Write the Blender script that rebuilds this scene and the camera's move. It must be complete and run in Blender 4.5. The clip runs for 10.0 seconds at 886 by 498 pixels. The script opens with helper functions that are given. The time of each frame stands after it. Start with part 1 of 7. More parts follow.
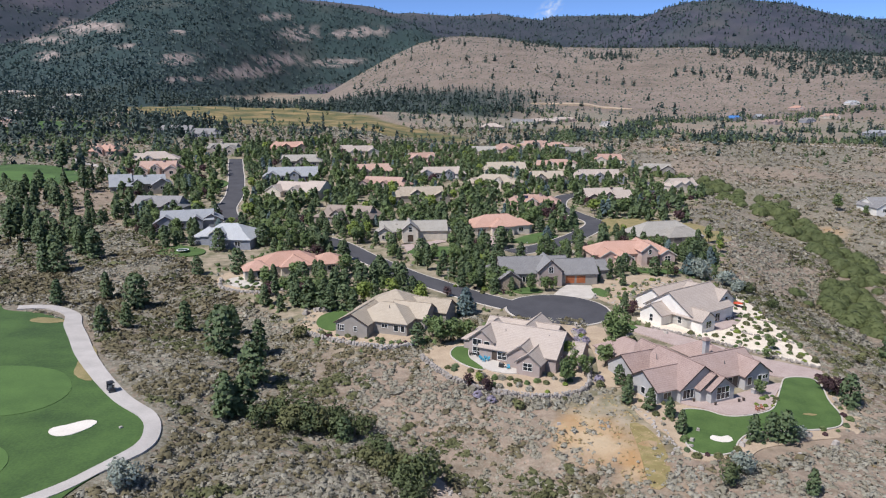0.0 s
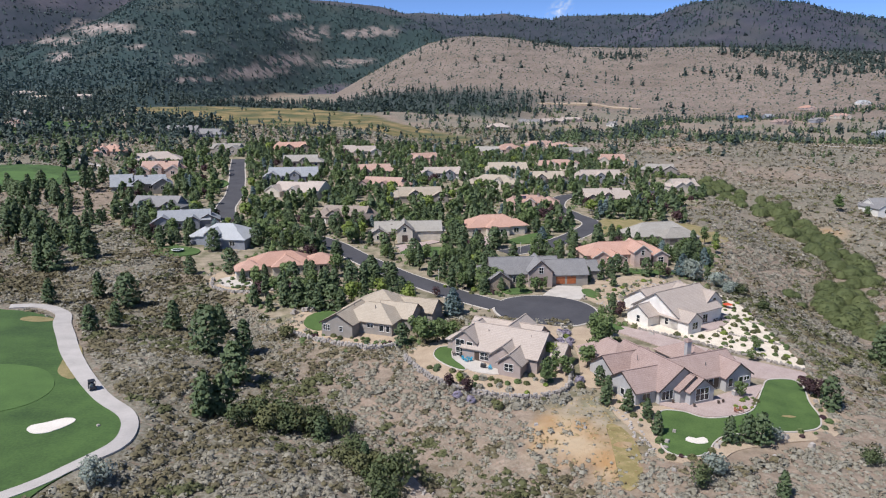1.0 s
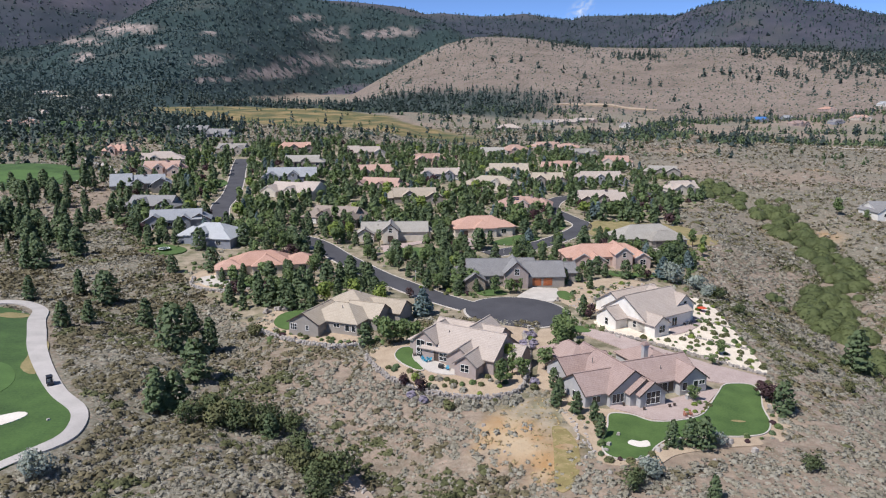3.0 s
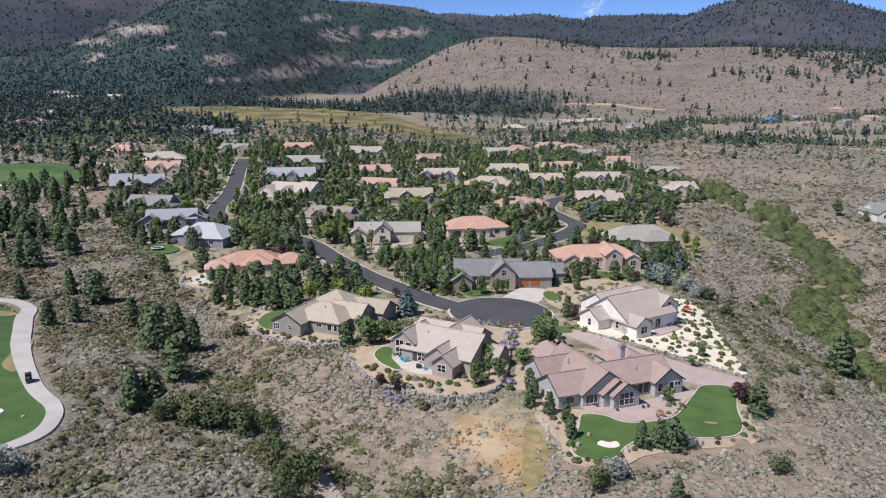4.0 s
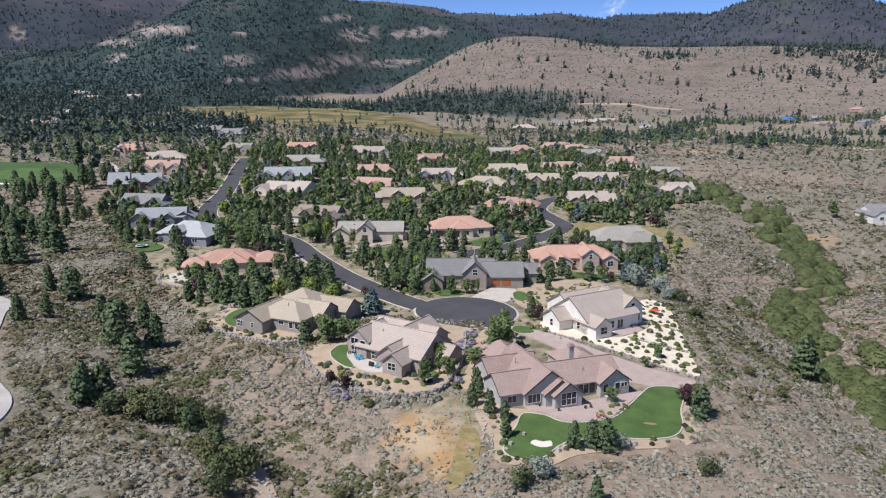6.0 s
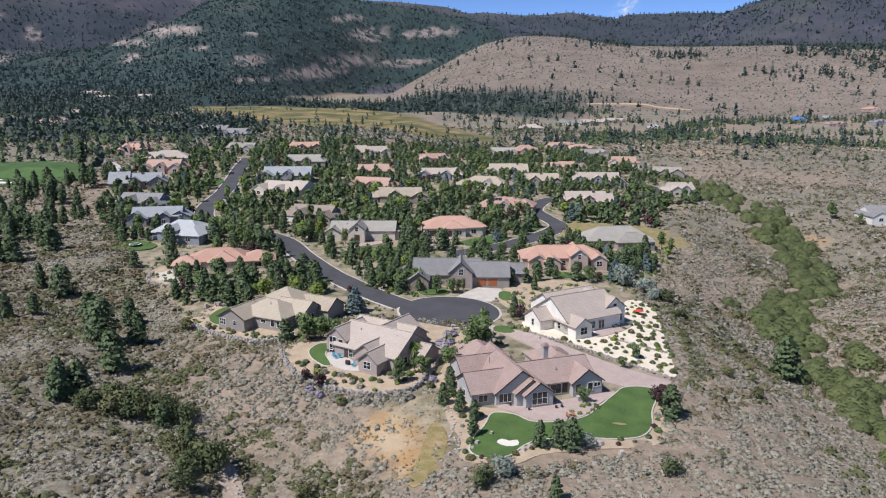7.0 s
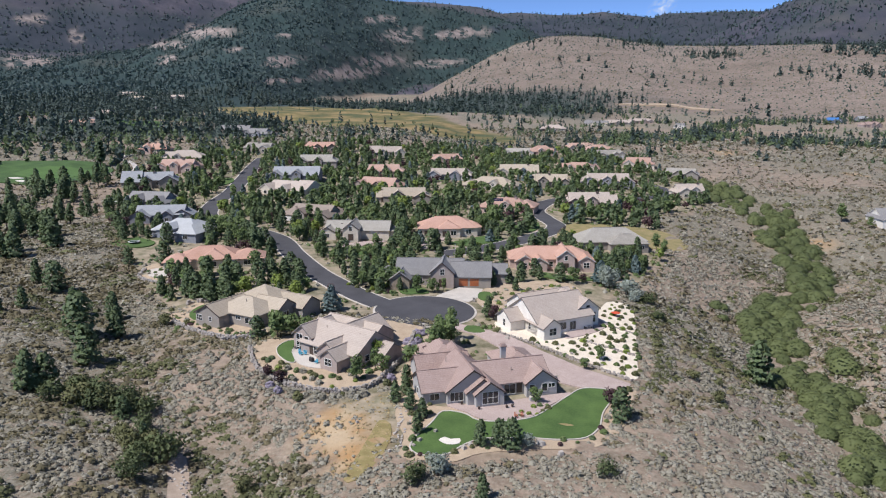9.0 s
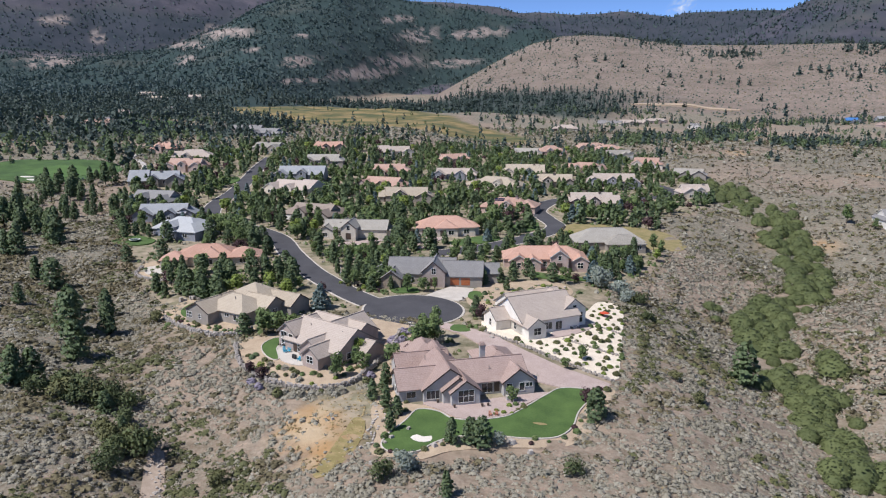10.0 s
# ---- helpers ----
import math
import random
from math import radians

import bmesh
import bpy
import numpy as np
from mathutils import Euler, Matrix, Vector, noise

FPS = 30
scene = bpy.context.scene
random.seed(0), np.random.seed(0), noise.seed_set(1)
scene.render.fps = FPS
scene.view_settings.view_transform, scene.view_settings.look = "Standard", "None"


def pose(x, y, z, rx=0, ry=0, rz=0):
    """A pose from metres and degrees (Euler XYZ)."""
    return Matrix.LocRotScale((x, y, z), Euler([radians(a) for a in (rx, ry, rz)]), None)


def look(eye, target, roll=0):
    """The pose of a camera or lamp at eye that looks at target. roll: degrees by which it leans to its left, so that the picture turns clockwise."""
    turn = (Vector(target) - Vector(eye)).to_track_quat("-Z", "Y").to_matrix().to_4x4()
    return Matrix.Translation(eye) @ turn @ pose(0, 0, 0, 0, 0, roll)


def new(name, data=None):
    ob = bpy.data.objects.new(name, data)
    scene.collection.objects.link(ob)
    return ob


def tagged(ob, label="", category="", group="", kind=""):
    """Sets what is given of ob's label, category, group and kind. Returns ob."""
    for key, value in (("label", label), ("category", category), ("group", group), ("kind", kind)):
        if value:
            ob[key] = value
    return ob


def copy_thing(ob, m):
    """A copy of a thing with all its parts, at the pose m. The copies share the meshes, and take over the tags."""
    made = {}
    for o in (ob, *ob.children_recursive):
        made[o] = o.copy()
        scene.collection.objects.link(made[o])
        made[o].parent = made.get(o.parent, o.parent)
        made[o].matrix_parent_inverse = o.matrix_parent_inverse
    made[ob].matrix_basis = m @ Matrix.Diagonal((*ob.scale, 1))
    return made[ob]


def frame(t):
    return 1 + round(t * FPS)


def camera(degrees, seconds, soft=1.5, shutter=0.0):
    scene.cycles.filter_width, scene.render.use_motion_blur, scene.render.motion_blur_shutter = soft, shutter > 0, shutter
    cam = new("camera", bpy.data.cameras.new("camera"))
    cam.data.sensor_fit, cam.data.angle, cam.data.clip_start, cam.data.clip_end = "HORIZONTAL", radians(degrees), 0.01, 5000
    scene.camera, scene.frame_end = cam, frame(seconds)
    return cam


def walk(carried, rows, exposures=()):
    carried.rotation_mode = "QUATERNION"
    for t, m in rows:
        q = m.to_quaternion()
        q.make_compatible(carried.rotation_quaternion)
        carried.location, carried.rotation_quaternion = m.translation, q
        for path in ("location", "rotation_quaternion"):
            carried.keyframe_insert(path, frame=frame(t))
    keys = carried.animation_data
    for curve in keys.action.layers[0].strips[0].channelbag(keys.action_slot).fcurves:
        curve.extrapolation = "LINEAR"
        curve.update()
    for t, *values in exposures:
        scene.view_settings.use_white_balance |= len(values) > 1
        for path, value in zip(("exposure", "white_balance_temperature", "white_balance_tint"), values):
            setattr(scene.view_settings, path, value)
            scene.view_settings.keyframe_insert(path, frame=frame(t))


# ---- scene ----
# The camera: a drone that slides sideways past the houses and turns slowly back towards them.
cam = camera(63.5, 10.0, soft=1.1)
METRES, EYE, TILT, LEAN, TURN = 82.0, 62.0, -12.0, 0.2, 0.0
ROWS = [
    (0.0, 0.0, 0.0, 0.0, 0.0, 0.0, -0.0),
    (0.5, 0.0403, -0.0036, 0.0011, 0.43, -0.01, -0.06),
    (1.0, 0.0821, -0.0071, 0.0022, 0.85, -0.01, -0.13),
    (1.5, 0.1256, -0.0105, 0.0031, 1.27, -0.02, -0.21),
    (2.0, 0.1703, -0.0135, 0.0045, 1.68, -0.01, -0.33),
    (2.5, 0.216, -0.0162, 0.0053, 2.09, -0.0, -0.47),
    (4.0, 0.3593, -0.0228, 0.0091, 3.41, -0.02, -0.76),
    (4.5, 0.4092, -0.0245, 0.0099, 3.83, -0.03, -0.84),
    (5.0, 0.4603, -0.0256, 0.0107, 4.26, -0.05, -0.92),
    (5.5, 0.512, -0.0263, 0.0114, 4.67, -0.06, -1.02),
    (7.0, 0.6719, -0.0264, 0.014, 6.15, -0.11, -1.33),
    (7.5, 0.7261, -0.0253, 0.015, 6.58, -0.12, -1.41),
    (8.0, 0.7796, -0.0238, 0.0164, 7.24, -0.13, -1.52),
    (8.5, 0.8341, -0.0216, 0.0176, 8.15, -0.14, -1.7),
    (9.0, 0.8889, -0.0185, 0.0185, 8.91, -0.16, -1.85),
    (9.5, 0.944, -0.0153, 0.0193, 9.64, -0.19, -1.99),
    (10.0, 0.9986, -0.0113, 0.02, 10.35, -0.22, -2.14),
]
walk(cam, [(t, pose(0, 0, EYE, TILT, LEAN, TURN) @ pose(METRES * x, METRES * y, METRES * z, 90 + pitch, roll, yaw)) for t, x, y, z, yaw, pitch, roll in ROWS])

# ---- light ----
SUN_FROM = Vector((-0.58, -0.46, 1.05)).normalized()  # high, from the left and a little behind the camera
world = bpy.data.worlds.new("sky")
scene.world = world
world.use_nodes = True
wn = world.node_tree.nodes
sky = wn.new("ShaderNodeTexSky")
sky.sky_type, sky.sun_disc = "NISHITA", False
sky.sun_elevation = math.asin(SUN_FROM.z)
sky.sun_rotation = math.atan2(SUN_FROM.x, SUN_FROM.y)
sky.air_density, sky.dust_density, sky.ozone_density, sky.altitude = 0.6, 0.0, 5.0, 6000
wn["Background"].inputs["Strength"].default_value = 0.165
world.node_tree.links.new(sky.outputs["Color"], wn["Background"].inputs["Color"])
lamp = bpy.data.lights.new("sun", "SUN")
lamp.energy, lamp.angle, lamp.color = 4.0, radians(0.53), (1.0, 0.975, 0.985)
sun = new("sun", lamp)
sun.matrix_world = look(SUN_FROM * 400, (0, 0, 0))
scene.view_settings.exposure = 0.37

# ---- the lie of the land ----


def smooth(a, b, v):
    t = np.clip((np.asarray(v, float) - a) / (b - a), 0, 1)
    return t * t * (3 - 2 * t)


def lattice(ix, iy, seed):
    """A repeatable random number from 0 to 1 for each whole-numbered place."""
    h = np.sin(ix * 127.1 + iy * 311.7 + seed * 74.7) * 43758.5453
    return h - np.floor(h)


def rough(x, y, size, seed=0):
    """Smooth noise from -1 to 1 with lumps of about that size."""
    x, y = np.asarray(x, float) / size, np.asarray(y, float) / size
    ix, iy = np.floor(x), np.floor(y)
    u, v = x - ix, y - iy
    u, v = u * u * (3 - 2 * u), v * v * (3 - 2 * v)
    a, b = lattice(ix, iy, seed), lattice(ix + 1, iy, seed)
    c, d = lattice(ix, iy + 1, seed), lattice(ix + 1, iy + 1, seed)
    return 2 * (a + (b - a) * u + (c - a) * v + (a - b - c + d) * u * v) - 1


def along(line, x, y):
    """Distance to a line of (x, y, value) corners, the value at the nearest place, and the side (+ to its right)."""
    x, y = np.asarray(x, float), np.asarray(y, float)
    best, val, side = np.full(np.broadcast(x, y).shape, 1e9), np.zeros(np.broadcast(x, y).shape), np.zeros(np.broadcast(x, y).shape)
    for (ax, ay, av), (bx, by, bv) in zip(line, line[1:]):
        dx, dy = bx - ax, by - ay
        t = np.clip(((x - ax) * dx + (y - ay) * dy) / (dx * dx + dy * dy), 0, 1)
        d = np.hypot(x - ax - t * dx, y - ay - t * dy)
        near = d < best
        best, val = np.where(near, d, best), np.where(near, av + t * (bv - av), val)
        side = np.where(near, np.sign((x - ax) * dy - (y - ay) * dx), side)
    return best, val, side


RAVINE = [(22, 60, 6), (15, 100, 7), (3, 122, 8), (-14, 135, 5.5), (-28, 150, 4), (-45, 172, 3.5), (-62, 190, 4), (-85, 208, 4), (-125, 225, 1)]
WASH = [(175, 60, 13), (150, 130, 13), (144, 180, 12.5), (142, 215, 12), (140, 240, 11), (152, 264, 10), (170, 285, 8.5), (180, 322, 8.5), (184, 360, 7.5), (187, 395, 5.5), (184, 430, 3), (172, 490, 1.5), (155, 560, 0.5)]

# The crests behind the valley: bearing (degrees, right of the first view) and height angle.
BARE = ([-12, -9, -7.2, -5.4, -3.7, -1.9, 0.3, 2, 4.2, 6.8, 9.4, 13.5, 19.5, 25.2, 30.9, 40, 50], [-1, 0.2, 1.3, 2.3, 3.2, 4.0, 4.5, 4.55, 4.4, 4.0, 3.65, 3.5, 3.45, 3.05, 2.5, 1.6, 0.3])
DARK_LEFT = ([-60, -45, -40.5, -37.1, -32.9, -30, -27.6, -25.6, -23.5, -21.3, -17, -12.8, -10.2, -7, -3.6, -1.9, -0.6, 2, 7], [1.6, 2.1, 2.4, 2.6, 3.06, 3.4, 4.2, 5.1, 6.35, 7.2, 8.1, 7.35, 6.9, 6.5, 5.85, 5.3, 4.6, 3.4, 1])
DARK_RIGHT = ([9.4, 11, 13.9, 16.6, 18.2, 21.2, 24.9, 27.7, 30.7, 36, 44, 60], [3.2, 3.8, 5.1, 6.3, 6.6, 6.7, 6.2, 5.3, 4.6, 3.8, 2.4, 1])
SKYLINE = ([-60, -44, -40.9, -37.6, -34.2, -30.5, -22, -17, -13.6, -9.5, -7.3, -5.4, -3.7, -2.4, 0.5, 2.2, 3.9, 5.1, 7.5, 8.3, 11.3, 13.5, 28, 30.5, 40, 60], [6, 8.2, 8.9, 9.3, 8.8, 9.4, 8.4, 7.7, 7.2, 7.1, 6.9, 6.7, 6.2, 6.25, 6.0, 6.03, 6.18, 5.98, 5.62, 5.9, 5.89, 5.85, 4.93, 4.95, 4.4, 2])

# Bare rock and scree among the woods: bearing, height angle, and half of their width and height, in degrees.
OUTCROPS = [(-37.0, 5.3, 1.3, 0.3), (-34.5, 4.2, 0.5, 0.5), (-37.4, 2.6, 1.8, 0.45), (-28.3, 3.8, 2.0, 0.3), (-25.4, 4.8, 2.2, 0.5), (-28.1, 2.8, 0.9, 0.4), (-19.6, 4.6, 0.6, 0.25), (-19.6, 2.8, 1.4, 0.4),
            (-14.9, 1.95, 2.9, 0.55), (-12.7, 2.7, 2.0, 0.55), (-18.9, 1.35, 2.4, 0.2), (-10.9, 4.7, 1.7, 0.6), (-8.3, 2.6, 2.4, 0.3), (-6.6, 4.8, 2.4, 0.4), (-12.7, 5.85, 1.2, 0.3), (-23, 3.6, 0.8, 0.2)]


def outcrop(x, y, z):
    """How bare and rocky the wooded slopes are."""
    bearing, up = np.degrees(np.arctan2(x, np.maximum(y, 1e-3))), np.degrees(np.arctan2(z - EYE, np.hypot(x, y)))
    ragged = 0.55 * rough(bearing * 10, up * 30, 6, 16) + 0.35 * rough(bearing * 10, up * 30, 2.4, 17)
    best = np.zeros(np.shape(z))
    for b, e, w, h in OUTCROPS:
        tilt = 0.06 * (bearing - b)
        best = np.maximum(best, smooth(1.25, 0.45, np.hypot((bearing - b) / w, (up - e - tilt) / h) + 0.6 * ragged))
    return best * (np.hypot(x, y) > 1450)


def ridge(profile, x, y, start, crest, fall):
    """A range of hills that starts to rise at one distance and has its crest at another."""
    bearing, r = np.degrees(np.arctan2(x, np.maximum(y, 1e-3))), np.hypot(x, y)
    high = EYE + crest * np.tan(np.radians(np.interp(bearing, *profile)))
    rise = smooth(start, crest, r) * 0.5 + 0.5 * np.clip((r - start) / (crest - start), 0, 1)
    drop = smooth(crest, crest + fall, r)
    return high, rise * (1 - 0.75 * drop)


def ground(x, y, which=False):
    """The height of the land; which: also the range that stands highest there (0: the valley)."""
    x, y = np.asarray(x, float), np.asarray(y, float)
    r = np.hypot(x, y)
    z = 1 + 0.027 * (np.minimum(y, 700) - 215) + 0.018 * np.clip(y - 700, 0, 2500) - 0.028 * np.clip(x, -500, 400)
    z = np.where(y < 60, 1 + 0.027 * (60 - 215) - 0.028 * np.clip(x, -500, 400), z)
    d, deep, side = along(RAVINE, x, y)
    z = z - deep * np.exp(-0.5 * (d / np.where(side > 0, 15, 13)) ** 2)
    d, deep, side = along(WASH, x, y)
    z = z - deep * np.exp(-0.5 * (d / np.where(side > 0, 18, 22)) ** 2)
    z = z + 5 * smooth(330, 470, y) * smooth(-30, -120, x)
    z = z + 2.8 * smooth(-40, -56, x) * (1 - smooth(150, 200, y)) * smooth(60, 90, y)
    # rolling land away from the built ground
    wild = smooth(20, 70, np.hypot(np.clip(np.abs(x - 0) - 130, 0, None), np.clip(np.abs(y - 350) - 190, 0, None)))
    z = z + wild * (3.5 * rough(x, y, 90, 3) + 1.6 * rough(x, y, 34, 5)) * smooth(260, 420, r)
    z = z + smooth(600, 1300, r) * 6 * rough(x, y, 300, 7)
    # hills and mountains
    gully = rough(x, y, 620, 11) * 0.5 + rough(x, y, 300, 12) * 0.3 + rough(x, y, 130, 13) * 0.16 + rough(x, y, 60, 14) * 0.08
    cut = 1 - np.abs(rough(x, y, 420, 15)) - 0.5
    back = smooth(-0.05, 0.25, y / np.maximum(r, 1))
    low, top = z, np.zeros(np.shape(z))
    for number, (profile, start, crest, fall, lumps) in enumerate(((BARE, 1430, 2700, 900, 22), (DARK_LEFT, 1450, 3500, 1500, 150), (DARK_RIGHT, 2500, 3650, 1200, 60), (SKYLINE, 3300, 4650, 900, 40)), 1):
        if number == 2:  # the dark range stands behind the bare hill
            start = 1450 + 1250 * smooth(-24, -8, np.degrees(np.arctan2(x, np.maximum(y, 1e-3))))
        high, rise = ridge(profile, x, y, start, crest, fall)
        body = np.clip(rise * (1 - rise) * 4, 0, 1)
        hill = low * (1 - rise) + high * rise + lumps * (gully + 0.6 * cut) * (0.08 + 0.92 * body) * rise * smooth(0.0, 0.3, rise)
        hill = np.where(high > low, hill, low)
        top = np.where((hill > z + 0.5) & (rise > 0.02), number, top)
        z = np.maximum(z, hill)
    z = z * back + low * (1 - back)
    return (z, top) if which else z

# ---- tools for building ----
rng = np.random.default_rng(7)


def mesh_of(name, verts, faces, mats, slots=None, smooth_shade=False):
    me = bpy.data.meshes.new(name)
    me.from_pydata([tuple(map(float, v)) for v in verts], [], [tuple(f) for f in faces])
    for m in mats if isinstance(mats, (list, tuple)) else [mats]:
        me.materials.append(m)
    if slots is not None:
        me.polygons.foreach_set("material_index", np.asarray(slots, np.int32))
    if smooth_shade:
        me.polygons.foreach_set("use_smooth", np.ones(len(me.polygons), bool))
    me.update()
    return me


def big_mesh(name, verts, sides, mat, tone=None, smooth_shade=False, index=None, round_=None):
    """A mesh of many triangles or quads from arrays. tone: a number for each vertex that the material may read; round_: normals that make loose leaves read as one soft mass."""
    verts = np.asarray(verts, np.float32).reshape(-1, 3)
    index = np.arange(len(verts), dtype=np.int32) if index is None else np.asarray(index, np.int32).ravel()
    count = len(index) // sides
    me = bpy.data.meshes.new(name)
    me.vertices.add(len(verts))
    me.vertices.foreach_set("co", verts.ravel())
    me.loops.add(len(index))
    me.loops.foreach_set("vertex_index", index)
    me.polygons.add(count)
    me.polygons.foreach_set("loop_start", np.arange(0, len(index), sides, dtype=np.int32))
    if smooth_shade or round_ is not None:
        me.polygons.foreach_set("use_smooth", np.ones(count, bool))
    me.materials.append(mat)
    if round_ is not None:
        q = np.asarray(round_, np.float32).reshape(-1, 3)
        q = q / np.maximum(np.linalg.norm(q, axis=1), 1e-6)[:, None]
        me.attributes.new("custom_normal", "FLOAT_VECTOR", "POINT").data.foreach_set("vector", q.ravel())
    if tone is not None:
        a = me.attributes.new("tone", "FLOAT", "POINT")
        a.data.foreach_set("value", np.asarray(tone, np.float32).ravel())
    me.update(calc_edges=True)
    me.validate()
    return me


def part(name, me, parent=None, label="", at=None):
    """Links a mesh as one part under a thing or a part."""
    ob = new(name, me)
    if parent is not None:
        ob.parent = parent
    if at is not None:
        ob.matrix_basis = at
    if label:
        ob["label"] = label
    return ob


def box(x0, x1, y0, y1, z0, z1):
    v = [(x0, y0, z0), (x1, y0, z0), (x1, y1, z0), (x0, y1, z0), (x0, y0, z1), (x1, y0, z1), (x1, y1, z1), (x0, y1, z1)]
    return v, [(3, 2, 1, 0), (4, 5, 6, 7), (0, 1, 5, 4), (1, 2, 6, 5), (2, 3, 7, 6), (3, 0, 4, 7)]


def joined(*pieces):
    """Several (verts, faces) as one."""
    v, f = [], []
    for pv, pf in pieces:
        n = len(v)
        v += list(pv)
        f += [tuple(i + n for i in q) for q in pf]
    return v, f


def height(x, y):
    return float(ground(np.array([float(x)]), np.array([float(y)]))[0])


def curve_through(points, step=2.0, closed=False):
    """A smooth line through corners, as an array of evenly spaced places."""
    p = np.array(points, float)
    n = len(p)
    out = []
    for i in range(n if closed else n - 1):
        if closed:
            a, b, c, d = p[(i - 1) % n], p[i], p[(i + 1) % n], p[(i + 2) % n]
        else:
            a, b, c, d = p[max(i - 1, 0)], p[i], p[i + 1], p[min(i + 2, n - 1)]
        k = max(2, int(np.hypot(*(c - b)[:2]) / step))
        for t in np.arange(k) / k:
            out.append(0.5 * (2 * b + (c - a) * t + (2 * a - 5 * b + 4 * c - d) * t * t + (3 * b - a - 3 * c + d) * t ** 3))
    if not closed:
        out.append(p[-1])
    return np.array(out)


def ribbon(points, width, up, across=5, step=2.0, skirt=0.5):
    """A strip along a line, draped over the land, with edges that go down into it."""
    line = curve_through(points, step)
    w = line[:, 2] if line.shape[1] > 2 else np.full(len(line), width)
    line = line[:, :2]
    d = np.gradient(line, axis=0)
    d /= np.linalg.norm(d, axis=1)[:, None]
    side = np.stack([d[:, 1], -d[:, 0]], 1)
    us = np.linspace(-0.5, 0.5, across)
    us = np.concatenate([[-0.5], us, [0.5]])
    drop = np.concatenate([[-skirt], np.zeros(across), [-skirt]])
    xy = line[:, None, :] + side[:, None, :] * (us[None, :, None] * w[:, None, None])
    mid = ground(line[:, 0], line[:, 1])[:, None]
    z = np.maximum(ground(xy[..., 0], xy[..., 1]), mid - 0.3) + up + drop[None]
    v = np.concatenate([xy, z[..., None]], 2).reshape(-1, 3)
    m = across + 2
    f = [(i * m + j, i * m + j + 1, (i + 1) * m + j + 1, (i + 1) * m + j) for i in range(len(line) - 1) for j in range(m - 1)]
    return v, f


def patch(points, up, step=1.5, closed_curve=True, skirt=0.5, flat=None):
    """A lawn, terrace or bed: an outline filled on a fine grid and draped over the land."""
    edge = curve_through(points, step, True) if closed_curve else np.array(points, float)
    bm = bmesh.new()
    ring = [bm.verts.new((x, y, 0)) for x, y in edge]
    bm.faces.new(ring)
    bmesh.ops.triangulate(bm, faces=bm.faces[:])
    x0, y0 = edge.min(0)
    x1, y1 = edge.max(0)
    for axis, lo, hi in ((0, x0, x1), (1, y0, y1)):
        for c in np.arange(lo + 3, hi, 3.0):
            co, no = ((c, 0, 0), (1, 0, 0)) if axis == 0 else ((0, c, 0), (0, 1, 0))
            bmesh.ops.bisect_plane(bm, geom=bm.verts[:] + bm.edges[:] + bm.faces[:], plane_co=co, plane_no=no)
    rim = [e for e in bm.edges if e.is_boundary]
    out = bmesh.ops.extrude_edge_only(bm, edges=rim)
    low = {v for v in out["geom"] if isinstance(v, bmesh.types.BMVert)}
    bm.verts.ensure_lookup_table()
    co = np.array([v.co[:] for v in bm.verts])
    z = ground(co[:, 0], co[:, 1]) if flat is None else np.full(len(co), flat)
    for v, h in zip(bm.verts, z):
        v.co.z = h + up - (skirt if v in low else 0)
    bmesh.ops.recalc_face_normals(bm, faces=bm.faces[:])
    top = [f for f in bm.faces if abs(f.normal.z) > 0.5]
    if top and sum(f.normal.z for f in top) < 0:
        bmesh.ops.reverse_faces(bm, faces=bm.faces[:])
    return bm


def bm_mesh(name, bm, mat):
    me = bpy.data.meshes.new(name)
    bm.to_mesh(me)
    bm.free()
    me.materials.append(mat)
    return me


def inside(poly, x, y):
    """Which of the places lie inside an outline."""
    p = np.array(poly, float)
    x, y = np.asarray(x, float), np.asarray(y, float)
    odd = np.zeros(x.shape, bool)
    for (ax, ay), (bx, by) in zip(p, np.roll(p, -1, 0)):
        cross = ((ay > y) != (by > y)) & (x < (bx - ax) * (y - ay) / (by - ay + 1e-12) + ax)
        odd ^= cross
    return odd

# ---- materials ----


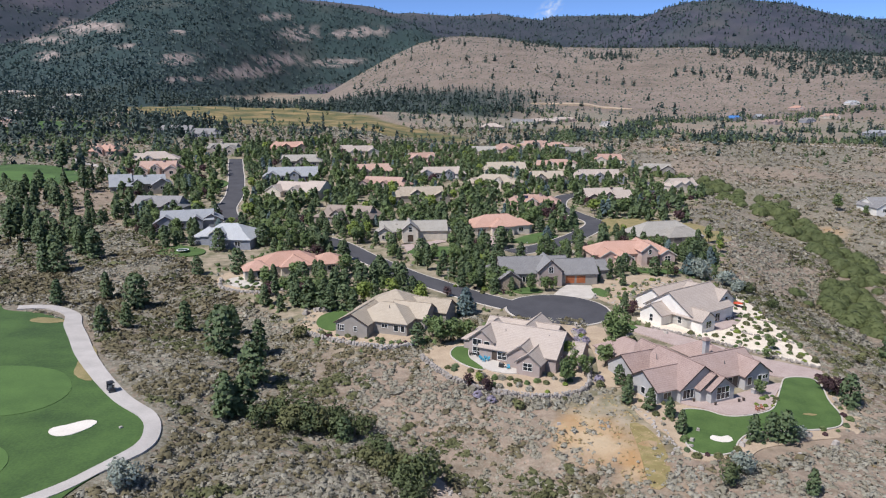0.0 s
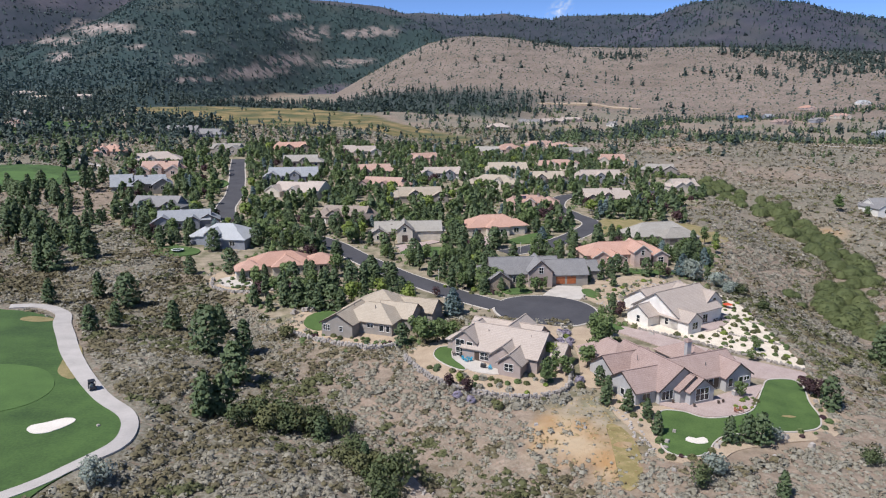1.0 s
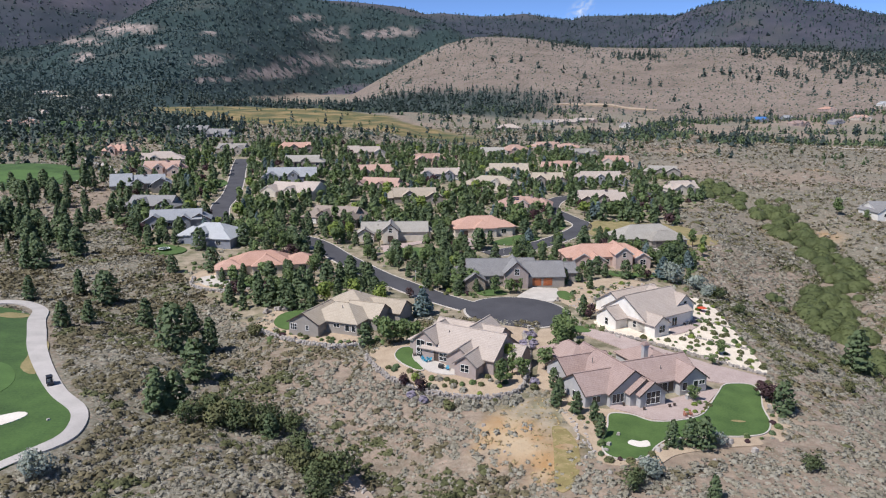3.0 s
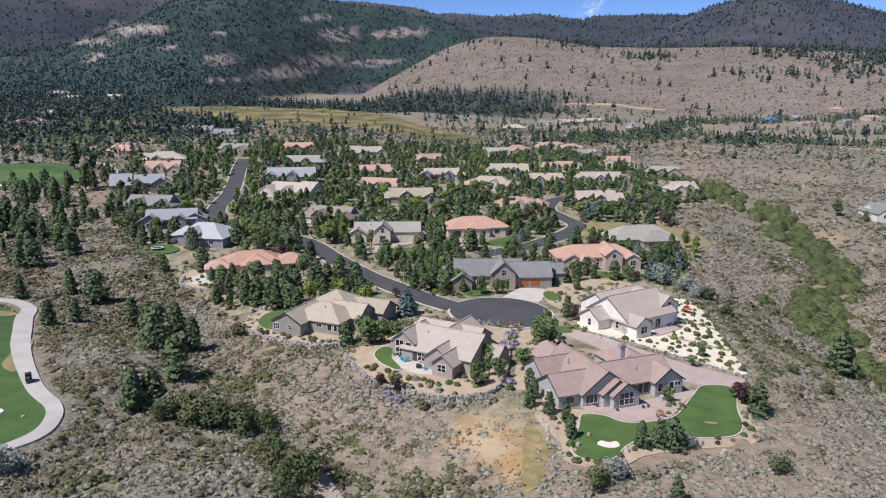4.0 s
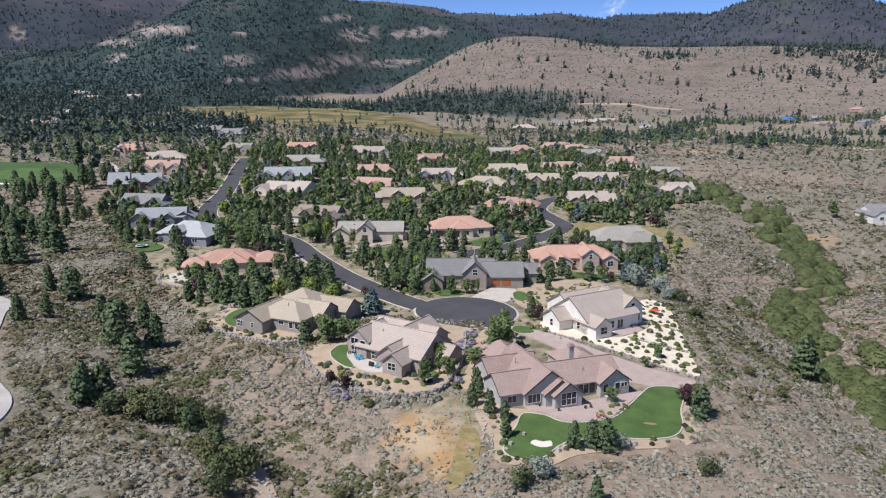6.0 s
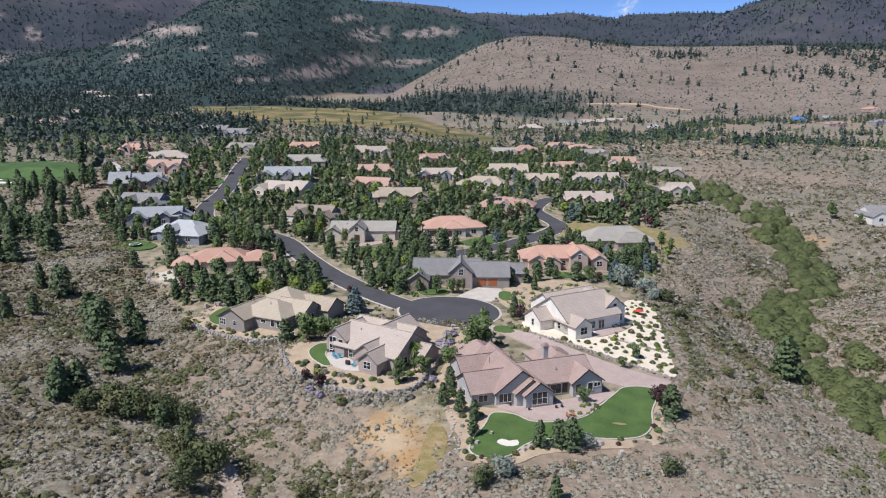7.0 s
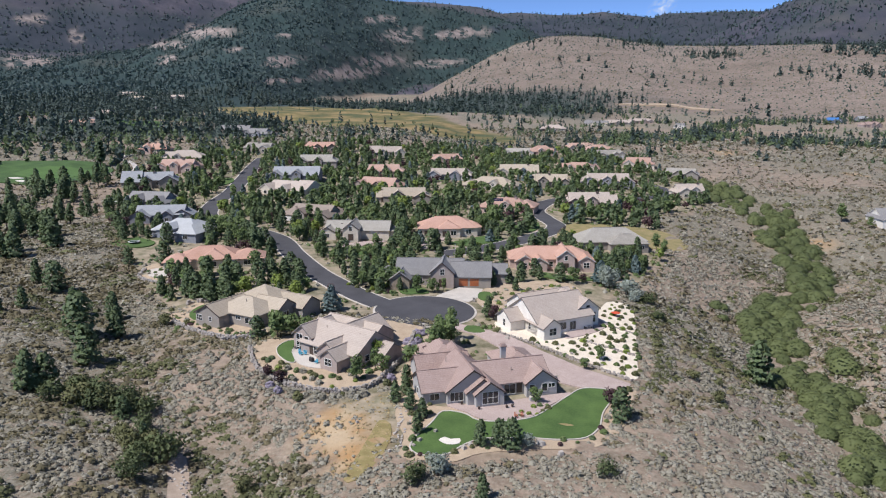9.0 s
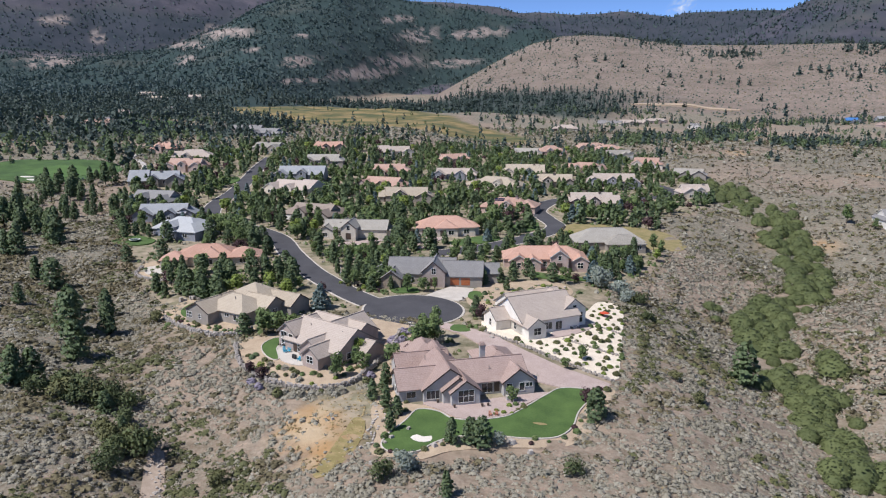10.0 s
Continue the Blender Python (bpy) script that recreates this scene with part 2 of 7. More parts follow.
def surface(name, dark, light, size=1.0, fine=0.12, gloss=0.9, bump=0.3, spread=0.5, coords="Object", tone=0.0, vary=0.0, metal=0.0, third=None):
    """A matt surface with variation at two scales: broad stains of about that size and a fine grain."""
    m = bpy.data.materials.new(name)
    m.use_nodes = True
    n, k = m.node_tree.nodes, m.node_tree.links
    p = n["Principled BSDF"]
    p.inputs["Roughness"].default_value, p.inputs["Metallic"].default_value = gloss, metal
    tc = n.new("ShaderNodeTexCoord")
    where = tc.outputs["Object"]
    if coords == "World":
        where = n.new("ShaderNodeNewGeometry").outputs["Position"]
    a, b = n.new("ShaderNodeTexNoise"), n.new("ShaderNodeTexNoise")
    a.inputs["Scale"].default_value, a.inputs["Detail"].default_value = 1 / size, 4
    b.inputs["Scale"].default_value, b.inputs["Detail"].default_value = 1 / fine, 3
    k.new(where, a.inputs["Vector"]), k.new(where, b.inputs["Vector"])
    mix = n.new("ShaderNodeMath")
    mix.operation = "MULTIPLY_ADD"
    mix.inputs[1].default_value = spread
    k.new(a.outputs["Fac"], mix.inputs[0])
    sub = n.new("ShaderNodeMath")
    sub.operation = "MULTIPLY"
    sub.inputs[1].default_value = 1 - spread
    k.new(b.outputs["Fac"], sub.inputs[0])
    k.new(sub.outputs[0], mix.inputs[2])
    value = mix.outputs[0]
    if tone:
        at = n.new("ShaderNodeAttribute")
        at.attribute_name = "tone"
        add = n.new("ShaderNodeMath")
        add.operation = "MULTIPLY_ADD"
        add.inputs[1].default_value = tone
        k.new(at.outputs["Fac"], add.inputs[0]), k.new(value, add.inputs[2])
        value = add.outputs[0]
    if vary:
        info = n.new("ShaderNodeObjectInfo")
        add = n.new("ShaderNodeMath")
        add.operation = "MULTIPLY_ADD"
        add.inputs[1].default_value = vary
        k.new(info.outputs["Random"], add.inputs[0]), k.new(value, add.inputs[2])
        value = add.outputs[0]
    if tone or vary:
        sub2 = n.new("ShaderNodeMath")
        sub2.operation = "SUBTRACT"
        sub2.inputs[1].default_value = (tone + vary) / 2
        k.new(value, sub2.inputs[0])
        value = sub2.outputs[0]
    ramp = n.new("ShaderNodeValToRGB")
    e = ramp.color_ramp.elements
    wide = 0.2 + 0.4 * (tone + vary)
    e[0].position, e[1].position = 0.5 - wide, min(0.5 + wide, 1.0)
    e[0].color, e[1].color = (*dark, 1), (*light, 1)
    if third:
        mid = e.new((e[0].position + e[1].position) / 2)
        mid.color = (*third, 1)
    k.new(value, ramp.inputs["Fac"])
    k.new(ramp.outputs["Color"], p.inputs["Base Color"])
    if bump:
        bu = n.new("ShaderNodeBump")
        bu.inputs["Strength"].default_value, bu.inputs["Distance"].default_value = bump, fine * 0.4
        k.new(b.outputs["Fac"], bu.inputs["Height"]), k.new(bu.outputs["Normal"], p.inputs["Normal"])
    return m


def roof_tiles(name, dark, light):
    """Concrete roof tiles: level courses, tile-to-tile variation and weather stains."""
    m = surface(name, dark, light, 2.6, 0.3, 0.85, 0.0, 0.3, vary=0.15)
    n, k = m.node_tree.nodes, m.node_tree.links
    p = n["Principled BSDF"]
    geo = n.new("ShaderNodeTexCoord")
    w = n.new("ShaderNodeTexWave")
    w.wave_type, w.bands_direction, w.wave_profile = "BANDS", "Z", "SAW"
    w.inputs["Scale"].default_value = 0.314 / 0.26  # one course to 0.26 m of height
    w.inputs["Distortion"].default_value, w.inputs["Detail"].default_value = 0.25, 1
    w.inputs["Detail Scale"].default_value = 3
    k.new(geo.outputs["Object"], w.inputs["Vector"])
    ramp = n.new("ShaderNodeValToRGB")
    ramp.color_ramp.elements[0].position, ramp.color_ramp.elements[1].position = 0.0, 0.35
    ramp.color_ramp.elements[0].color, ramp.color_ramp.elements[1].color = (0.62, 0.62, 0.62, 1), (1, 1, 1, 1)
    k.new(w.outputs["Fac"], ramp.inputs["Fac"])
    old = p.inputs["Base Color"].links[0].from_socket
    mul = n.new("ShaderNodeMix")
    mul.data_type, mul.blend_type = "RGBA", "MULTIPLY"
    mul.inputs["Factor"].default_value = 0.5
    k.new(old, mul.inputs["A"]), k.new(ramp.outputs["Color"], mul.inputs["B"])
    k.new(mul.outputs["Result"], p.inputs["Base Color"])
    bu = n.new("ShaderNodeBump")
    bu.inputs["Strength"].default_value, bu.inputs["Distance"].default_value = 0.6, 0.05
    k.new(w.outputs["Fac"], bu.inputs["Height"]), k.new(bu.outputs["Normal"], p.inputs["Normal"])
    return m


def leaves(name, dark, light, gloss=0.8, vary=0.3, fine=0.25, third=None, thin_leaf=0.6):
    m = surface(name, dark, light, 1.6, fine, gloss, 1.0, 0.35, tone=0.45, vary=vary, third=third)
    n, k = m.node_tree.nodes, m.node_tree.links
    p = n["Principled BSDF"]
    if not thin_leaf:
        return m
    through_leaf, both, less = n.new("ShaderNodeBsdfTranslucent"), n.new("ShaderNodeAddShader"), n.new("ShaderNodeHueSaturation")
    less.inputs["Value"].default_value = thin_leaf  # thin leaves also let some light through
    k.new(p.inputs["Base Color"].links[0].from_socket, less.inputs["Color"])
    k.new(less.outputs["Color"], through_leaf.inputs["Color"])
    k.new(p.outputs[0], both.inputs[0]), k.new(through_leaf.outputs[0], both.inputs[1])
    k.new(both.outputs[0], n["Material Output"].inputs["Surface"])
    return m


ROOF = {
    "beige": roof_tiles("beige roof tiles", (0.31, 0.255, 0.19), (0.50, 0.425, 0.33)),
    "tan": roof_tiles("tan roof tiles", (0.34, 0.28, 0.235), (0.52, 0.44, 0.375)),
    "red": roof_tiles("faded red roof tiles", (0.235, 0.155, 0.130), (0.43, 0.325, 0.285)),
    "orange": roof_tiles("terracotta roof tiles", (0.40, 0.22, 0.155), (0.58, 0.37, 0.29)),
    "pink": roof_tiles("pinkish roof tiles", (0.34, 0.20, 0.15), (0.52, 0.36, 0.29)),
    "grey": roof_tiles("grey slate roof tiles", (0.15, 0.145, 0.145), (0.30, 0.29, 0.28)),
    "blue": roof_tiles("blue-grey roof tiles", (0.20, 0.21, 0.225), (0.38, 0.39, 0.40)),
    "silver": roof_tiles("pale grey shake roof", (0.30, 0.31, 0.32), (0.52, 0.53, 0.53)),
    "vivid": roof_tiles("bright blue metal roof", (0.04, 0.14, 0.36), (0.07, 0.22, 0.50)),
    "brown": roof_tiles("brown roof tiles", (0.19, 0.145, 0.115), (0.34, 0.28, 0.23)),
    "mix": roof_tiles("mottled stone-grey roof tiles", (0.22, 0.20, 0.17), (0.42, 0.39, 0.34)),
}
WALL = {
    "grey": surface("grey stucco", (0.34, 0.33, 0.32), (0.48, 0.465, 0.45), 1.8, 0.06, 0.95, 0.4),
    "taupe": surface("taupe stucco", (0.25, 0.225, 0.195), (0.35, 0.315, 0.275), 1.8, 0.06, 0.95, 0.4),
    "rose": surface("rose-grey stucco", (0.31, 0.25, 0.22), (0.44, 0.36, 0.32), 1.8, 0.06, 0.95, 0.4),
    "white": surface("white stucco", (0.62, 0.58, 0.52), (0.82, 0.785, 0.72), 1.8, 0.06, 0.9, 0.3),
    "cream": surface("cream stucco", (0.50, 0.44, 0.36), (0.70, 0.63, 0.53), 1.8, 0.06, 0.9, 0.3),
    "stone": surface("stone veneer", (0.17, 0.13, 0.10), (0.46, 0.38, 0.30), 0.5, 0.2, 0.95, 0.8, 0.4),
    "slate": surface("blue-grey siding", (0.20, 0.21, 0.235), (0.32, 0.33, 0.36), 1.8, 0.06, 0.9, 0.3),
    "pink": surface("pinkish stucco", (0.42, 0.31, 0.265), (0.60, 0.47, 0.41), 1.8, 0.06, 0.95, 0.4),
}
TRIM = {
    "dark": surface("dark brown trim", (0.045, 0.03, 0.025), (0.085, 0.06, 0.05), 0.8, 0.05, 0.6, 0.2),
    "pale": surface("pale trim paint", (0.50, 0.47, 0.42), (0.70, 0.66, 0.60), 0.8, 0.05, 0.6, 0.2),
    "grey": surface("grey trim paint", (0.14, 0.125, 0.115), (0.22, 0.20, 0.185), 0.8, 0.05, 0.6, 0.2),
}
FRAME = surface("window frame paint", (0.62, 0.60, 0.56), (0.80, 0.78, 0.74), 0.6, 0.04, 0.5, 0.1)
CEDAR = surface("orange stained cedar", (0.30, 0.085, 0.03), (0.48, 0.16, 0.06), 0.7, 0.05, 0.5, 0.3)
DOOR_DARK = surface("dark wooden door", (0.05, 0.035, 0.028), (0.10, 0.07, 0.05), 0.7, 0.05, 0.5, 0.3)
DOOR_GREY = surface("grey garage door paint", (0.10, 0.09, 0.085), (0.17, 0.155, 0.145), 0.7, 0.05, 0.5, 0.3)
GLASS = bpy.data.materials.new("window glass")
GLASS.use_nodes = True
gp = GLASS.node_tree.nodes["Principled BSDF"]
gp.inputs["Base Color"].default_value = (0.02, 0.025, 0.03, 1)
gp.inputs["Roughness"].default_value, gp.inputs["Specular IOR Level"].default_value = 0.06, 0.7

ASPHALT = surface("asphalt", (0.042, 0.041, 0.046), (0.085, 0.083, 0.09), 7.0, 0.25, 0.9, 0.3, 0.6, "World")
CONCRETE = surface("concrete", (0.40, 0.36, 0.31), (0.60, 0.55, 0.49), 3.0, 0.15, 0.9, 0.3, 0.5, "World")
CART_PATH = surface("worn concrete cart path", (0.36, 0.33, 0.30), (0.54, 0.50, 0.46), 4.0, 0.2, 0.92, 0.3, 0.5, "World")
PAVERS = surface("pinkish pavers", (0.33, 0.25, 0.22), (0.50, 0.40, 0.36), 2.5, 0.3, 0.9, 0.3, 0.4, "World")
LAWN = surface("lawn grass", (0.04, 0.08, 0.017), (0.095, 0.16, 0.04), 4.0, 0.3, 0.95, 0.4, 0.55, "World")
FAIRWAY = surface("mown fairway grass", (0.026, 0.058, 0.014), (0.078, 0.145, 0.034), 9.0, 0.5, 0.95, 0.3, 0.65, "World")
GREEN = surface("putting green grass", (0.05, 0.10, 0.024), (0.095, 0.175, 0.042), 8.0, 0.3, 0.95, 0.2, 0.6, "World")
ROUGH_GRASS = surface("worn dry turf", (0.16, 0.15, 0.05), (0.34, 0.26, 0.13), 3.0, 0.4, 0.95, 0.4, 0.6, "World")
ROUGH_GREEN = surface("weedy grass", (0.20, 0.15, 0.06), (0.37, 0.27, 0.14), 2.0, 0.4, 0.95, 0.5, 0.7, "World", third=(0.23, 0.19, 0.075))
SAND = surface("bunker sand", (0.58, 0.52, 0.44), (0.78, 0.73, 0.65), 3.0, 0.2, 0.95, 0.3, 0.5, "World")
WHITE_GRAVEL = surface("white gravel", (0.54, 0.45, 0.34), (0.84, 0.75, 0.62), 2.5, 0.16, 0.95, 0.5, 0.4, "World")
TAN_GRAVEL = surface("tan gravel", (0.30, 0.22, 0.15), (0.52, 0.41, 0.29), 2.5, 0.16, 0.95, 0.5, 0.4, "World")
ROCK = surface("granite boulders", (0.26, 0.23, 0.20), (0.52, 0.47, 0.42), 0.9, 0.15, 0.92, 0.7, 0.5, vary=0.2)
BARK = surface("bark", (0.06, 0.045, 0.033), (0.15, 0.115, 0.085), 0.5, 0.08, 0.95, 0.6)

# ---- the land ----
HOODS = [(-30, 172), (-4, 165), (20, 147), (44, 124), (70, 128), (88, 140), (91, 165), (95, 212), (94, 240), (118, 290), (118, 325), (125, 380), (165, 440), (165, 520), (150, 600), (120, 700), (30, 690), (-130, 640), (-200, 600), (-215, 480), (-185, 400), (-150, 320), (-108, 270), (-80, 235), (-60, 212), (-38, 188)]
HAY = [(-590, 1330), (-400, 985), (-200, 872), (-66, 812), (25, 800), (32, 850), (-60, 1010), (-130, 1170), (-250, 1400), (-420, 1480), (-540, 1450)]
BARE_GROUND = [(20, 131), (27, 140), (34, 145), (39, 150), (41, 160), (38, 172), (43, 150), (45, 138), (42, 122), (41, 112), (36, 112), (30, 121), (24, 124)]


def zone(poly, x, y, soft, seed, grain=12.0):
    """1 inside an outline, 0 outside, with a ragged edge."""
    p = [(a, b, 0) for a, b in poly]
    d = along(p + p[:1], x, y)[0]
    d = np.where(inside(poly, x, y), d, -d) + soft * rough(x, y, grain, seed) + 0.5 * soft * rough(x, y, grain / 3, seed + 1)
    return smooth(-soft, soft, d)


def woods(x, y):
    """How thickly the far slopes and the valley are wooded."""
    bearing, r = np.degrees(np.arctan2(x, np.maximum(y, 1e-3))), np.hypot(x, y)
    n = rough(x, y, 260, 31) * 0.6 + rough(x, y, 110, 32) * 0.4
    high, layer = ground(x, y, True)
    left_hill = np.where(layer == 2, 1 - 0.3 * smooth(0.42, 0.75, n), 0) * smooth(1480, 1600, r)
    up = np.degrees(np.arctan2(high - EYE, r))
    far = np.where(layer == 4, np.where(bearing < -16, 1.0 - 0.75 * smooth(5.4, 6.8, up + 0.8 * n), 0.8 - 0.5 * smooth(5.5, 6.1, up + 0.4 * n)), np.where(layer == 3, 0.5 + 0.4 * n, 0))
    bald = np.where(layer == 1, 1 - smooth(2560, 2720, r + 60 * n), 0)
    belt = smooth(1330, 1400, r + 70 * n) * (1 - smooth(1650, 1800, r)) * smooth(12, -1, bearing + 5 * n) * 0.95
    belt = np.maximum(belt, smooth(640, 760, r + 50 * n) * (1 - smooth(1400, 1500, r)) * smooth(-14, -20, bearing) * smooth(-0.6, 0.1, rough(x, y, 75, 33) + 0.4 * n) * 0.62)
    d = np.maximum(np.maximum(left_hill, far) * (1 - bald), belt)
    return np.clip(d * (1.05 + 0.3 * n), 0, 1) * (1 - 0.75 * outcrop(x, y, high)) * (1 - zone(HAY, x, y, 12, 41, 60))


def land_material():
    m = bpy.data.materials.new("high desert soil and scrub")
    m.use_nodes = True
    n, k = m.node_tree.nodes, m.node_tree.links
    p = n["Principled BSDF"]
    p.inputs["Roughness"].default_value = 0.95
    where = n.new("ShaderNodeNewGeometry").outputs["Position"]

    def noise_at(scale, detail=4.0, rough_=0.55):
        t = n.new("ShaderNodeTexNoise")
        t.inputs["Scale"].default_value, t.inputs["Detail"].default_value, t.inputs["Roughness"].default_value = scale, detail, rough_
        k.new(where, t.inputs["Vector"])
        return t.outputs["Fac"]

    def ramp(fac, stops):
        r = n.new("ShaderNodeValToRGB")
        e = r.color_ramp.elements
        while len(e) < len(stops):
            e.new(0.5)
        for el, (pos, c) in zip(e, stops):
            el.position, el.color = pos, (*c, 1)
        k.new(fac, r.inputs["Fac"])
        return r.outputs["Color"]

    def mix(fac, a, b):
        x = n.new("ShaderNodeMix")
        x.data_type = "RGBA"
        k.new(fac, x.inputs["Factor"]), k.new(a, x.inputs["A"]), k.new(b, x.inputs["B"])
        return x.outputs["Result"]

    def attr(name):
        a = n.new("ShaderNodeAttribute")
        a.attribute_name = name
        return a.outputs["Fac"]

    def maths(op, a, b):
        x = n.new("ShaderNodeMath")
        x.operation, x.use_clamp = op, True
        for i, v in enumerate((a, b)):
            if isinstance(v, (int, float)):
                x.inputs[i].default_value = v
            else:
                k.new(v, x.inputs[i])
        return x.outputs[0]

    soil = mix(noise_at(2.6, 6, 0.8), ramp(noise_at(0.045), [(0.3, (0.27, 0.180, 0.130)), (0.7, (0.43, 0.295, 0.22))]),
               ramp(noise_at(0.35), [(0.4, (0.13, 0.094, 0.066)), (0.6, (0.46, 0.34, 0.26))]))
    brush = ramp(noise_at(1.1, 5, 0.7), [(0.36, (0.11, 0.098, 0.062)), (0.5, (0.185, 0.168, 0.122)), (0.64, (0.27, 0.252, 0.20))])
    spots = ramp(noise_at(0.7, 6, 0.8), [(0.36, (0, 0, 0)), (0.48, (1, 1, 1))])
    base = mix(maths("MULTIPLY", spots, attr("scrub")), soil, brush)
    bare = mix(noise_at(0.9, 4), ramp(noise_at(0.16), [(0.3, (0.34, 0.20, 0.085)), (0.7, (0.50, 0.38, 0.24))]),
               ramp(noise_at(0.08), [(0.4, (0.36, 0.20, 0.075)), (0.6, (0.42, 0.33, 0.22))]))
    base = mix(attr("bare"), base, bare)
    yard = mix(noise_at(1.4, 6, 0.8), ramp(noise_at(0.09), [(0.38, (0.07, 0.08, 0.03)), (0.5, (0.32, 0.26, 0.18)), (0.66, (0.085, 0.11, 0.035))]),
               ramp(noise_at(0.3), [(0.35, (0.15, 0.125, 0.075)), (0.65, (0.44, 0.36, 0.27))]))
    base = mix(attr("yard"), base, yard)
    hay = ramp(noise_at(0.022, 6, 0.62), [(0.40, (0.070, 0.085, 0.032)), (0.5, (0.145, 0.125, 0.045)), (0.60, (0.27, 0.195, 0.085))])
    base = mix(attr("hay"), base, hay)
    hill = mix(ramp(noise_at(0.16, 6, 0.85), [(0.45, (0, 0, 0)), (0.54, (1, 1, 1))]), ramp(noise_at(0.004), [(0.35, (0.215, 0.155, 0.128)), (0.65, (0.285, 0.215, 0.18))]),
               ramp(noise_at(0.02, 5), [(0.35, (0.085, 0.082, 0.058)), (0.7, (0.21, 0.18, 0.14))]))
    base = mix(attr("hill"), base, hill)
    # forest floor, with the blue of distance haze mixed into its colour
    hazed_floor = ramp(noise_at(0.012, 6, 0.7), [(0.35, (0.016, 0.034, 0.034)), (0.6, (0.023, 0.047, 0.044)), (0.8, (0.034, 0.058, 0.052))])
    base = mix(attr("wood"), base, hazed_floor)
    # mountain rock; its purple-blue cast is aerial haze put into the base colour
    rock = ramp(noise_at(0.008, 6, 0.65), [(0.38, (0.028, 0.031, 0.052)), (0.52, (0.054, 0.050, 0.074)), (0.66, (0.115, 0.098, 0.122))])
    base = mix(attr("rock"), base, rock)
    # far ridges: haze is put into the ground colour as dark blue
    hazed_ridge = ramp(noise_at(0.006, 6, 0.7), [(0.38, (0.015, 0.025, 0.038)), (0.62, (0.038, 0.043, 0.060))])
    base = mix(attr("ridge"), base, hazed_ridge)
    scree = mix(noise_at(0.03, 5, 0.7), ramp(noise_at(0.05, 5, 0.7), [(0.4, (0.13, 0.105, 0.095)), (0.6, (0.36, 0.305, 0.28))]), ramp(noise_at(0.012, 4), [(0.4, (0.30, 0.24, 0.205)), (0.6, (0.19, 0.15, 0.13))]))
    patches = ramp(noise_at(0.02, 5, 0.68), [(0.44, (0, 0, 0)), (0.49, (1, 1, 1))])
    base = mix(maths("MULTIPLY", attr("scree"), patches), base, scree)
    k.new(base, p.inputs["Base Color"])
    b = n.new("ShaderNodeBump")
    b.inputs["Strength"].default_value, b.inputs["Distance"].default_value = 0.7, 0.3
    k.new(noise_at(1.2, 6, 0.65), b.inputs["Height"]), k.new(b.outputs["Normal"], p.inputs["Normal"])
    return m


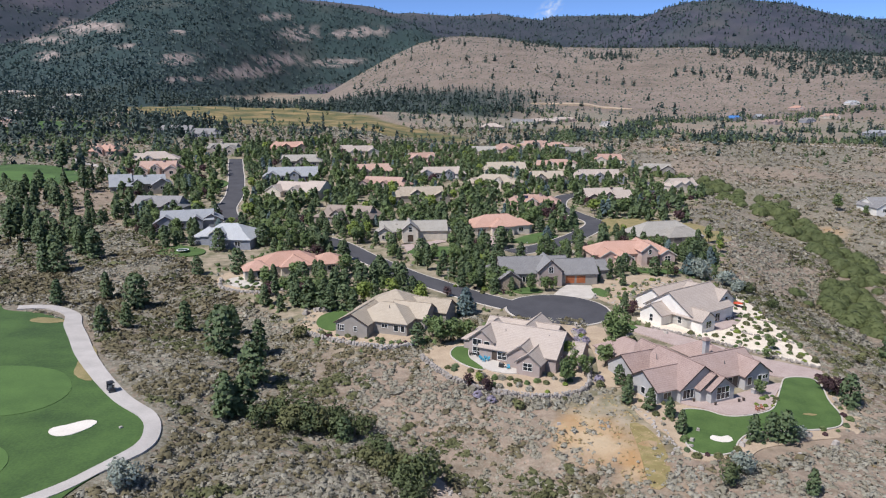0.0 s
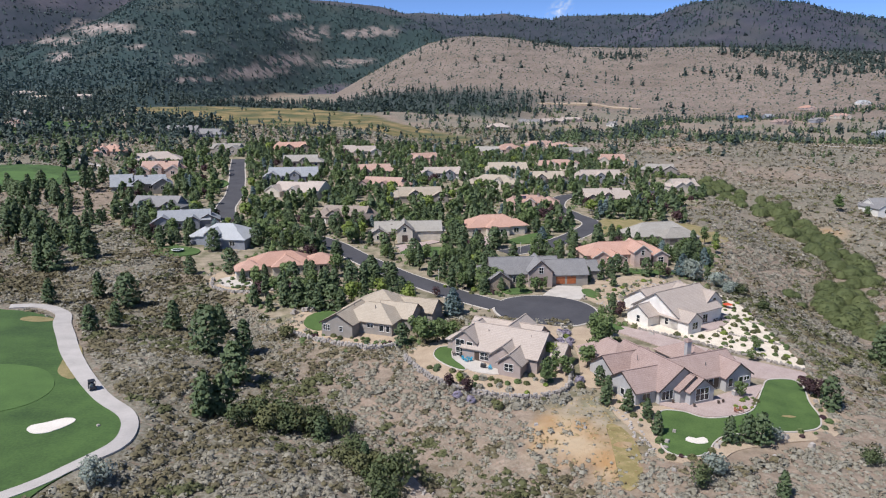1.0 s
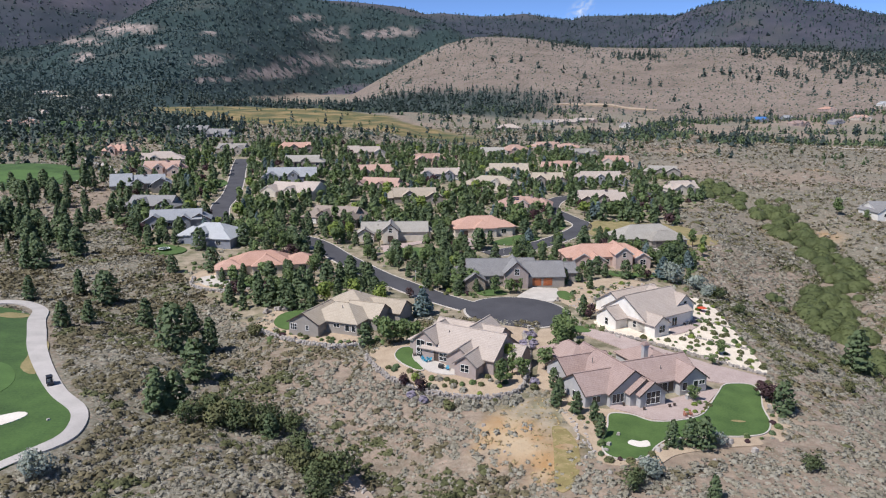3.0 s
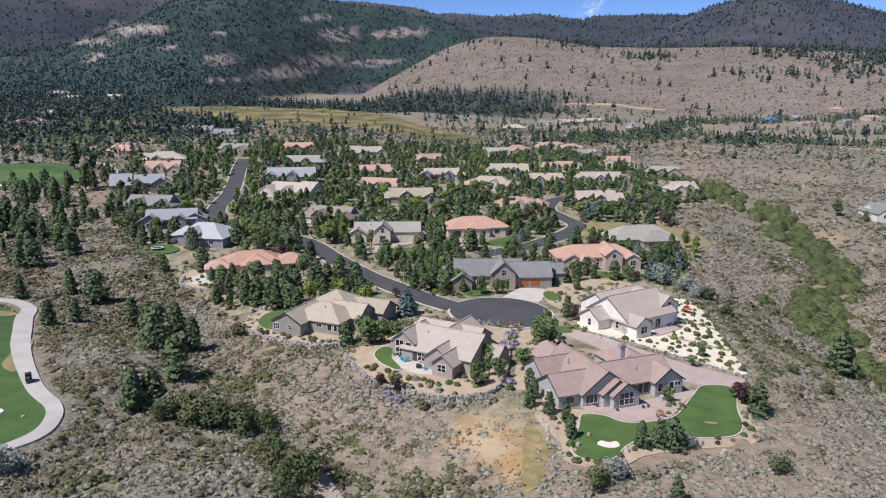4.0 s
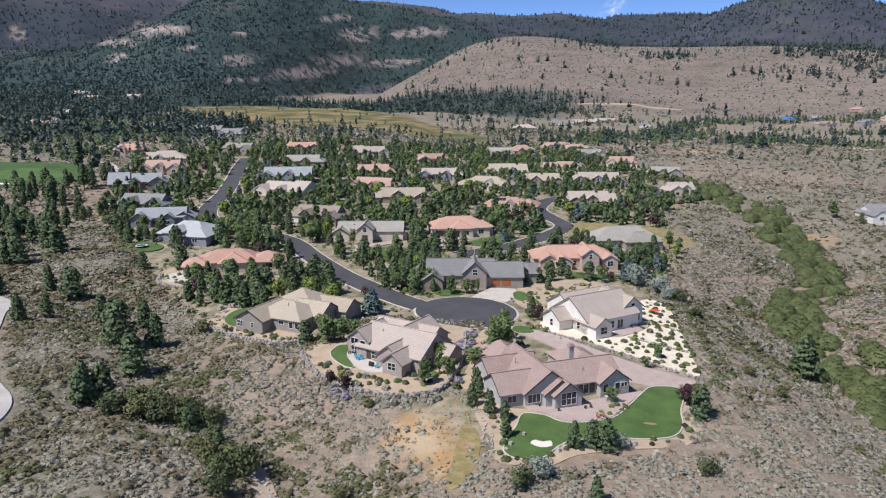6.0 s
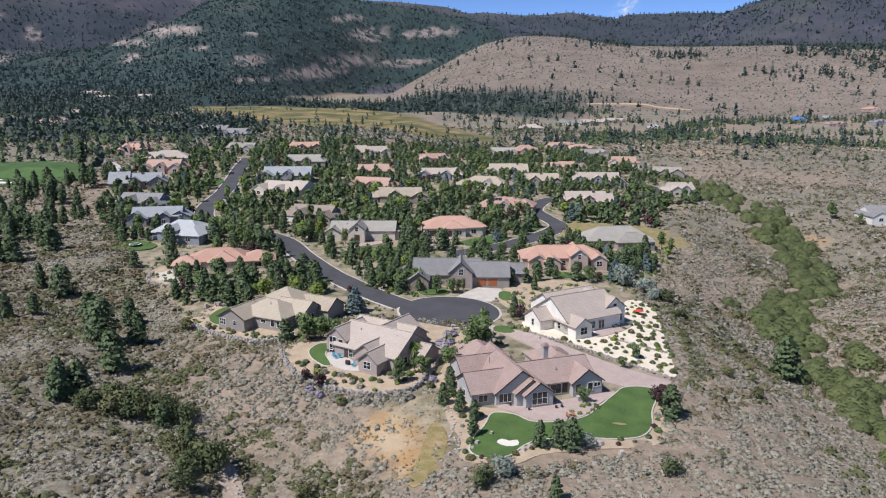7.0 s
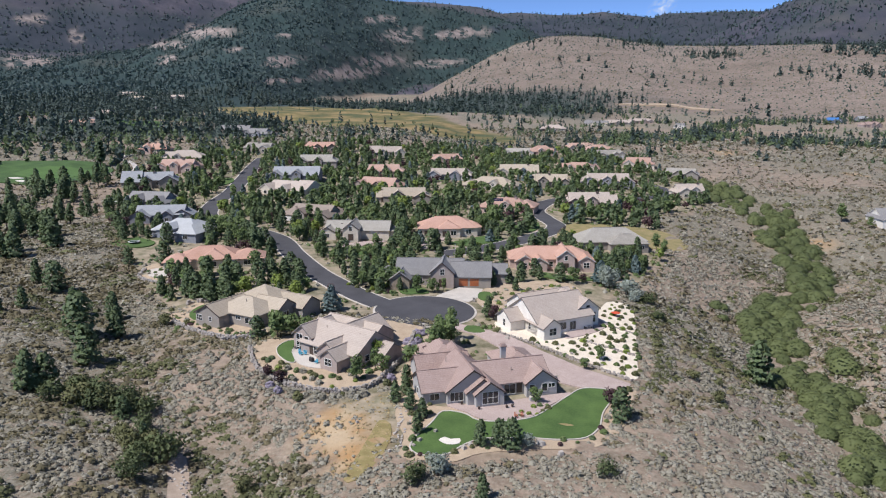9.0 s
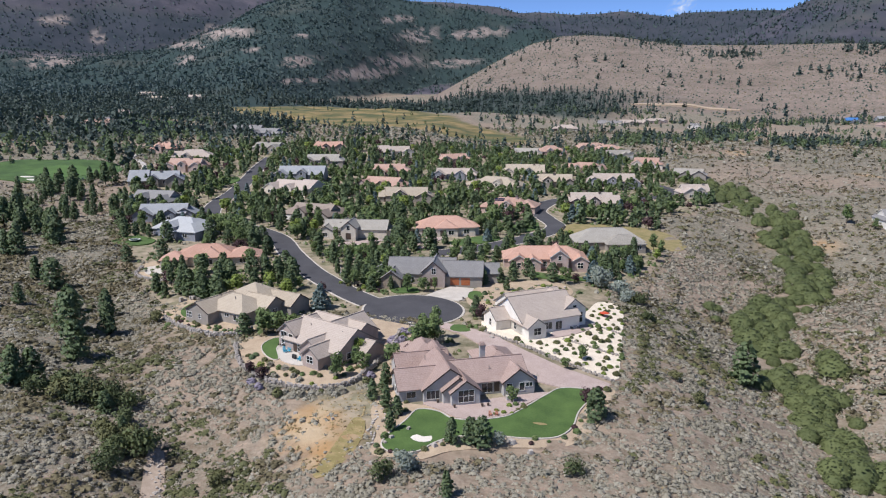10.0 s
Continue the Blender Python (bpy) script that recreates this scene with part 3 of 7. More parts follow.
def build_land():
    """One sheet from under the camera to the mountains, finer where the camera looks."""
    ahead = np.linspace(-46, 46, 420)
    around = np.concatenate([np.linspace(-180, -49, 60), ahead, np.linspace(49, 178, 59)])
    rings = np.concatenate([[0.01, 25.0, 50.0, 70.0], np.geomspace(80, 900, 160), np.geomspace(906, 4900, 230)])
    a, r = np.meshgrid(np.radians(around), rings)
    x, y = 40 * np.exp(-r / 1500) + r * np.sin(a), r * np.cos(a)
    z, layer = ground(x, y, True)
    far = np.hypot(x, y)
    scrubby = (1 - zone(HOODS, x, y, 6, 21))
    near_relief = 0.35 * rough(x, y, 6, 51) + 0.18 * rough(x, y, 2.5, 52)
    z = z + near_relief * scrubby * (1 - smooth(300, 500, far)) * (1 - 0.9 * smooth(-38, -50, x) * (1 - smooth(205, 225, y)))
    m, c = z.shape
    i, j = np.meshgrid(np.arange(m - 1), np.arange(c), indexing="ij")
    j2 = (j + 1) % c
    index = np.stack([i * c + j, i * c + j2, (i + 1) * c + j2, (i + 1) * c + j], -1)
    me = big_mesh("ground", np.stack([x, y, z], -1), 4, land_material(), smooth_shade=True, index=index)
    bearing = np.degrees(np.arctan2(x, np.maximum(y, 1e-3)))
    wood = woods(x, y)
    n2 = rough(x, y, 200, 61) + 0.6 * rough(x, y, 80, 62)
    bare_rock = outcrop(x, y, z)
    up = np.degrees(np.arctan2(z - EYE, far))
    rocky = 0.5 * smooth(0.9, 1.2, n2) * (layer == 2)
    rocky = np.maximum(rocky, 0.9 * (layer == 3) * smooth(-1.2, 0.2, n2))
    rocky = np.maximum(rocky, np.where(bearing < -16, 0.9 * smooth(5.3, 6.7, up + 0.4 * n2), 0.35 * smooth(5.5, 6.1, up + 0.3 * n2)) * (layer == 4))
    cols = {
        "scrub": scrubby * (0.55 + 0.45 * smooth(-0.6, 0.4, rough(x, y, 55, 63))) ,
        "bare": np.clip(zone(BARE_GROUND, x, y, 3, 23, 6) + smooth(0.62, 0.85, rough(x, y, 60, 64) + 0.3 * rough(x, y, 18, 65)) * smooth(350, 450, far) * (1 - smooth(900, 1200, far)) * (x > 120), 0, 1),
        "yard": zone(HOODS, x, y, 4, 21),
        "hay": zone(HAY, x, y, 12, 41, 60),
        "hill": np.where(layer == 1, 1.0, 0.0) * smooth(1400, 1560, far),
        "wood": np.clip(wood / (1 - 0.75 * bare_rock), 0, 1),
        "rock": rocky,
        "scree": bare_rock,
        # where the haze-blue colour covers the ranges furthest off
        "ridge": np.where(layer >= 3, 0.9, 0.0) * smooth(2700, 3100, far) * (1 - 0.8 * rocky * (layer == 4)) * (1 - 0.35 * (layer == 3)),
    }
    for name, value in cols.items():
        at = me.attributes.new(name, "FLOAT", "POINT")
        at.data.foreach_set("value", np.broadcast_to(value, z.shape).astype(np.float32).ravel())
    return tagged(new("ground", me), "high desert ground of sagebrush slopes and wooded mountains", "ground", kind="structure")


build_land()

# ---- roads ----
STREET = [(20, 208), (10, 216), (-2, 228), (-13, 240), (-29, 262), (-46, 287), (-72, 306), (-94, 321), (-107, 350), (-113, 385), (-123, 425), (-136, 470), (-150, 520)]
BRANCH = [(27, 275), (45, 291), (63, 316), (73, 340), (67, 362), (62, 385), (74, 420), (108, 434), (134, 450), (142, 470), (138, 492), (120, 512)]
CIRCLE = [(34 + 15.2 * math.cos(a), 205 + 14.2 * math.sin(a)) for a in np.linspace(0, 2 * math.pi, 24, endpoint=False)]


def strip(name, points, width, up, mat, label, category, kind="structure", **how):
    v, f = ribbon(points, width, up, **how)
    return tagged(new(name, mesh_of(name, v, f, mat, smooth_shade=False)), label, category, kind=kind)


def ground_patch(name, points, up, mat, label, category, kind="structure", **how):
    return tagged(new(name, bm_mesh(name, patch(points, up, **how), mat)), label, category, kind=kind)


for points, gap in ((STREET, 0), (BRANCH, 0)):
    strip("kerb", points, 10.2, 0.13, CONCRETE, "pale concrete kerb and gutter along the street", "kerb", across=7)
    strip("road", points, 9.0, 0.19 if points is STREET else 0.2, ASPHALT, "dark grey asphalt residential street", "road", across=7)
ground_patch("kerb", [(34 + 1.045 * (x - 34), 205 + 1.045 * (y - 205)) for x, y in CIRCLE], 0.14, CONCRETE, "pale concrete kerb round the turning circle", "kerb")
ground_patch("road", CIRCLE, 0.22, ASPHALT, "dark grey asphalt turning circle", "road")

# ---- golf course ----
FAIR = [(-200, 60), (-70, 60), (-60, 84), (-58, 100), (-53.5, 112), (-55, 124), (-64, 133.5), (-75.5, 146), (-86, 160), (-99, 182), (-112, 191), (-123, 193), (-133, 204), (-150, 209), (-175, 205), (-200, 150)]
ground_patch("fairway", FAIR, 0.22, FAIRWAY, "mown green golf fairway with soft light and dark tones", "grass", closed_curve=True)
ground_patch("putting_green", [(-100, 128), (-86, 124), (-77, 128), (-76, 137), (-84, 146), (-98, 147), (-106, 138)], 0.3, GREEN, "bright smooth putting green on the golf course", "grass")
ground_patch("putting_green", [(-86, 98), (-74, 101), (-72, 108), (-78, 114), (-92, 116), (-100, 106)], 0.3, GREEN, "bright smooth tee ground beside the bunker", "grass")
ground_patch("worn_turf", [(-110, 182), (-104, 180.5), (-101, 183), (-104, 185.6), (-110, 186)], 0.3, ROUGH_GRASS, "dry worn turf beside the cart path", "grass")
ground_patch("worn_turf", [(-82, 152), (-79, 144), (-74, 141), (-76, 148), (-82, 160), (-87, 163)], 0.3, ROUGH_GRASS, "strip of dry worn turf beside the cart path", "grass")
ground_patch("bunker", [(-71, 118.7), (-69, 117.4), (-66.5, 118), (-64.4, 121), (-64.3, 123.2), (-66.5, 123.6), (-69, 121.6), (-71, 120.4)], 0.32, SAND, "kidney-shaped bunker of pale sand", "bunker")
CART_LINE = [(-121, 195.5, 4), (-113, 198, 4), (-104, 192, 4), (-97.5, 180, 4.4), (-90, 168, 4.4), (-82.5, 156, 4.2), (-73.5, 144, 3.7), (-64, 133, 3.3), (-56, 126, 3.1), (-53, 120, 2.9), (-53, 114, 2.6), (-57, 106, 2.4), (-60, 101, 2.6), (-66, 95, 2.6), (-80, 84, 2.6)]
strip("cart_path", CART_LINE, 4.5, 0.34, CART_PATH, "winding pale concrete golf cart path", "path", across=5, step=1.5)
FAR_GREEN = [(-312, 402), (-270, 386), (-225, 384), (-207, 396), (-215, 428), (-240, 458), (-275, 470), (-315, 455)]
ground_patch("fairway", FAR_GREEN, 0.6, FAIRWAY, "mown golf green beyond the sagebrush slope", "grass", step=6, skirt=3)
ground_patch("putting_green", [(-275, 412), (-245, 404), (-228, 414), (-240, 438), (-268, 440)], 0.75, GREEN, "smooth round putting green beyond the slope", "grass", step=4, skirt=1)
for bx, by, s in ((-262, 398, 0.8), (-251, 391, 0.9)):
    ground_patch("bunker", [(bx - 6 * s, by), (bx, by - 2 * s), (bx + 6 * s, by + 0.5), (bx + 4 * s, by + 3 * s), (bx - 3 * s, by + 3 * s)], 0.85, SAND, "small bunker of pale sand by the green", "bunker", skirt=1)
ground_patch("fairway", [(-470, 700), (-395, 690), (-370, 740), (-400, 800), (-480, 810)], 1.2, FAIRWAY, "distant mown golf fairway among pines", "grass", step=8, skirt=4)
strip("cart_path", [(-262, 530, 3), (-258, 505, 3), (-244, 484, 3.2), (-222, 462, 3), (-204, 436, 3), (-198, 420, 3)], 3, 0.7, CART_PATH, "winding pale cart path beyond the green", "path", step=4, skirt=2)

# ---- yards round the turning circle ----
RED_LAWN = [(50, 139.5), (48.5, 134), (46.5, 128), (46.2, 123.5), (49, 121.2), (53.5, 122.2), (56.5, 126.5), (60, 129.4), (68, 131.3), (75, 132), (80, 134), (82.8, 139), (84, 146), (86.5, 154), (86, 158.2), (80, 157.5), (76.5, 152.5), (73, 146.5), (69, 140.5), (63, 137.5), (58, 137), (54.5, 139.5)]
RED_PATIO = [(50.5, 142.5), (55, 140), (58.5, 137.6), (63.5, 138), (69, 141), (72, 146), (76, 152), (77, 154.5), (71, 151.5), (63, 147), (56, 143.5), (52, 144)]
TAN_LAWN = [(3, 172.5), (1.6, 168), (3.5, 163.5), (7.5, 159.5), (9.5, 159.6), (8.2, 162.5), (6.4, 166), (6.2, 170), (6.6, 173)]
TAN_PATIO = [(6.5, 172), (6.6, 166), (8.6, 162), (10.5, 159), (15, 157), (18, 158), (13, 164), (9.5, 169), (8, 173)]
BEIGE_LAWN = [(-35, 197), (-35.5, 191), (-32, 186.5), (-29, 186), (-27, 190), (-26, 196), (-30, 200)]
ORANGE_LAWN = [(-60, 226), (-54, 222), (-49, 221), (-47, 224), (-54, 228)]
ground_patch("gravel_bed", [(-41, 186), (-35, 181), (-26, 176.5), (-16, 172.5), (-8, 172.5), (-5, 178), (-14, 184), (-28, 190), (-36, 200), (-40, 196)], 0.2, TAN_GRAVEL, "tan gravel bed round the taupe house", "gravel")
ground_patch("gravel_bed", [(-5, 168), (-0.5, 160), (4, 154), (11, 149.8), (22, 146.5), (31, 149), (34, 157), (35.5, 172), (34.5, 186), (28, 186), (27, 176), (22, 160), (14, 160), (6, 174), (0, 176)], 0.2, TAN_GRAVEL, "tan gravel planting bed behind a low stone wall", "gravel")
ground_patch("gravel_bed", [(59, 190), (69.5, 183.6), (80.6, 175), (92.4, 166.6), (94.6, 180), (96.4, 202), (97.6, 220), (95.5, 229), (90, 228), (86, 216), (80, 200), (70, 192), (62, 197), (56, 199)], 0.25, WHITE_GRAVEL, "white gravel terrace dotted with round shrubs", "gravel")
ground_patch("gravel_bed", [(50, 214), (58, 207), (66, 210), (76, 222), (82, 236), (76, 246), (64, 244), (52, 236), (48, 224)], 0.2, TAN_GRAVEL, "tan gravel and boulder garden beside the turning circle", "gravel")
ground_patch("gravel_bed", [(-75, 236), (-74, 226), (-66, 219), (-58, 217), (-50, 218), (-46, 222), (-52, 229), (-62, 232), (-68, 240)], 0.2, TAN_GRAVEL, "pale gravel yard round the terracotta-roofed house", "gravel")
ground_patch("gravel_bed", [(41, 150), (40, 138), (44, 128), (45, 120.5), (54, 119.5), (60, 124), (70, 127.5), (82, 131), (88, 141), (91, 154), (92, 162), (84, 162), (72, 150), (50, 142), (44, 146)], 0.18, TAN_GRAVEL, "tan gravel bed edging the lawn", "gravel")
ground_patch("rough_grass", [(37.5, 134), (40, 133), (41.5, 127), (41, 119), (38.5, 113), (36, 113), (36.5, 121), (37, 128)], 0.12, ROUGH_GREEN, "strip of green weedy grass on the bare slope", "grass")
ground_patch("lawn", RED_LAWN, 0.3, LAWN, "curving green lawn behind the red-roofed house", "lawn")
ground_patch("lawn", TAN_LAWN, 0.32, LAWN, "crescent of green lawn beside the terrace", "lawn")
ground_patch("lawn", BEIGE_LAWN, 0.32, LAWN, "small green lawn beside the taupe house", "lawn")
ground_patch("lawn", ORANGE_LAWN, 0.32, LAWN, "small green lawn below the terracotta-roofed house", "lawn")
ground_patch("lawn", [(66, 252), (76, 249), (90, 253), (90, 256), (78, 255), (67, 257)], 0.32, LAWN, "strip of green lawn in front of the pinkish house", "lawn")
ground_patch("lawn", [(25, 219.8), (29, 221.2), (32, 222.6), (30, 227), (26, 227.5), (22, 223)], 0.3, LAWN, "small front lawn beside the turning circle", "lawn")
ground_patch("lawn", [(48.5, 221), (51, 218), (53, 222), (51.5, 228), (48.5, 227)], 0.3, LAWN, "small front lawn beside the driveway", "lawn")
ground_patch("lawn", [(48, 190), (51, 188.5), (54, 190), (52, 194), (48.5, 194)], 0.3, LAWN, "patch of green lawn beside the driveway", "lawn")
ground_patch("lawn", [(-14, 270), (-2, 266), (8, 270), (12, 278), (4, 282), (-8, 280)], 0.3, LAWN, "green front lawn beside the street", "lawn")
ground_patch("lawn", [(28, 294), (36, 292), (44, 298), (50, 308), (44, 314), (34, 304)], 0.3, LAWN, "green lawn edged with stones", "lawn")
ground_patch("lawn", [(54, 322), (62, 328), (65, 340), (62, 350), (55, 344), (52, 332)], 0.3, LAWN, "green lawn inside the bend of the street", "lawn")
ground_patch("lawn", [(-108, 262), (-98, 256), (-90, 260), (-92, 268), (-104, 272)], 0.4, LAWN, "green back lawn above the sagebrush", "lawn")
ground_patch("lawn", [(-130, 318), (-122, 312), (-118, 318), (-126, 326)], 0.4, LAWN, "green back lawn beside a patio", "lawn")
ground_patch("lawn", [(-140, 398), (-128, 396), (-124, 412), (-132, 424), (-140, 416)], 0.4, LAWN, "green front lawn beside the street", "lawn")
ground_patch("sand_patch", [(51.2, 127.2), (53.2, 125.9), (55.4, 126.6), (55.2, 128.6), (53.6, 128), (52.2, 128.6)], 0.38, SAND, "small pale sand bunker set in the lawn", "bunker")
ground_patch("worn_turf", [(74.6, 138.6), (76.4, 138.1), (77.6, 138.5), (77.2, 138.9), (75.6, 139.1)], 0.36, ROUGH_GRASS, "dry patch in the lawn", "grass")
ground_patch("patio", RED_PATIO, 0.37, PAVERS, "pinkish paved patio behind the red-roofed house", "patio")
ground_patch("patio", TAN_PATIO, 0.4, CONCRETE, "pale curved concrete patio", "patio")
ground_patch("patio", [(-72, 230), (-68, 224), (-61, 222.5), (-58, 226), (-63, 229), (-67, 233)], 0.42, CONCRETE, "pale stone patio with a low wall", "patio")
ground_patch("patio", [(76, 190), (83, 195), (88, 203), (86, 209), (80, 203)], 0.4, PAVERS, "paved patio beside the white house", "patio")
ground_patch("patio", [(-124, 300), (-117, 297), (-112, 301), (-116, 306), (-123, 306)], 0.45, PAVERS, "paved patio with furniture behind the house", "patio")
ground_patch("driveway", [(46, 195), (50.5, 193), (55, 191.5), (62, 187), (70, 179), (80, 170), (91.5, 163.6), (90, 158.5), (80, 158), (74, 160), (66, 170), (58, 180), (52, 187), (45, 191)], 0.28, PAVERS, "long pinkish paved driveway beside the red-roofed house", "driveway", closed_curve=False)
ground_patch("driveway", [(25, 193.5), (37, 190.2), (35.5, 184), (31.5, 176), (27, 176), (26, 184), (23, 190)], 0.29, TAN_GRAVEL, "tan paved driveway of the tan-roofed house", "driveway", closed_curve=False)
ground_patch("driveway", [(35, 219.8), (46.2, 216), (49, 222), (49, 231), (41, 231), (38, 226)], 0.29, CONCRETE, "pale concrete driveway to the cedar garage doors", "driveway", closed_curve=False)
ground_patch("driveway", [(40, 190), (44, 189), (43, 176), (44, 166), (41, 152), (36, 152), (37.5, 168), (38, 182)], 0.24, TAN_GRAVEL, "sandy track between two gardens", "track")
ground_patch("driveway", [(-17, 283), (-13, 268), (-9, 268), (-6, 284), (2, 292), (-2, 294), (-10, 287)], 0.29, PAVERS, "pinkish paved forecourt of the entry gable", "driveway", closed_curve=False)
ground_patch("driveway", [(17, 303), (12, 287), (21, 280), (26, 282), (22, 292), (26, 304)], 0.29, PAVERS, "pinkish paved driveway", "driveway", closed_curve=False)
ground_patch("driveway", [(96, 296), (96, 286), (108, 289), (107, 298)], 0.29, CONCRETE, "pale concrete driveway before dark garage doors", "driveway", closed_curve=False)
ground_patch("bare_lot", [(74, 318), (96, 316), (120, 306), (130, 318), (122, 344), (100, 352), (80, 350)], 0.2, ROUGH_GRASS, "empty lot of dry grass", "grass", step=4)


strip("track", [(188, 1566, 10), (250, 1562, 26), (330, 1548, 30), (396, 1528, 8)], 20, 1.2, TAN_GRAVEL, "pale cut bank at the foot of the bare hill", "track", step=8, skirt=6)
strip("track", [(392, 892, 3.5), (433, 818, 3.5), (483, 790, 3.5), (560, 782, 3.5), (640, 800, 3.5)], 3.5, 0.7, CONCRETE, "pale lane beyond the sagebrush flats", "track", step=6, skirt=3)


def edging(points, label, width=0.3, up=0.42, mat=CONCRETE):
    """A low kerb of pale concrete round a lawn."""
    p = curve_through(points, 1.2, True)
    return strip("lawn_edging", [tuple(q) for q in np.vstack([p, p[:1]])], width, up, mat, label, "edging", kind="", across=2, step=1.2)


edging(RED_LAWN, "pale concrete edging round a curving lawn")
edging(TAN_LAWN, "pale concrete edging round a crescent lawn", 0.25, 0.44)
strip("track", [(-3, 124, 3), (0, 119, 4), (4, 112, 4), (9, 104, 5), (16, 95, 5)], 4, 0.12, surface("washed gully sand", (0.30, 0.23, 0.17), (0.48, 0.38, 0.30), 1.5, 0.2, 0.95, 0.5, 0.5, "World"), "washed sandy gully bed with stones", "track", across=5, step=1.0)

# ---- houses ----


def turned(v, axis):
    return [(y, x, z) for x, y, z in v] if axis == "y" else list(v)


def block_shell(x0, x1, y0, y1, eave, axis, kind, pitch, over=0.5, thick=0.2):
    """Walls and roof of one straight piece of a house. axis: the ridge's direction."""
    if axis == "y":
        x0, x1, y0, y1 = y0, y1, x0, x1
    half, mid = (y1 - y0) / 2, (y0 + y1) / 2
    top = eave + half * pitch
    low = -1.6
    if kind == "gable":
        v = [(x, y, z) for x in (x0, x1) for y, z in ((y0, low), (y1, low), (y1, eave), (mid, top), (y0, eave))]
        f = [(0, 1, 2, 3, 4), (9, 8, 7, 6, 5), (0, 4, 9, 5), (1, 6, 7, 2), (4, 3, 8, 9), (3, 2, 7, 8), (0, 5, 6, 1)]
        g = 0.35
        edge = eave - over * pitch
        rv = [(x, y, z) for x in (x0 - g, x1 + g) for y, z in ((y0 - over, edge + thick), (mid, top + thick), (y1 + over, edge + thick), (y1 + over, edge), (mid, top), (y0 - over, edge))]
        rf = [(0, 1, 7, 6), (1, 2, 8, 7), (2, 3, 9, 8), (3, 4, 10, 9), (4, 5, 11, 10), (5, 0, 6, 11), (0, 5, 4, 1), (1, 4, 3, 2), (6, 7, 10, 11), (7, 8, 9, 10)]
        ends = ((x0 - g, mid, top + thick), (x1 + g, mid, top + thick))
        rakes = []
        for x, s in ((x0 - g, -1), (x1 + g, 1)):
            q = [(xx, y, z) for xx in (x + 0.06 * s, x) for y, z in ((y0 - over, edge + thick + 0.03), (mid, top + thick + 0.03), (y1 + over, edge + thick + 0.03), (y1 + over, edge - 0.12), (mid, top - 0.12), (y0 - over, edge - 0.12))]
            rakes.append((turned(q, axis), [(0, 1, 4, 5), (1, 2, 3, 4), (6, 7, 10, 11), (7, 8, 9, 10), (0, 6, 7, 1), (1, 7, 8, 2), (3, 9, 10, 4), (4, 10, 11, 5), (2, 8, 9, 3), (5, 11, 6, 0)]))
    else:
        v, f = box(x0, x1, y0, y1, low, eave)
        inset = min(half, (x1 - x0) / 2)
        e = eave - over * pitch * 0.6
        q = [(x0 - over, y0 - over), (x1 + over, y0 - over), (x1 + over, y1 + over), (x0 - over, y1 + over)]
        r0, r1 = (x0 + inset, mid, top + thick), (x1 - inset, mid, top + thick)
        rv = [(x, y, e) for x, y in q] + [(x, y, e + thick) for x, y in q] + [r0, r1]
        rf = [(3, 2, 1, 0), (0, 1, 5, 4), (1, 2, 6, 5), (2, 3, 7, 6), (3, 0, 4, 7), (4, 5, 9, 8), (5, 6, 9), (6, 7, 8, 9), (7, 4, 8)]
        ends, rakes = (r0, r1), None
    ends = turned(ends, axis)
    return (turned(v, axis), f), (turned(rv, axis), rf), ends, rakes


WINDOWS = {}


def window_meshes(w, h, cols, rows):
    key = (w, h, cols, rows)
    if key not in WINDOWS:
        xs, zs = [-w / 2 - 0.11, -w / 2], [-0.11, 0.0]
        for i in range(1, cols):
            xs += [-w / 2 + w * i / cols - 0.045, -w / 2 + w * i / cols + 0.045]
        for i in range(1, rows):
            zs += [h * i / rows - 0.035, h * i / rows + 0.035]
        xs, zs = xs + [w / 2, w / 2 + 0.11], zs + [h, h + 0.11]
        nx, nz = len(xs), len(zs)
        v = [(a, y_, b) for y_ in (-0.09, 0.05) for b in zs for a in xs]
        solid = lambda i, j: 0 <= i < nx - 1 and 0 <= j < nz - 1 and (i % 2 == 0 or j % 2 == 0)
        at = lambda i, j, k: k * nx * nz + j * nx + i
        f = []
        for i in range(nx - 1):
            for j in range(nz - 1):
                if not solid(i, j):
                    continue
                f += [(at(i, j, 0), at(i + 1, j, 0), at(i + 1, j + 1, 0), at(i, j + 1, 0)), (at(i, j, 1), at(i, j + 1, 1), at(i + 1, j + 1, 1), at(i + 1, j, 1))]
                for di, dj, p, q in ((-1, 0, (i, j), (i, j + 1)), (1, 0, (i + 1, j + 1), (i + 1, j)), (0, -1, (i + 1, j), (i, j)), (0, 1, (i, j + 1), (i + 1, j + 1))):
                    if not solid(i + di, j + dj):
                        f.append((at(*p, 0), at(*q, 0), at(*q, 1), at(*p, 1)))
        pv, pf = box(-w / 2, w / 2, -0.03, 0.04, 0, h)
        WINDOWS[key] = mesh_of("window", v, f, FRAME), mesh_of("pane", pv, pf, GLASS)
    return WINDOWS[key]


DOORS = {}


def door_mesh(w, h, mat):
    """A garage door of four raised panels in a frame."""
    key = (w, h, mat.name)
    if key not in DOORS:
        pieces = [box(-w / 2, w / 2, -0.03, 0.05, 0, h)]
        for i in range(4):
            for j in range(max(2, round(w / 0.75))):
                n = max(2, round(w / 0.75))
                a = -w / 2 + w * j / n
                pieces.append(box(a + 0.06, a + w / n - 0.06, -0.06, -0.03, h * i / 4 + 0.05, h * (i + 1) / 4 - 0.05))
        DOORS[key] = mesh_of("garage_door", *joined(*pieces), mat)
    return DOORS[key]


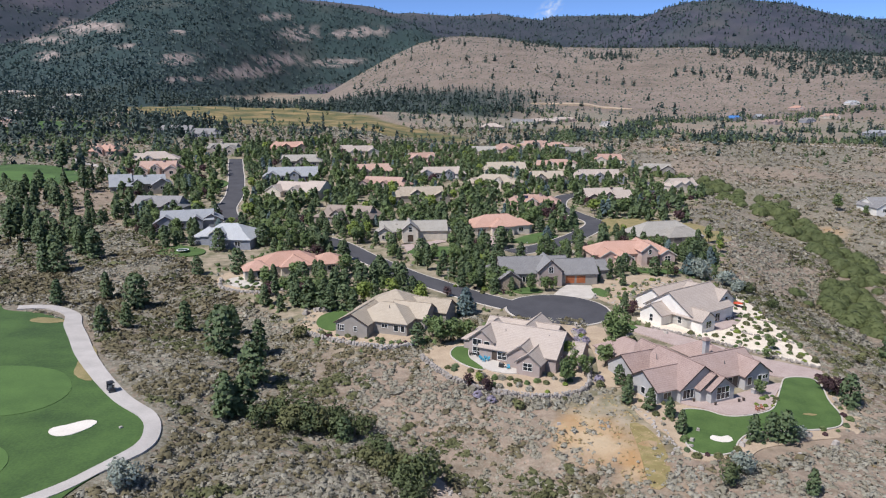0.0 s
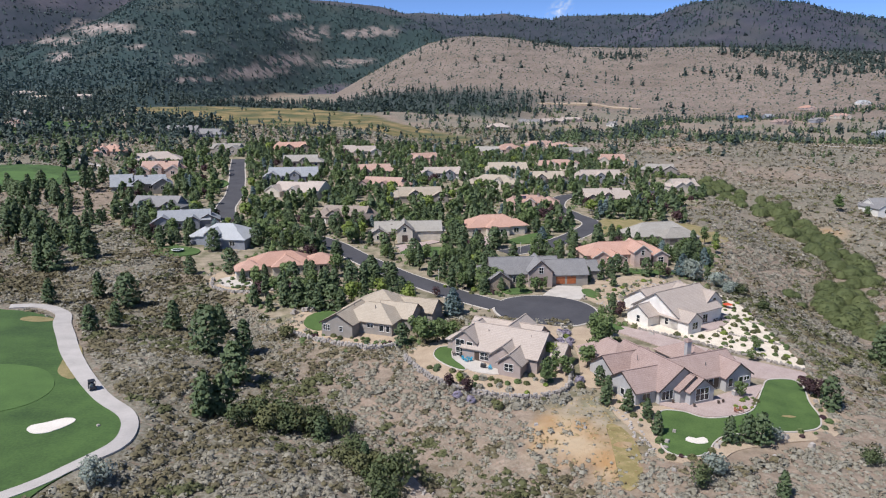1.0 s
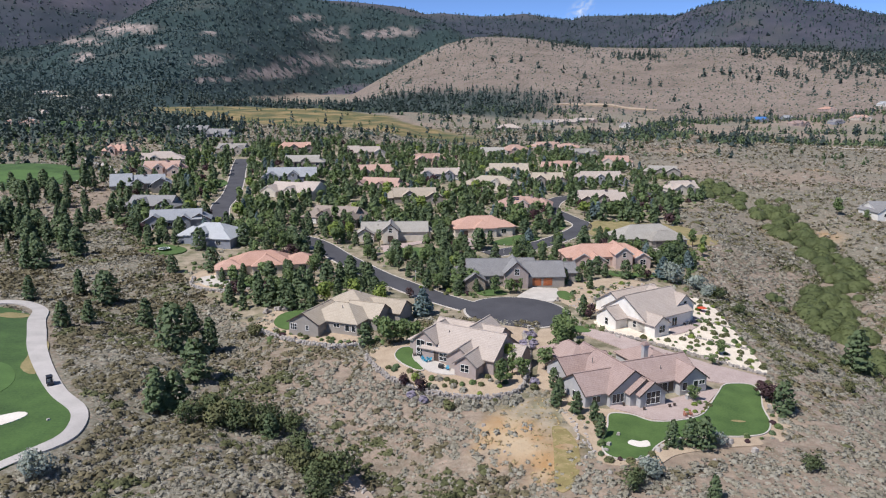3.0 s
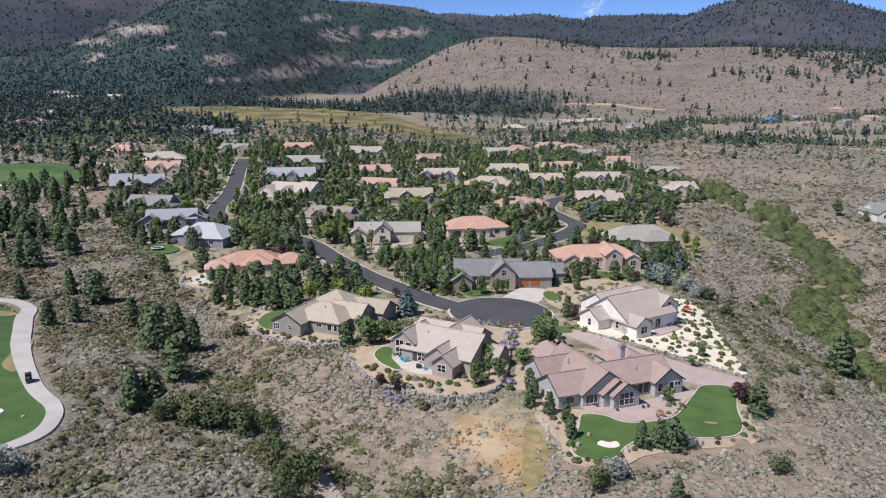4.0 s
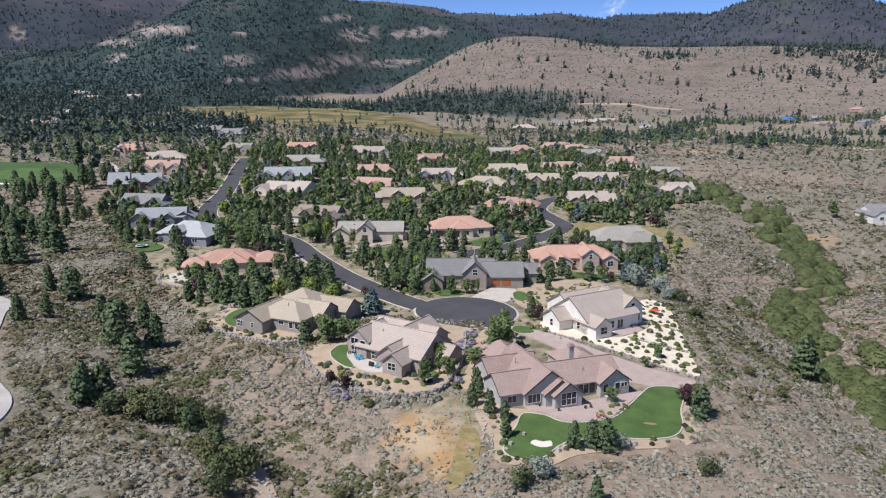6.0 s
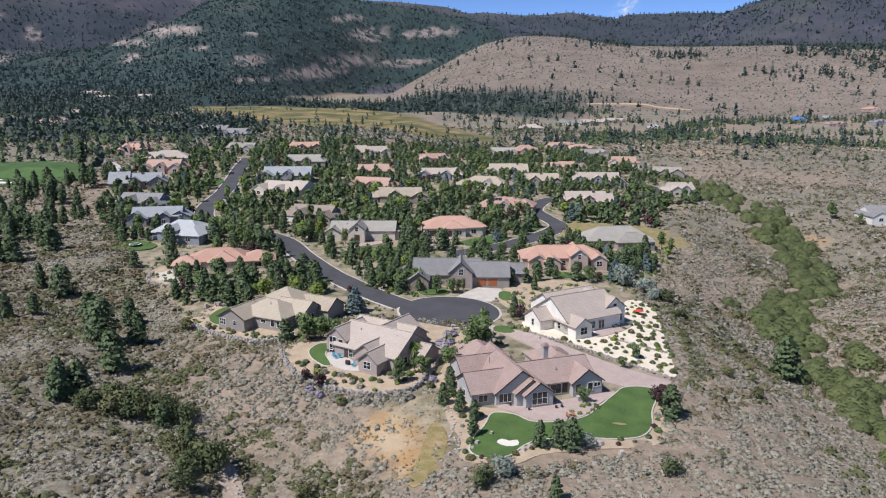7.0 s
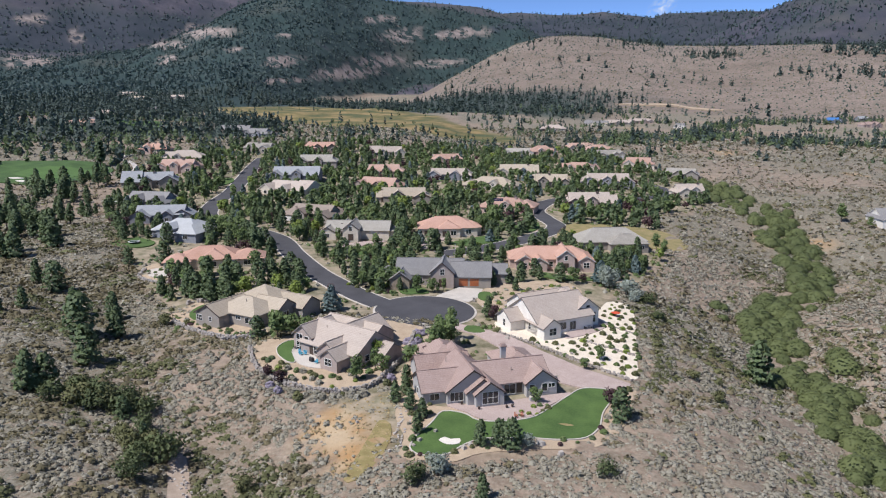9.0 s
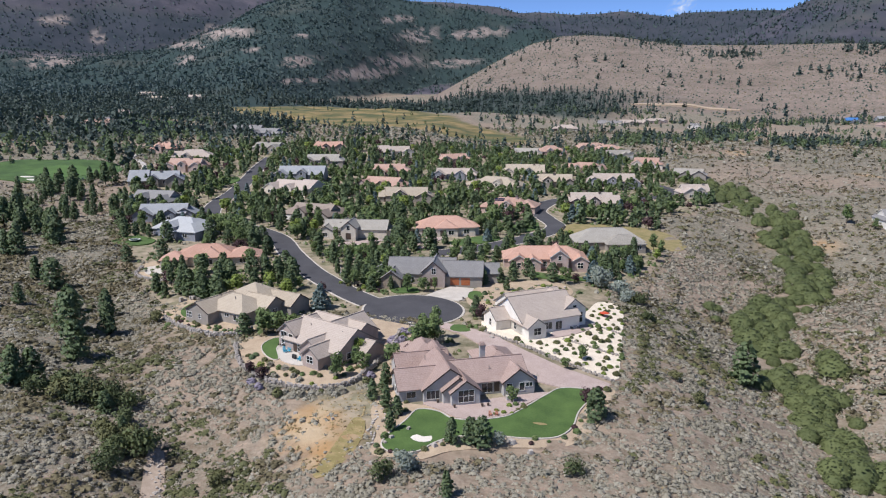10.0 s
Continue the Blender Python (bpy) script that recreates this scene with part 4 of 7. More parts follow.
def on_wall(b, side, u, z):
    """Where something sits on a side of a block, with its back to the wall."""
    x0, x1, y0, y1 = b[:4]
    return {"f": pose(u, y0, z), "b": pose(u, y1, z, 0, 0, 180), "l": pose(x0, u, z, 0, 0, -90), "r": pose(x1, u, z, 0, 0, 90)}[side]


def house(x, y, rot, blocks, wall, roof, trim, label, windows=(), garages=(), doors=(), chimneys=(), base=None, near=False, vents=()):
    """A house of several blocks with their roofs. windows: (block, side, place along it, sill, width, height, columns, rows)."""
    c, s = math.cos(radians(rot)), math.sin(radians(rot))
    if base is None:
        spots = [(x + c * u - s * v, y + s * u + c * v) for b in blocks for u in b[:2] for v in b[2:4]]
        base = float(np.median([height(*p) for p in spots])) + 0.15
    top = tagged(new("house"), label, "house")
    top.matrix_basis = pose(x, y, base, 0, 0, rot)
    for b in blocks:
        (wv, wf), (rv, rf), ends, rakes = block_shell(*b[:8])
        part("wall", mesh_of("wall", wv, wf, WALL[b[8]] if len(b) > 8 else WALL[wall]), top)
        r = part("roof", mesh_of("roof", rv, rf, ROOF[roof]), top)
        if near:
            (ax, ay, az), (bx, by, bz) = ends
            if math.hypot(bx - ax, by - ay) > 1:
                w = 0.16
                cap = box(ax - (w if b[5] == "y" else 0), bx + (w if b[5] == "y" else 0), ay - (0 if b[5] == "y" else w), by + (0 if b[5] == "y" else w), az - 0.1, az + 0.09)
                part("ridge_cap", mesh_of("ridge_cap", *cap, ROOF[roof]), r)
        for rake in rakes or () if trim else ():
            part("fascia", mesh_of("fascia", *rake, TRIM[trim]), r)
    for i, side, u, z, w, h, cols, rows in windows:
        fm, pm = window_meshes(w, h, cols, rows)
        frame_ = part("window", fm, top, at=on_wall(blocks[i], side, u, z))
        part("pane", pm, frame_)
    for i, side, u, w, h, mat in garages:
        part("garage_door", door_mesh(w, h, mat), top, at=on_wall(blocks[i], side, u, 0.05))
    for i, side, u, w, h in doors:
        v, f = joined(box(-w / 2, w / 2, -0.06, 0.05, 0, h), box(-w / 2 - 0.12, -w / 2, -0.1, 0.05, 0, h + 0.12), box(w / 2, w / 2 + 0.12, -0.1, 0.05, 0, h + 0.12), box(-w / 2, w / 2, -0.1, 0.05, h, h + 0.12))
        part("door", mesh_of("door", v, f, DOOR_DARK), top, at=on_wall(blocks[i], side, u, 0.1))
    for u, v_, low, high, mat in chimneys:
        shaft = part("chimney", mesh_of("chimney", *joined(box(u - 0.6, u + 0.6, v_ - 0.5, v_ + 0.5, low, high), box(u - 0.68, u + 0.68, v_ - 0.58, v_ + 0.58, high - 0.35, high - 0.15)), WALL[mat]), top)
        cap, f = box(u - 0.8, u + 0.8, v_ - 0.7, v_ + 0.7, high, high + 0.15)
        tip = [(u - 0.45, v_ - 0.4), (u + 0.45, v_ - 0.4), (u + 0.45, v_ + 0.4), (u - 0.45, v_ + 0.4)]
        cap2 = [(u - 0.8, v_ - 0.7, high + 0.15), (u + 0.8, v_ - 0.7, high + 0.15), (u + 0.8, v_ + 0.7, high + 0.15), (u - 0.8, v_ + 0.7, high + 0.15)] + [(a, b, high + 0.75) for a, b in tip]
        part("chimney_cap", mesh_of("chimney_cap", *joined((cap, f), (cap2, [(0, 1, 5, 4), (1, 2, 6, 5), (2, 3, 7, 6), (3, 0, 4, 7), (4, 5, 6, 7)])), TRIM["dark"] if mat != "grey" else ROOF["red"]), shaft)
    for u, v_, z in vents:
        ring = [(u + 0.09 * math.cos(a), v_ + 0.09 * math.sin(a)) for a in np.linspace(0, 2 * math.pi, 8, endpoint=False)]
        v = [(a, b, z - 0.8) for a, b in ring] + [(a, b, z + 0.45) for a, b in ring]
        part("roof_vent", mesh_of("roof_vent", v, [(i, (i + 1) % 8, 8 + (i + 1) % 8, 8 + i) for i in range(8)] + [tuple(range(8, 16))], TRIM["grey"]), top)
    return top


G, HP = "gable", "hip"
# Around the turning circle
house(45.2, 142, 24, [
    (0, 11.5, 0, 9.5, 2.9, "x", G, 0.62), (5.3, 17.2, -1.2, 13, 2.9, "y", G, 0.72), (9.4, 16.6, -2.8, 4, 2.9, "y", G, 0.72), (10.9, 17.3, -4.3, 3, 2.9, "y", G, 0.74),
    (12, 30, 0.5, 11.5, 2.9, "x", G, 0.6), (23.7, 31, -1.3, 8, 2.9, "y", G, 0.74), (1.5, 14, 9.2, 19, 3, "x", G, 0.62), (5, 15, 15, 29, 3, "y", HP, 0.62), (9.0, 15.2, 12.2, 20, 4.3, "y", G, 0.7), (21.5, 31, 7, 20, 2.9, "y", HP, 0.55)],
    "grey", "red", "dark", "single-storey grey stucco house with faded red tile roof and chimney",
    windows=[(0, "f", 2.7, 0.8, 2.0, 1.4, 2, 1), (1, "f", 7.4, 0.6, 2.9, 1.9, 3, 1), (3, "f", 14.1, 0.5, 3.5, 2.7, 3, 2), (4, "f", 20.3, 0.1, 2.6, 2.2, 2, 1), (5, "f", 25.0, 0.6, 1.2, 1.8, 1, 1), (5, "f", 28.0, 0.6, 1.2, 1.8, 1, 1), (5, "f", 29.7, 1.4, 1.5, 0.9, 2, 1), (0, "l", 4.5, 0.8, 1.2, 1.4, 1, 1), (8, "f", 12.1, 4.2, 0.8, 0.8, 1, 1)],
    doors=[(4, "f", 22.6, 1.0, 2.2)], chimneys=[(21.6, 9.0, 3, 8.3, "grey")], near=True, vents=[(21.5, 3, 5.0), (8, 10, 6.3), (26, 12, 5.6)])
house(21.9, 154.7, -27, [
    (-5.6, 0, 0, 8, 2.7, "y", G, 0.75), (-9, -2, 2.2, 8, 3, "y", G, 0.75), (-17, 2.5, 4.2, 18, 3.2, "x", G, 0.62), (-20, -13.6, 4.7, 15, 4.6, "y", G, 0.8), (-23, -14, 8, 18, 3.1, "x", HP, 0.5),
    (-13, -4, 12, 24.5, 3.6, "y", G, 0.74), (-20, -1.5, 14, 23, 3.7, "x", G, 0.6), (-2, 6.8, 9.6, 16.2, 2.7, "x", G, 0.62)],
    "rose", "tan", "grey", "rambling tan-roofed stucco house with a raised terrace behind it",
    windows=[(0, "f", -2.9, 0.8, 2.1, 1.7, 2, 2), (2, "f", -11, 0.7, 2.2, 1.8, 2, 2), (3, "f", -17.8, 0.5, 2.2, 2.2, 2, 2), (3, "f", -17.8, 3.2, 2.2, 1.5, 2, 1), (3, "f", -15.2, 0.5, 1.5, 2.2, 1, 2), (3, "f", -15.2, 3.2, 1.5, 1.2, 1, 1), (2, "r", 8, 0.8, 1.4, 1.5, 1, 1)],
    doors=[(2, "f", -13, 1.0, 2.2)], near=True, vents=[(-6, 12, 6.9), (-12, 9, 6.5), (-1, 9.5, 6.4)])
house(-20.2, 179.5, -20, [
    (-9.2, 0, 0, 14, 2.9, "y", G, 0.56), (-6, 9.6, 4, 16, 3, "x", HP, 0.58), (2, 12.4, 10, 19, 3.1, "x", G, 0.62), (5, 16, 17, 25, 3.1, "x", G, 0.62), (-9, 9, 12, 26, 3.2, "y", HP, 0.5)],
    "taupe", "beige", "dark", "low taupe stucco house with beige roof above a rock wall",
    windows=[(0, "f", -7.7, 0.7, 1.9, 1.6, 3, 2), (0, "f", -3.4, 0.9, 0.9, 1.2, 1, 2), (1, "f", 3.3, 1.4, 1.7, 0.9, 2, 1), (1, "f", 6.6, 0.7, 1.2, 1.6, 1, 1), (1, "f", 8.5, 0.7, 1.0, 1.6, 1, 1), (2, "r", 14, 0.7, 1.8, 1.8, 2, 1)], near=True, vents=[(-4, 9, 5.6), (3, 8, 6.0), (2, 20, 7.0)])
house(70.2, 187, 35, [
    (0, 5.6, -0.5, 10, 3.2, "y", G, 0.72), (0, 19, 3, 19, 3.7, "x", G, 0.64), (-4.6, 4, 9.5, 17, 3.1, "x", G, 0.66), (14.5, 22.5, 5, 18, 4.6, "y", G, 0.76), (4, 22, 14, 26, 3.6, "x", G, 0.6)],
    "white", "tan", "grey", "white stucco house with a tan tile roof on a gravel terrace",
    windows=[(0, "f", 2.8, 0.8, 2.2, 1.9, 2, 2), (1, "f", 8.5, 0.6, 2.4, 2.0, 2, 1), (1, "f", 12, 0.1, 2.0, 2.4, 2, 1), (3, "f", 17, 0.5, 2.2, 3.0, 2, 2), (3, "f", 20.3, 0.5, 2.2, 3.0, 2, 2), (3, "f", 18.6, 4.6, 1.2, 1.2, 1, 1), (1, "l", 6.8, 0.8, 1.1, 1.8, 1, 2), (2, "l", 13, 0.8, 1.1, 1.9, 1, 2)], near=True, vents=[(8, 8, 6.5), (13, 12, 6.6)])
house(24.6, 225.4, 5, [
    (-6.2, 0.4, 0, 11, 3.2, "y", G, 0.72, "stone"), (-5, 18, 6, 18, 3.7, "x", G, 0.7), (7.2, 15, 3.2, 15, 4.9, "y", G, 0.9, "rose"), (14, 27.5, 5, 16.5, 3.3, "x", G, 0.66), (24, 33, 11, 20, 3.0, "x", G, 0.55), (-12, 0, 8, 17, 3, "x", HP, 0.5)],
    "taupe", "grey", "dark", "stone and stucco house with grey roof and two cedar garage doors",
    windows=[(0, "f", -2.8, 0.9, 1.1, 1.3, 1, 2), (2, "f", 11.2, 4.2, 1.4, 2.0, 2, 2), (1, "f", 3.2, 0.6, 1.8, 1.9, 2, 1), (3, "r", 10, 0.9, 1.2, 1.2, 1, 1)],
    garages=[(3, "f", 18.2, 3.0, 2.5, CEDAR), (3, "f", 21.9, 3.0, 2.5, CEDAR)], doors=[(2, "f", 11.2, 2.2, 2.5)], near=True)
house(60.5, 258.5, 8, [
    (-2, 5, 1, 10, 3.2, "y", G, 0.6), (3.5, 9.5, -1, 9, 3.1, "y", G, 0.6), (-4, 27, 3.5, 17, 3.5, "x", HP, 0.52), (13.2, 19.6, -0.6, 13, 5.2, "y", G, 0.74), (21.2, 27.2, 1, 12, 3.2, "y", G, 0.6)],
    "pink", "orange", "pale", "pinkish stucco house with terracotta roof and a tall entry gable",
    windows=[(1, "f", 6.5, 0.6, 1.2, 2.0, 1, 2), (3, "f", 16.4, 4.0, 1.1, 1.6, 1, 2), (4, "f", 24.2, 0.7, 2.0, 1.9, 2, 2), (2, "f", 11.4, 0.7, 1.4, 1.8, 1, 2), (0, "f", 1.5, 0.7, 1.3, 1.8, 1, 2)], doors=[(3, "f", 16.4, 1.7, 2.6)], near=True)
house(-65.5, 229, 20, [
    (0, 9, 0, 9.5, 2.9, "x", HP, 0.5), (5, 26, 2.5, 16, 3.2, "x", HP, 0.5), (12, 22, 0.5, 13, 3.2, "y", HP, 0.52), (23, 35, 1, 12, 2.9, "x", HP, 0.5)],
    "cream", "orange", "pale", "cream stucco house with a broad hipped terracotta roof",
    windows=[(0, "f", 2, 0.6, 1.2, 1.9, 1, 1), (0, "f", 5.5, 0.1, 3.0, 2.3, 3, 1), (0, "l", 4.5, 0.6, 2.0, 1.8, 2, 1), (2, "f", 17, 0.6, 2.4, 1.8, 2, 1), (3, "f", 29, 0.7, 2.4, 1.7, 2, 1)], near=True)
house(-28, 288.5, 5, [
    (0, 7.5, 0.5, 10, 3, "y", G, 0.6), (2, 30, 4, 15.5, 3.5, "x", G, 0.56), (11.2, 17.6, -1.6, 11, 5.0, "y", G, 0.8), (20, 31.5, 5.5, 16, 3, "x", HP, 0.5), (5, 13, 8, 20, 3.4, "y", G, 0.6)],
    "cream", "mix", "dark", "cream stucco house with a mottled grey roof and arched entry gable",
    windows=[(2, "f", 14.4, 4.2, 1.3, 1.8, 1, 2), (0, "f", 3.7, 0.8, 1.8, 1.7, 2, 1), (1, "f", 9, 0.7, 1.6, 1.8, 2, 1)], garages=[(3, "f", 23.6, 3.2, 2.4, DOOR_DARK)], doors=[(2, "f", 14.4, 2.0, 2.6)], near=True)
house(13, 305, 14, [(0, 26, 0.5, 16, 3.4, "x", HP, 0.52), (8, 18, -2, 14, 3.6, "y", HP, 0.52), (20, 28, 3, 12, 3.2, "x", HP, 0.5)],
    "cream", "orange", "pale", "cream stucco house with a hipped terracotta roof",
    windows=[(1, "f", 15, 0.7, 2.2, 1.8, 2, 1), (0, "f", 22, 0.7, 2.2, 1.8, 2, 1)], garages=[(0, "f", 4, 3.4, 2.4, DOOR_DARK)], doors=[(1, "f", 11, 1.4, 2.4)], near=True)
house(90, 297, 13, [(-7, 22, 2, 17, 3.2, "x", HP, 0.62), (5, 21, -2.2, 9, 3, "x", HP, 0.55)],
    "taupe", "mix", "grey", "low house with a hipped mottled grey roof and dark garage doors",
    garages=[(1, "f", 9, 3.6, 2.4, DOOR_GREY), (1, "f", 14.2, 3.6, 2.4, DOOR_GREY)], windows=[(1, "f", 18.4, 0.8, 1.6, 1.5, 2, 1), (0, "f", -3, 0.8, 2, 1.5, 2, 1)], near=True)


SOLAR = surface("dark blue solar glass", (0.01, 0.014, 0.035), (0.02, 0.028, 0.06), 0.5, 0.1, 0.15, 0.0)


def common_house(x, y, rot, wide, wall, roof, trim, label, seed, hip=None, solar=False):
    """A one-storey house with a long main roof, front gables and a garage wing, as most of the street has."""
    r = random.Random(seed)
    w = wide / 2
    hip = r.random() < 0.4 if hip is None else hip
    rot += r.uniform(-16, 16)
    deep = r.uniform(11.5, 14)
    flip = r.choice((-1, 1))
    blocks = [(-w * 0.8, w * 0.8, 1, deep + 1, 3.5, "x", HP if hip else G, r.uniform(0.55, 0.68))]

    def put(x0, x1, *rest):
        blocks.append((min(x0 * flip, x1 * flip), max(x0 * flip, x1 * flip), *rest))

    put(-w, -w + r.uniform(8.5, 10.5), -r.uniform(2, 5), deep + r.uniform(-1, 3), 3.1, "y", HP if hip and r.random() < 0.6 else G, r.uniform(0.55, 0.66))
    c = r.uniform(-2.5, w * 0.2)
    put(c, c + r.uniform(5, 6.5), -r.uniform(0.8, 2.4), deep * 0.8, r.uniform(3.6, 4.8), "y", G, r.uniform(0.65, 0.8))
    put(w - r.uniform(8, 10), w + 1, r.uniform(-2.5, 3), deep + r.uniform(-2, 5), 3.0, r.choice("xy"), HP if r.random() < 0.5 else G, r.uniform(0.52, 0.62))
    put(-w * 0.55, w * 0.25, deep * 0.6, deep + r.uniform(5, 9), 3.4, "y", HP, r.uniform(0.5, 0.58))
    m = [(k[0] + k[1]) / 2 for k in blocks]
    windows = [(1, "f", m[1], 0.7, 2.0, 1.7, 2, 1), (2, "f", m[2], 3.0 if blocks[2][4] > 3.9 else 0.8, 1.4, 1.6, 2, 1), (0, "f", (m[1] + m[2]) / 2, 0.7, 1.8, 1.6, 2, 1), (0, "l", deep * 0.5, 0.8, 1.4, 1.5, 1, 1)]
    garages = [(3, "f", m[3], 4.6, 2.3, r.choice((DOOR_DARK, DOOR_GREY, FRAME, FRAME)))] if r.random() < 0.6 else []
    if not garages:
        windows.append((3, "f", m[3], 0.7, 2.2, 1.7, 2, 1))
    top = house(x, y, rot, blocks, wall, roof, trim, label, windows, garages, chimneys=[(m[2] + 4, deep * 0.5, 4, 7.6, wall)] if r.random() < 0.3 else ())
    if solar:
        lean = math.atan(blocks[0][7])
        for i in range(3):
            for j in range(2):
                u, v_ = -6.4 + 1.75 * i, 3.2 + 1.1 * j
                part("solar_panel", mesh_of("solar_panel", *box(-0.82, 0.82, -0.5, 0.5, 0, 0.05), SOLAR), top, at=pose(u, v_ + blocks[0][2], 3.5 + v_ * blocks[0][7] + 0.32, math.degrees(lean), 0, 0))
    return top


WEST_STREET = [
    (-86, 274, 6, 24, "slate", "silver", "pale", True),
    (-110, 303, 14, 27, "slate", "blue", "dark", False),
    (-136, 333, 8, 27, "slate", "grey", "dark", False),
    (-162, 384, 8, 30, "taupe", "blue", "dark", False),
    (-172, 430, -6, 26, "pink", "pink", "pale", False),
    (-190, 474, 4, 30, "cream", "tan", "pale", True),
    (-256, 545, 0, 22, "pink", "orange", "pale", True),
    (-270, 722, 8, 36, "taupe", "grey", "dark", False),
    (-231, 690, -5, 30, "slate", "grey", "dark", False),
    (-173, 560, 0, 28, "taupe", "mix", "pale", False),
    (-122, 575, 5, 27, "stone", "orange", "dark", False),
    (-99, 492, -4, 29, "taupe", "mix", "dark", False),
    (-92, 428, 10, 31, "slate", "blue", "pale", False),
    (-82, 385, -4, 30, "cream", "tan", "pale", False)]
MIDDLE_STREET = [
    (-45, 323, -6, 27, "taupe", "brown", "dark", False),
    (-67, 585, 6, 28, "cream", "tan", "pale", False),
    (-46, 482, 3, 26, "pink", "pink", "pale", False),
    (-37, 421, -8, 29, "rose", "pink", "dark", False),
    (-11, 385, 4, 29, "taupe", "beige", "dark", False),
    (-15, 572, 10, 26, "pink", "pink", "pale", False),
    (-1, 481, 2, 30, "slate", "tan", "pale", False),
    (30, 443, -3, 34, "cream", "beige", "pale", True),
    (44, 510, 6, 29, "cream", "beige", "pale", False),
    (46, 370, 6, 28, "pink", "pink", "pale", True),
    (59, 663, 0, 26, "pink", "pink", "pale", True),
    (95, 740, 8, 27, "cream", "pink", "pale", False)]
EAST_STREET = [
    (36, 645, -6, 26, "cream", "mix", "pale", False),
    (87, 543, 3, 31, "cream", "pink", "pale", True),
    (119, 650, 5, 27, "cream", "mix", "pale", False),
    (112, 705, 4, 27, "cream", "pink", "pale", True),
    (135, 582, -8, 23, "cream", "pink", "pale", False),
    (69, 466, 8, 25, "taupe", "beige", "dark", False),
    (106, 481, 4, 33, "slate", "tan", "pale", False),
    (91, 395, 8, 28, "rose", "tan", "dark", False),
    (160, 536, -12, 25, "taupe", "mix", "dark", False),
    (155, 455, 6, 20, "cream", "tan", "pale", False),
    (243, 388, 4, 18, "white", "grey", "pale", False)]
ACROSS_THE_VALLEY = [
    (-455, 735, 12, 34, "pink", "pink", "pale", False),
    (-470, 765, -6, 28, "slate", "grey", "dark", True),
    (-550, 915, 5, 30, "cream", "tan", "pale", False),
    (-883, 1501, 0, 44, "cream", "tan", "pale", False),
    (-798, 1410, 14, 40, "cream", "beige", "pale", False),
    (-725, 1430, -10, 38, "taupe", "tan", "pale", False),
    (-609, 1150, 6, 30, "cream", "grey", "pale", True),
    (-288, 1545, 0, 22, "white", "grey", "pale", False),
    (170, 1190, 6, 44, "taupe", "tan", "pale", False),
    (132, 1185, -4, 40, "cream", "grey", "pale", False),
    (205, 1225, 10, 40, "rose", "tan", "pale", False),
    (65, 970, 3, 34, "taupe", "tan", "dark", True),
    (249, 1115, 0, 16, "white", "grey", "pale", False),
    (534, 1165, 8, 26, "rose", "red", "dark", False),
    (552, 1372, -5, 24, "slate", "vivid", "dark", False),
    (598, 1366, 4, 22, "slate", "blue", "dark", False),
    (652, 1290, 4, 26, "slate", "grey", "dark", False),
    (707, 1452, 0, 30, "pink", "orange", "pale", True),
    (816, 1450, 5, 24, "white", "silver", "pale", False),
    (711, 1330, 5, 28, "cream", "pink", "pale", False),
    (570, 940, -8, 34, "slate", "blue", "dark", False)]
ROWS_OF_HOUSES = WEST_STREET + MIDDLE_STREET + EAST_STREET + ACROSS_THE_VALLEY
KIND = {"vivid": "bright blue metal", "silver": "pale grey shake", "blue": "blue-grey tile", "grey": "dark grey tile", "pink": "pinkish tile", "tan": "tan tile", "orange": "terracotta tile", "mix": "mottled grey tile", "beige": "beige tile", "brown": "brown tile", "red": "faded red tile"}
STUCCO = {"slate": "blue-grey", "taupe": "taupe", "pink": "pinkish", "cream": "cream", "rose": "rose-grey", "stone": "stone-faced", "white": "white"}
for n_, (x, y, rot, wide, wall, roof, trim, hip) in enumerate(ROWS_OF_HOUSES):
    common_house(x, y, rot, wide, wall, roof, trim, f"{STUCCO[wall]} house with a {'hipped' if hip else 'gabled'} {KIND[roof]} roof among trees", 100 + n_, hip, (x, y) == (46, 370))

# ---- plants ----
PINE = leaves("pine needles", (0.050, 0.077, 0.034), (0.104, 0.140, 0.060))
BROAD = leaves("broad leaves", (0.056, 0.086, 0.028), (0.126, 0.170, 0.057))
LIME = leaves("yellow-green leaves", (0.07, 0.10, 0.015), (0.20, 0.25, 0.05))
PLUM = leaves("purple plum leaves", (0.022, 0.010, 0.012), (0.07, 0.032, 0.034))
SPRUCE = leaves("blue spruce needles", (0.045, 0.075, 0.075), (0.13, 0.175, 0.165))
SILVER = leaves("silver leaves", (0.12, 0.14, 0.11), (0.27, 0.30, 0.26))
SCRUB_OAK = leaves("dark scrub leaves", (0.042, 0.058, 0.021), (0.112, 0.138, 0.052), thin_leaf=0.3)
OLIVE = leaves("olive shrub leaves", (0.058, 0.064, 0.023), (0.155, 0.157, 0.062), thin_leaf=0.25)
WILLOW = leaves("willow leaves", (0.044, 0.061, 0.018), (0.120, 0.140, 0.047), thin_leaf=0.3)
SAGE = leaves("sagebrush leaves", (0.16, 0.147, 0.104), (0.355, 0.338, 0.284), 0.85, 0.0, 0.14, (0.255, 0.234, 0.180), thin_leaf=0.3)
BITTER = leaves("bitterbrush leaves", (0.080, 0.069, 0.036), (0.205, 0.172, 0.10), 0.85, 0.0, 0.14, (0.138, 0.118, 0.064), thin_leaf=0.25)
DARK_BRUSH = leaves("dark brush leaves", (0.10, 0.086, 0.046), (0.21, 0.18, 0.105), 0.85, 0.0, 0.14, thin_leaf=0.2)
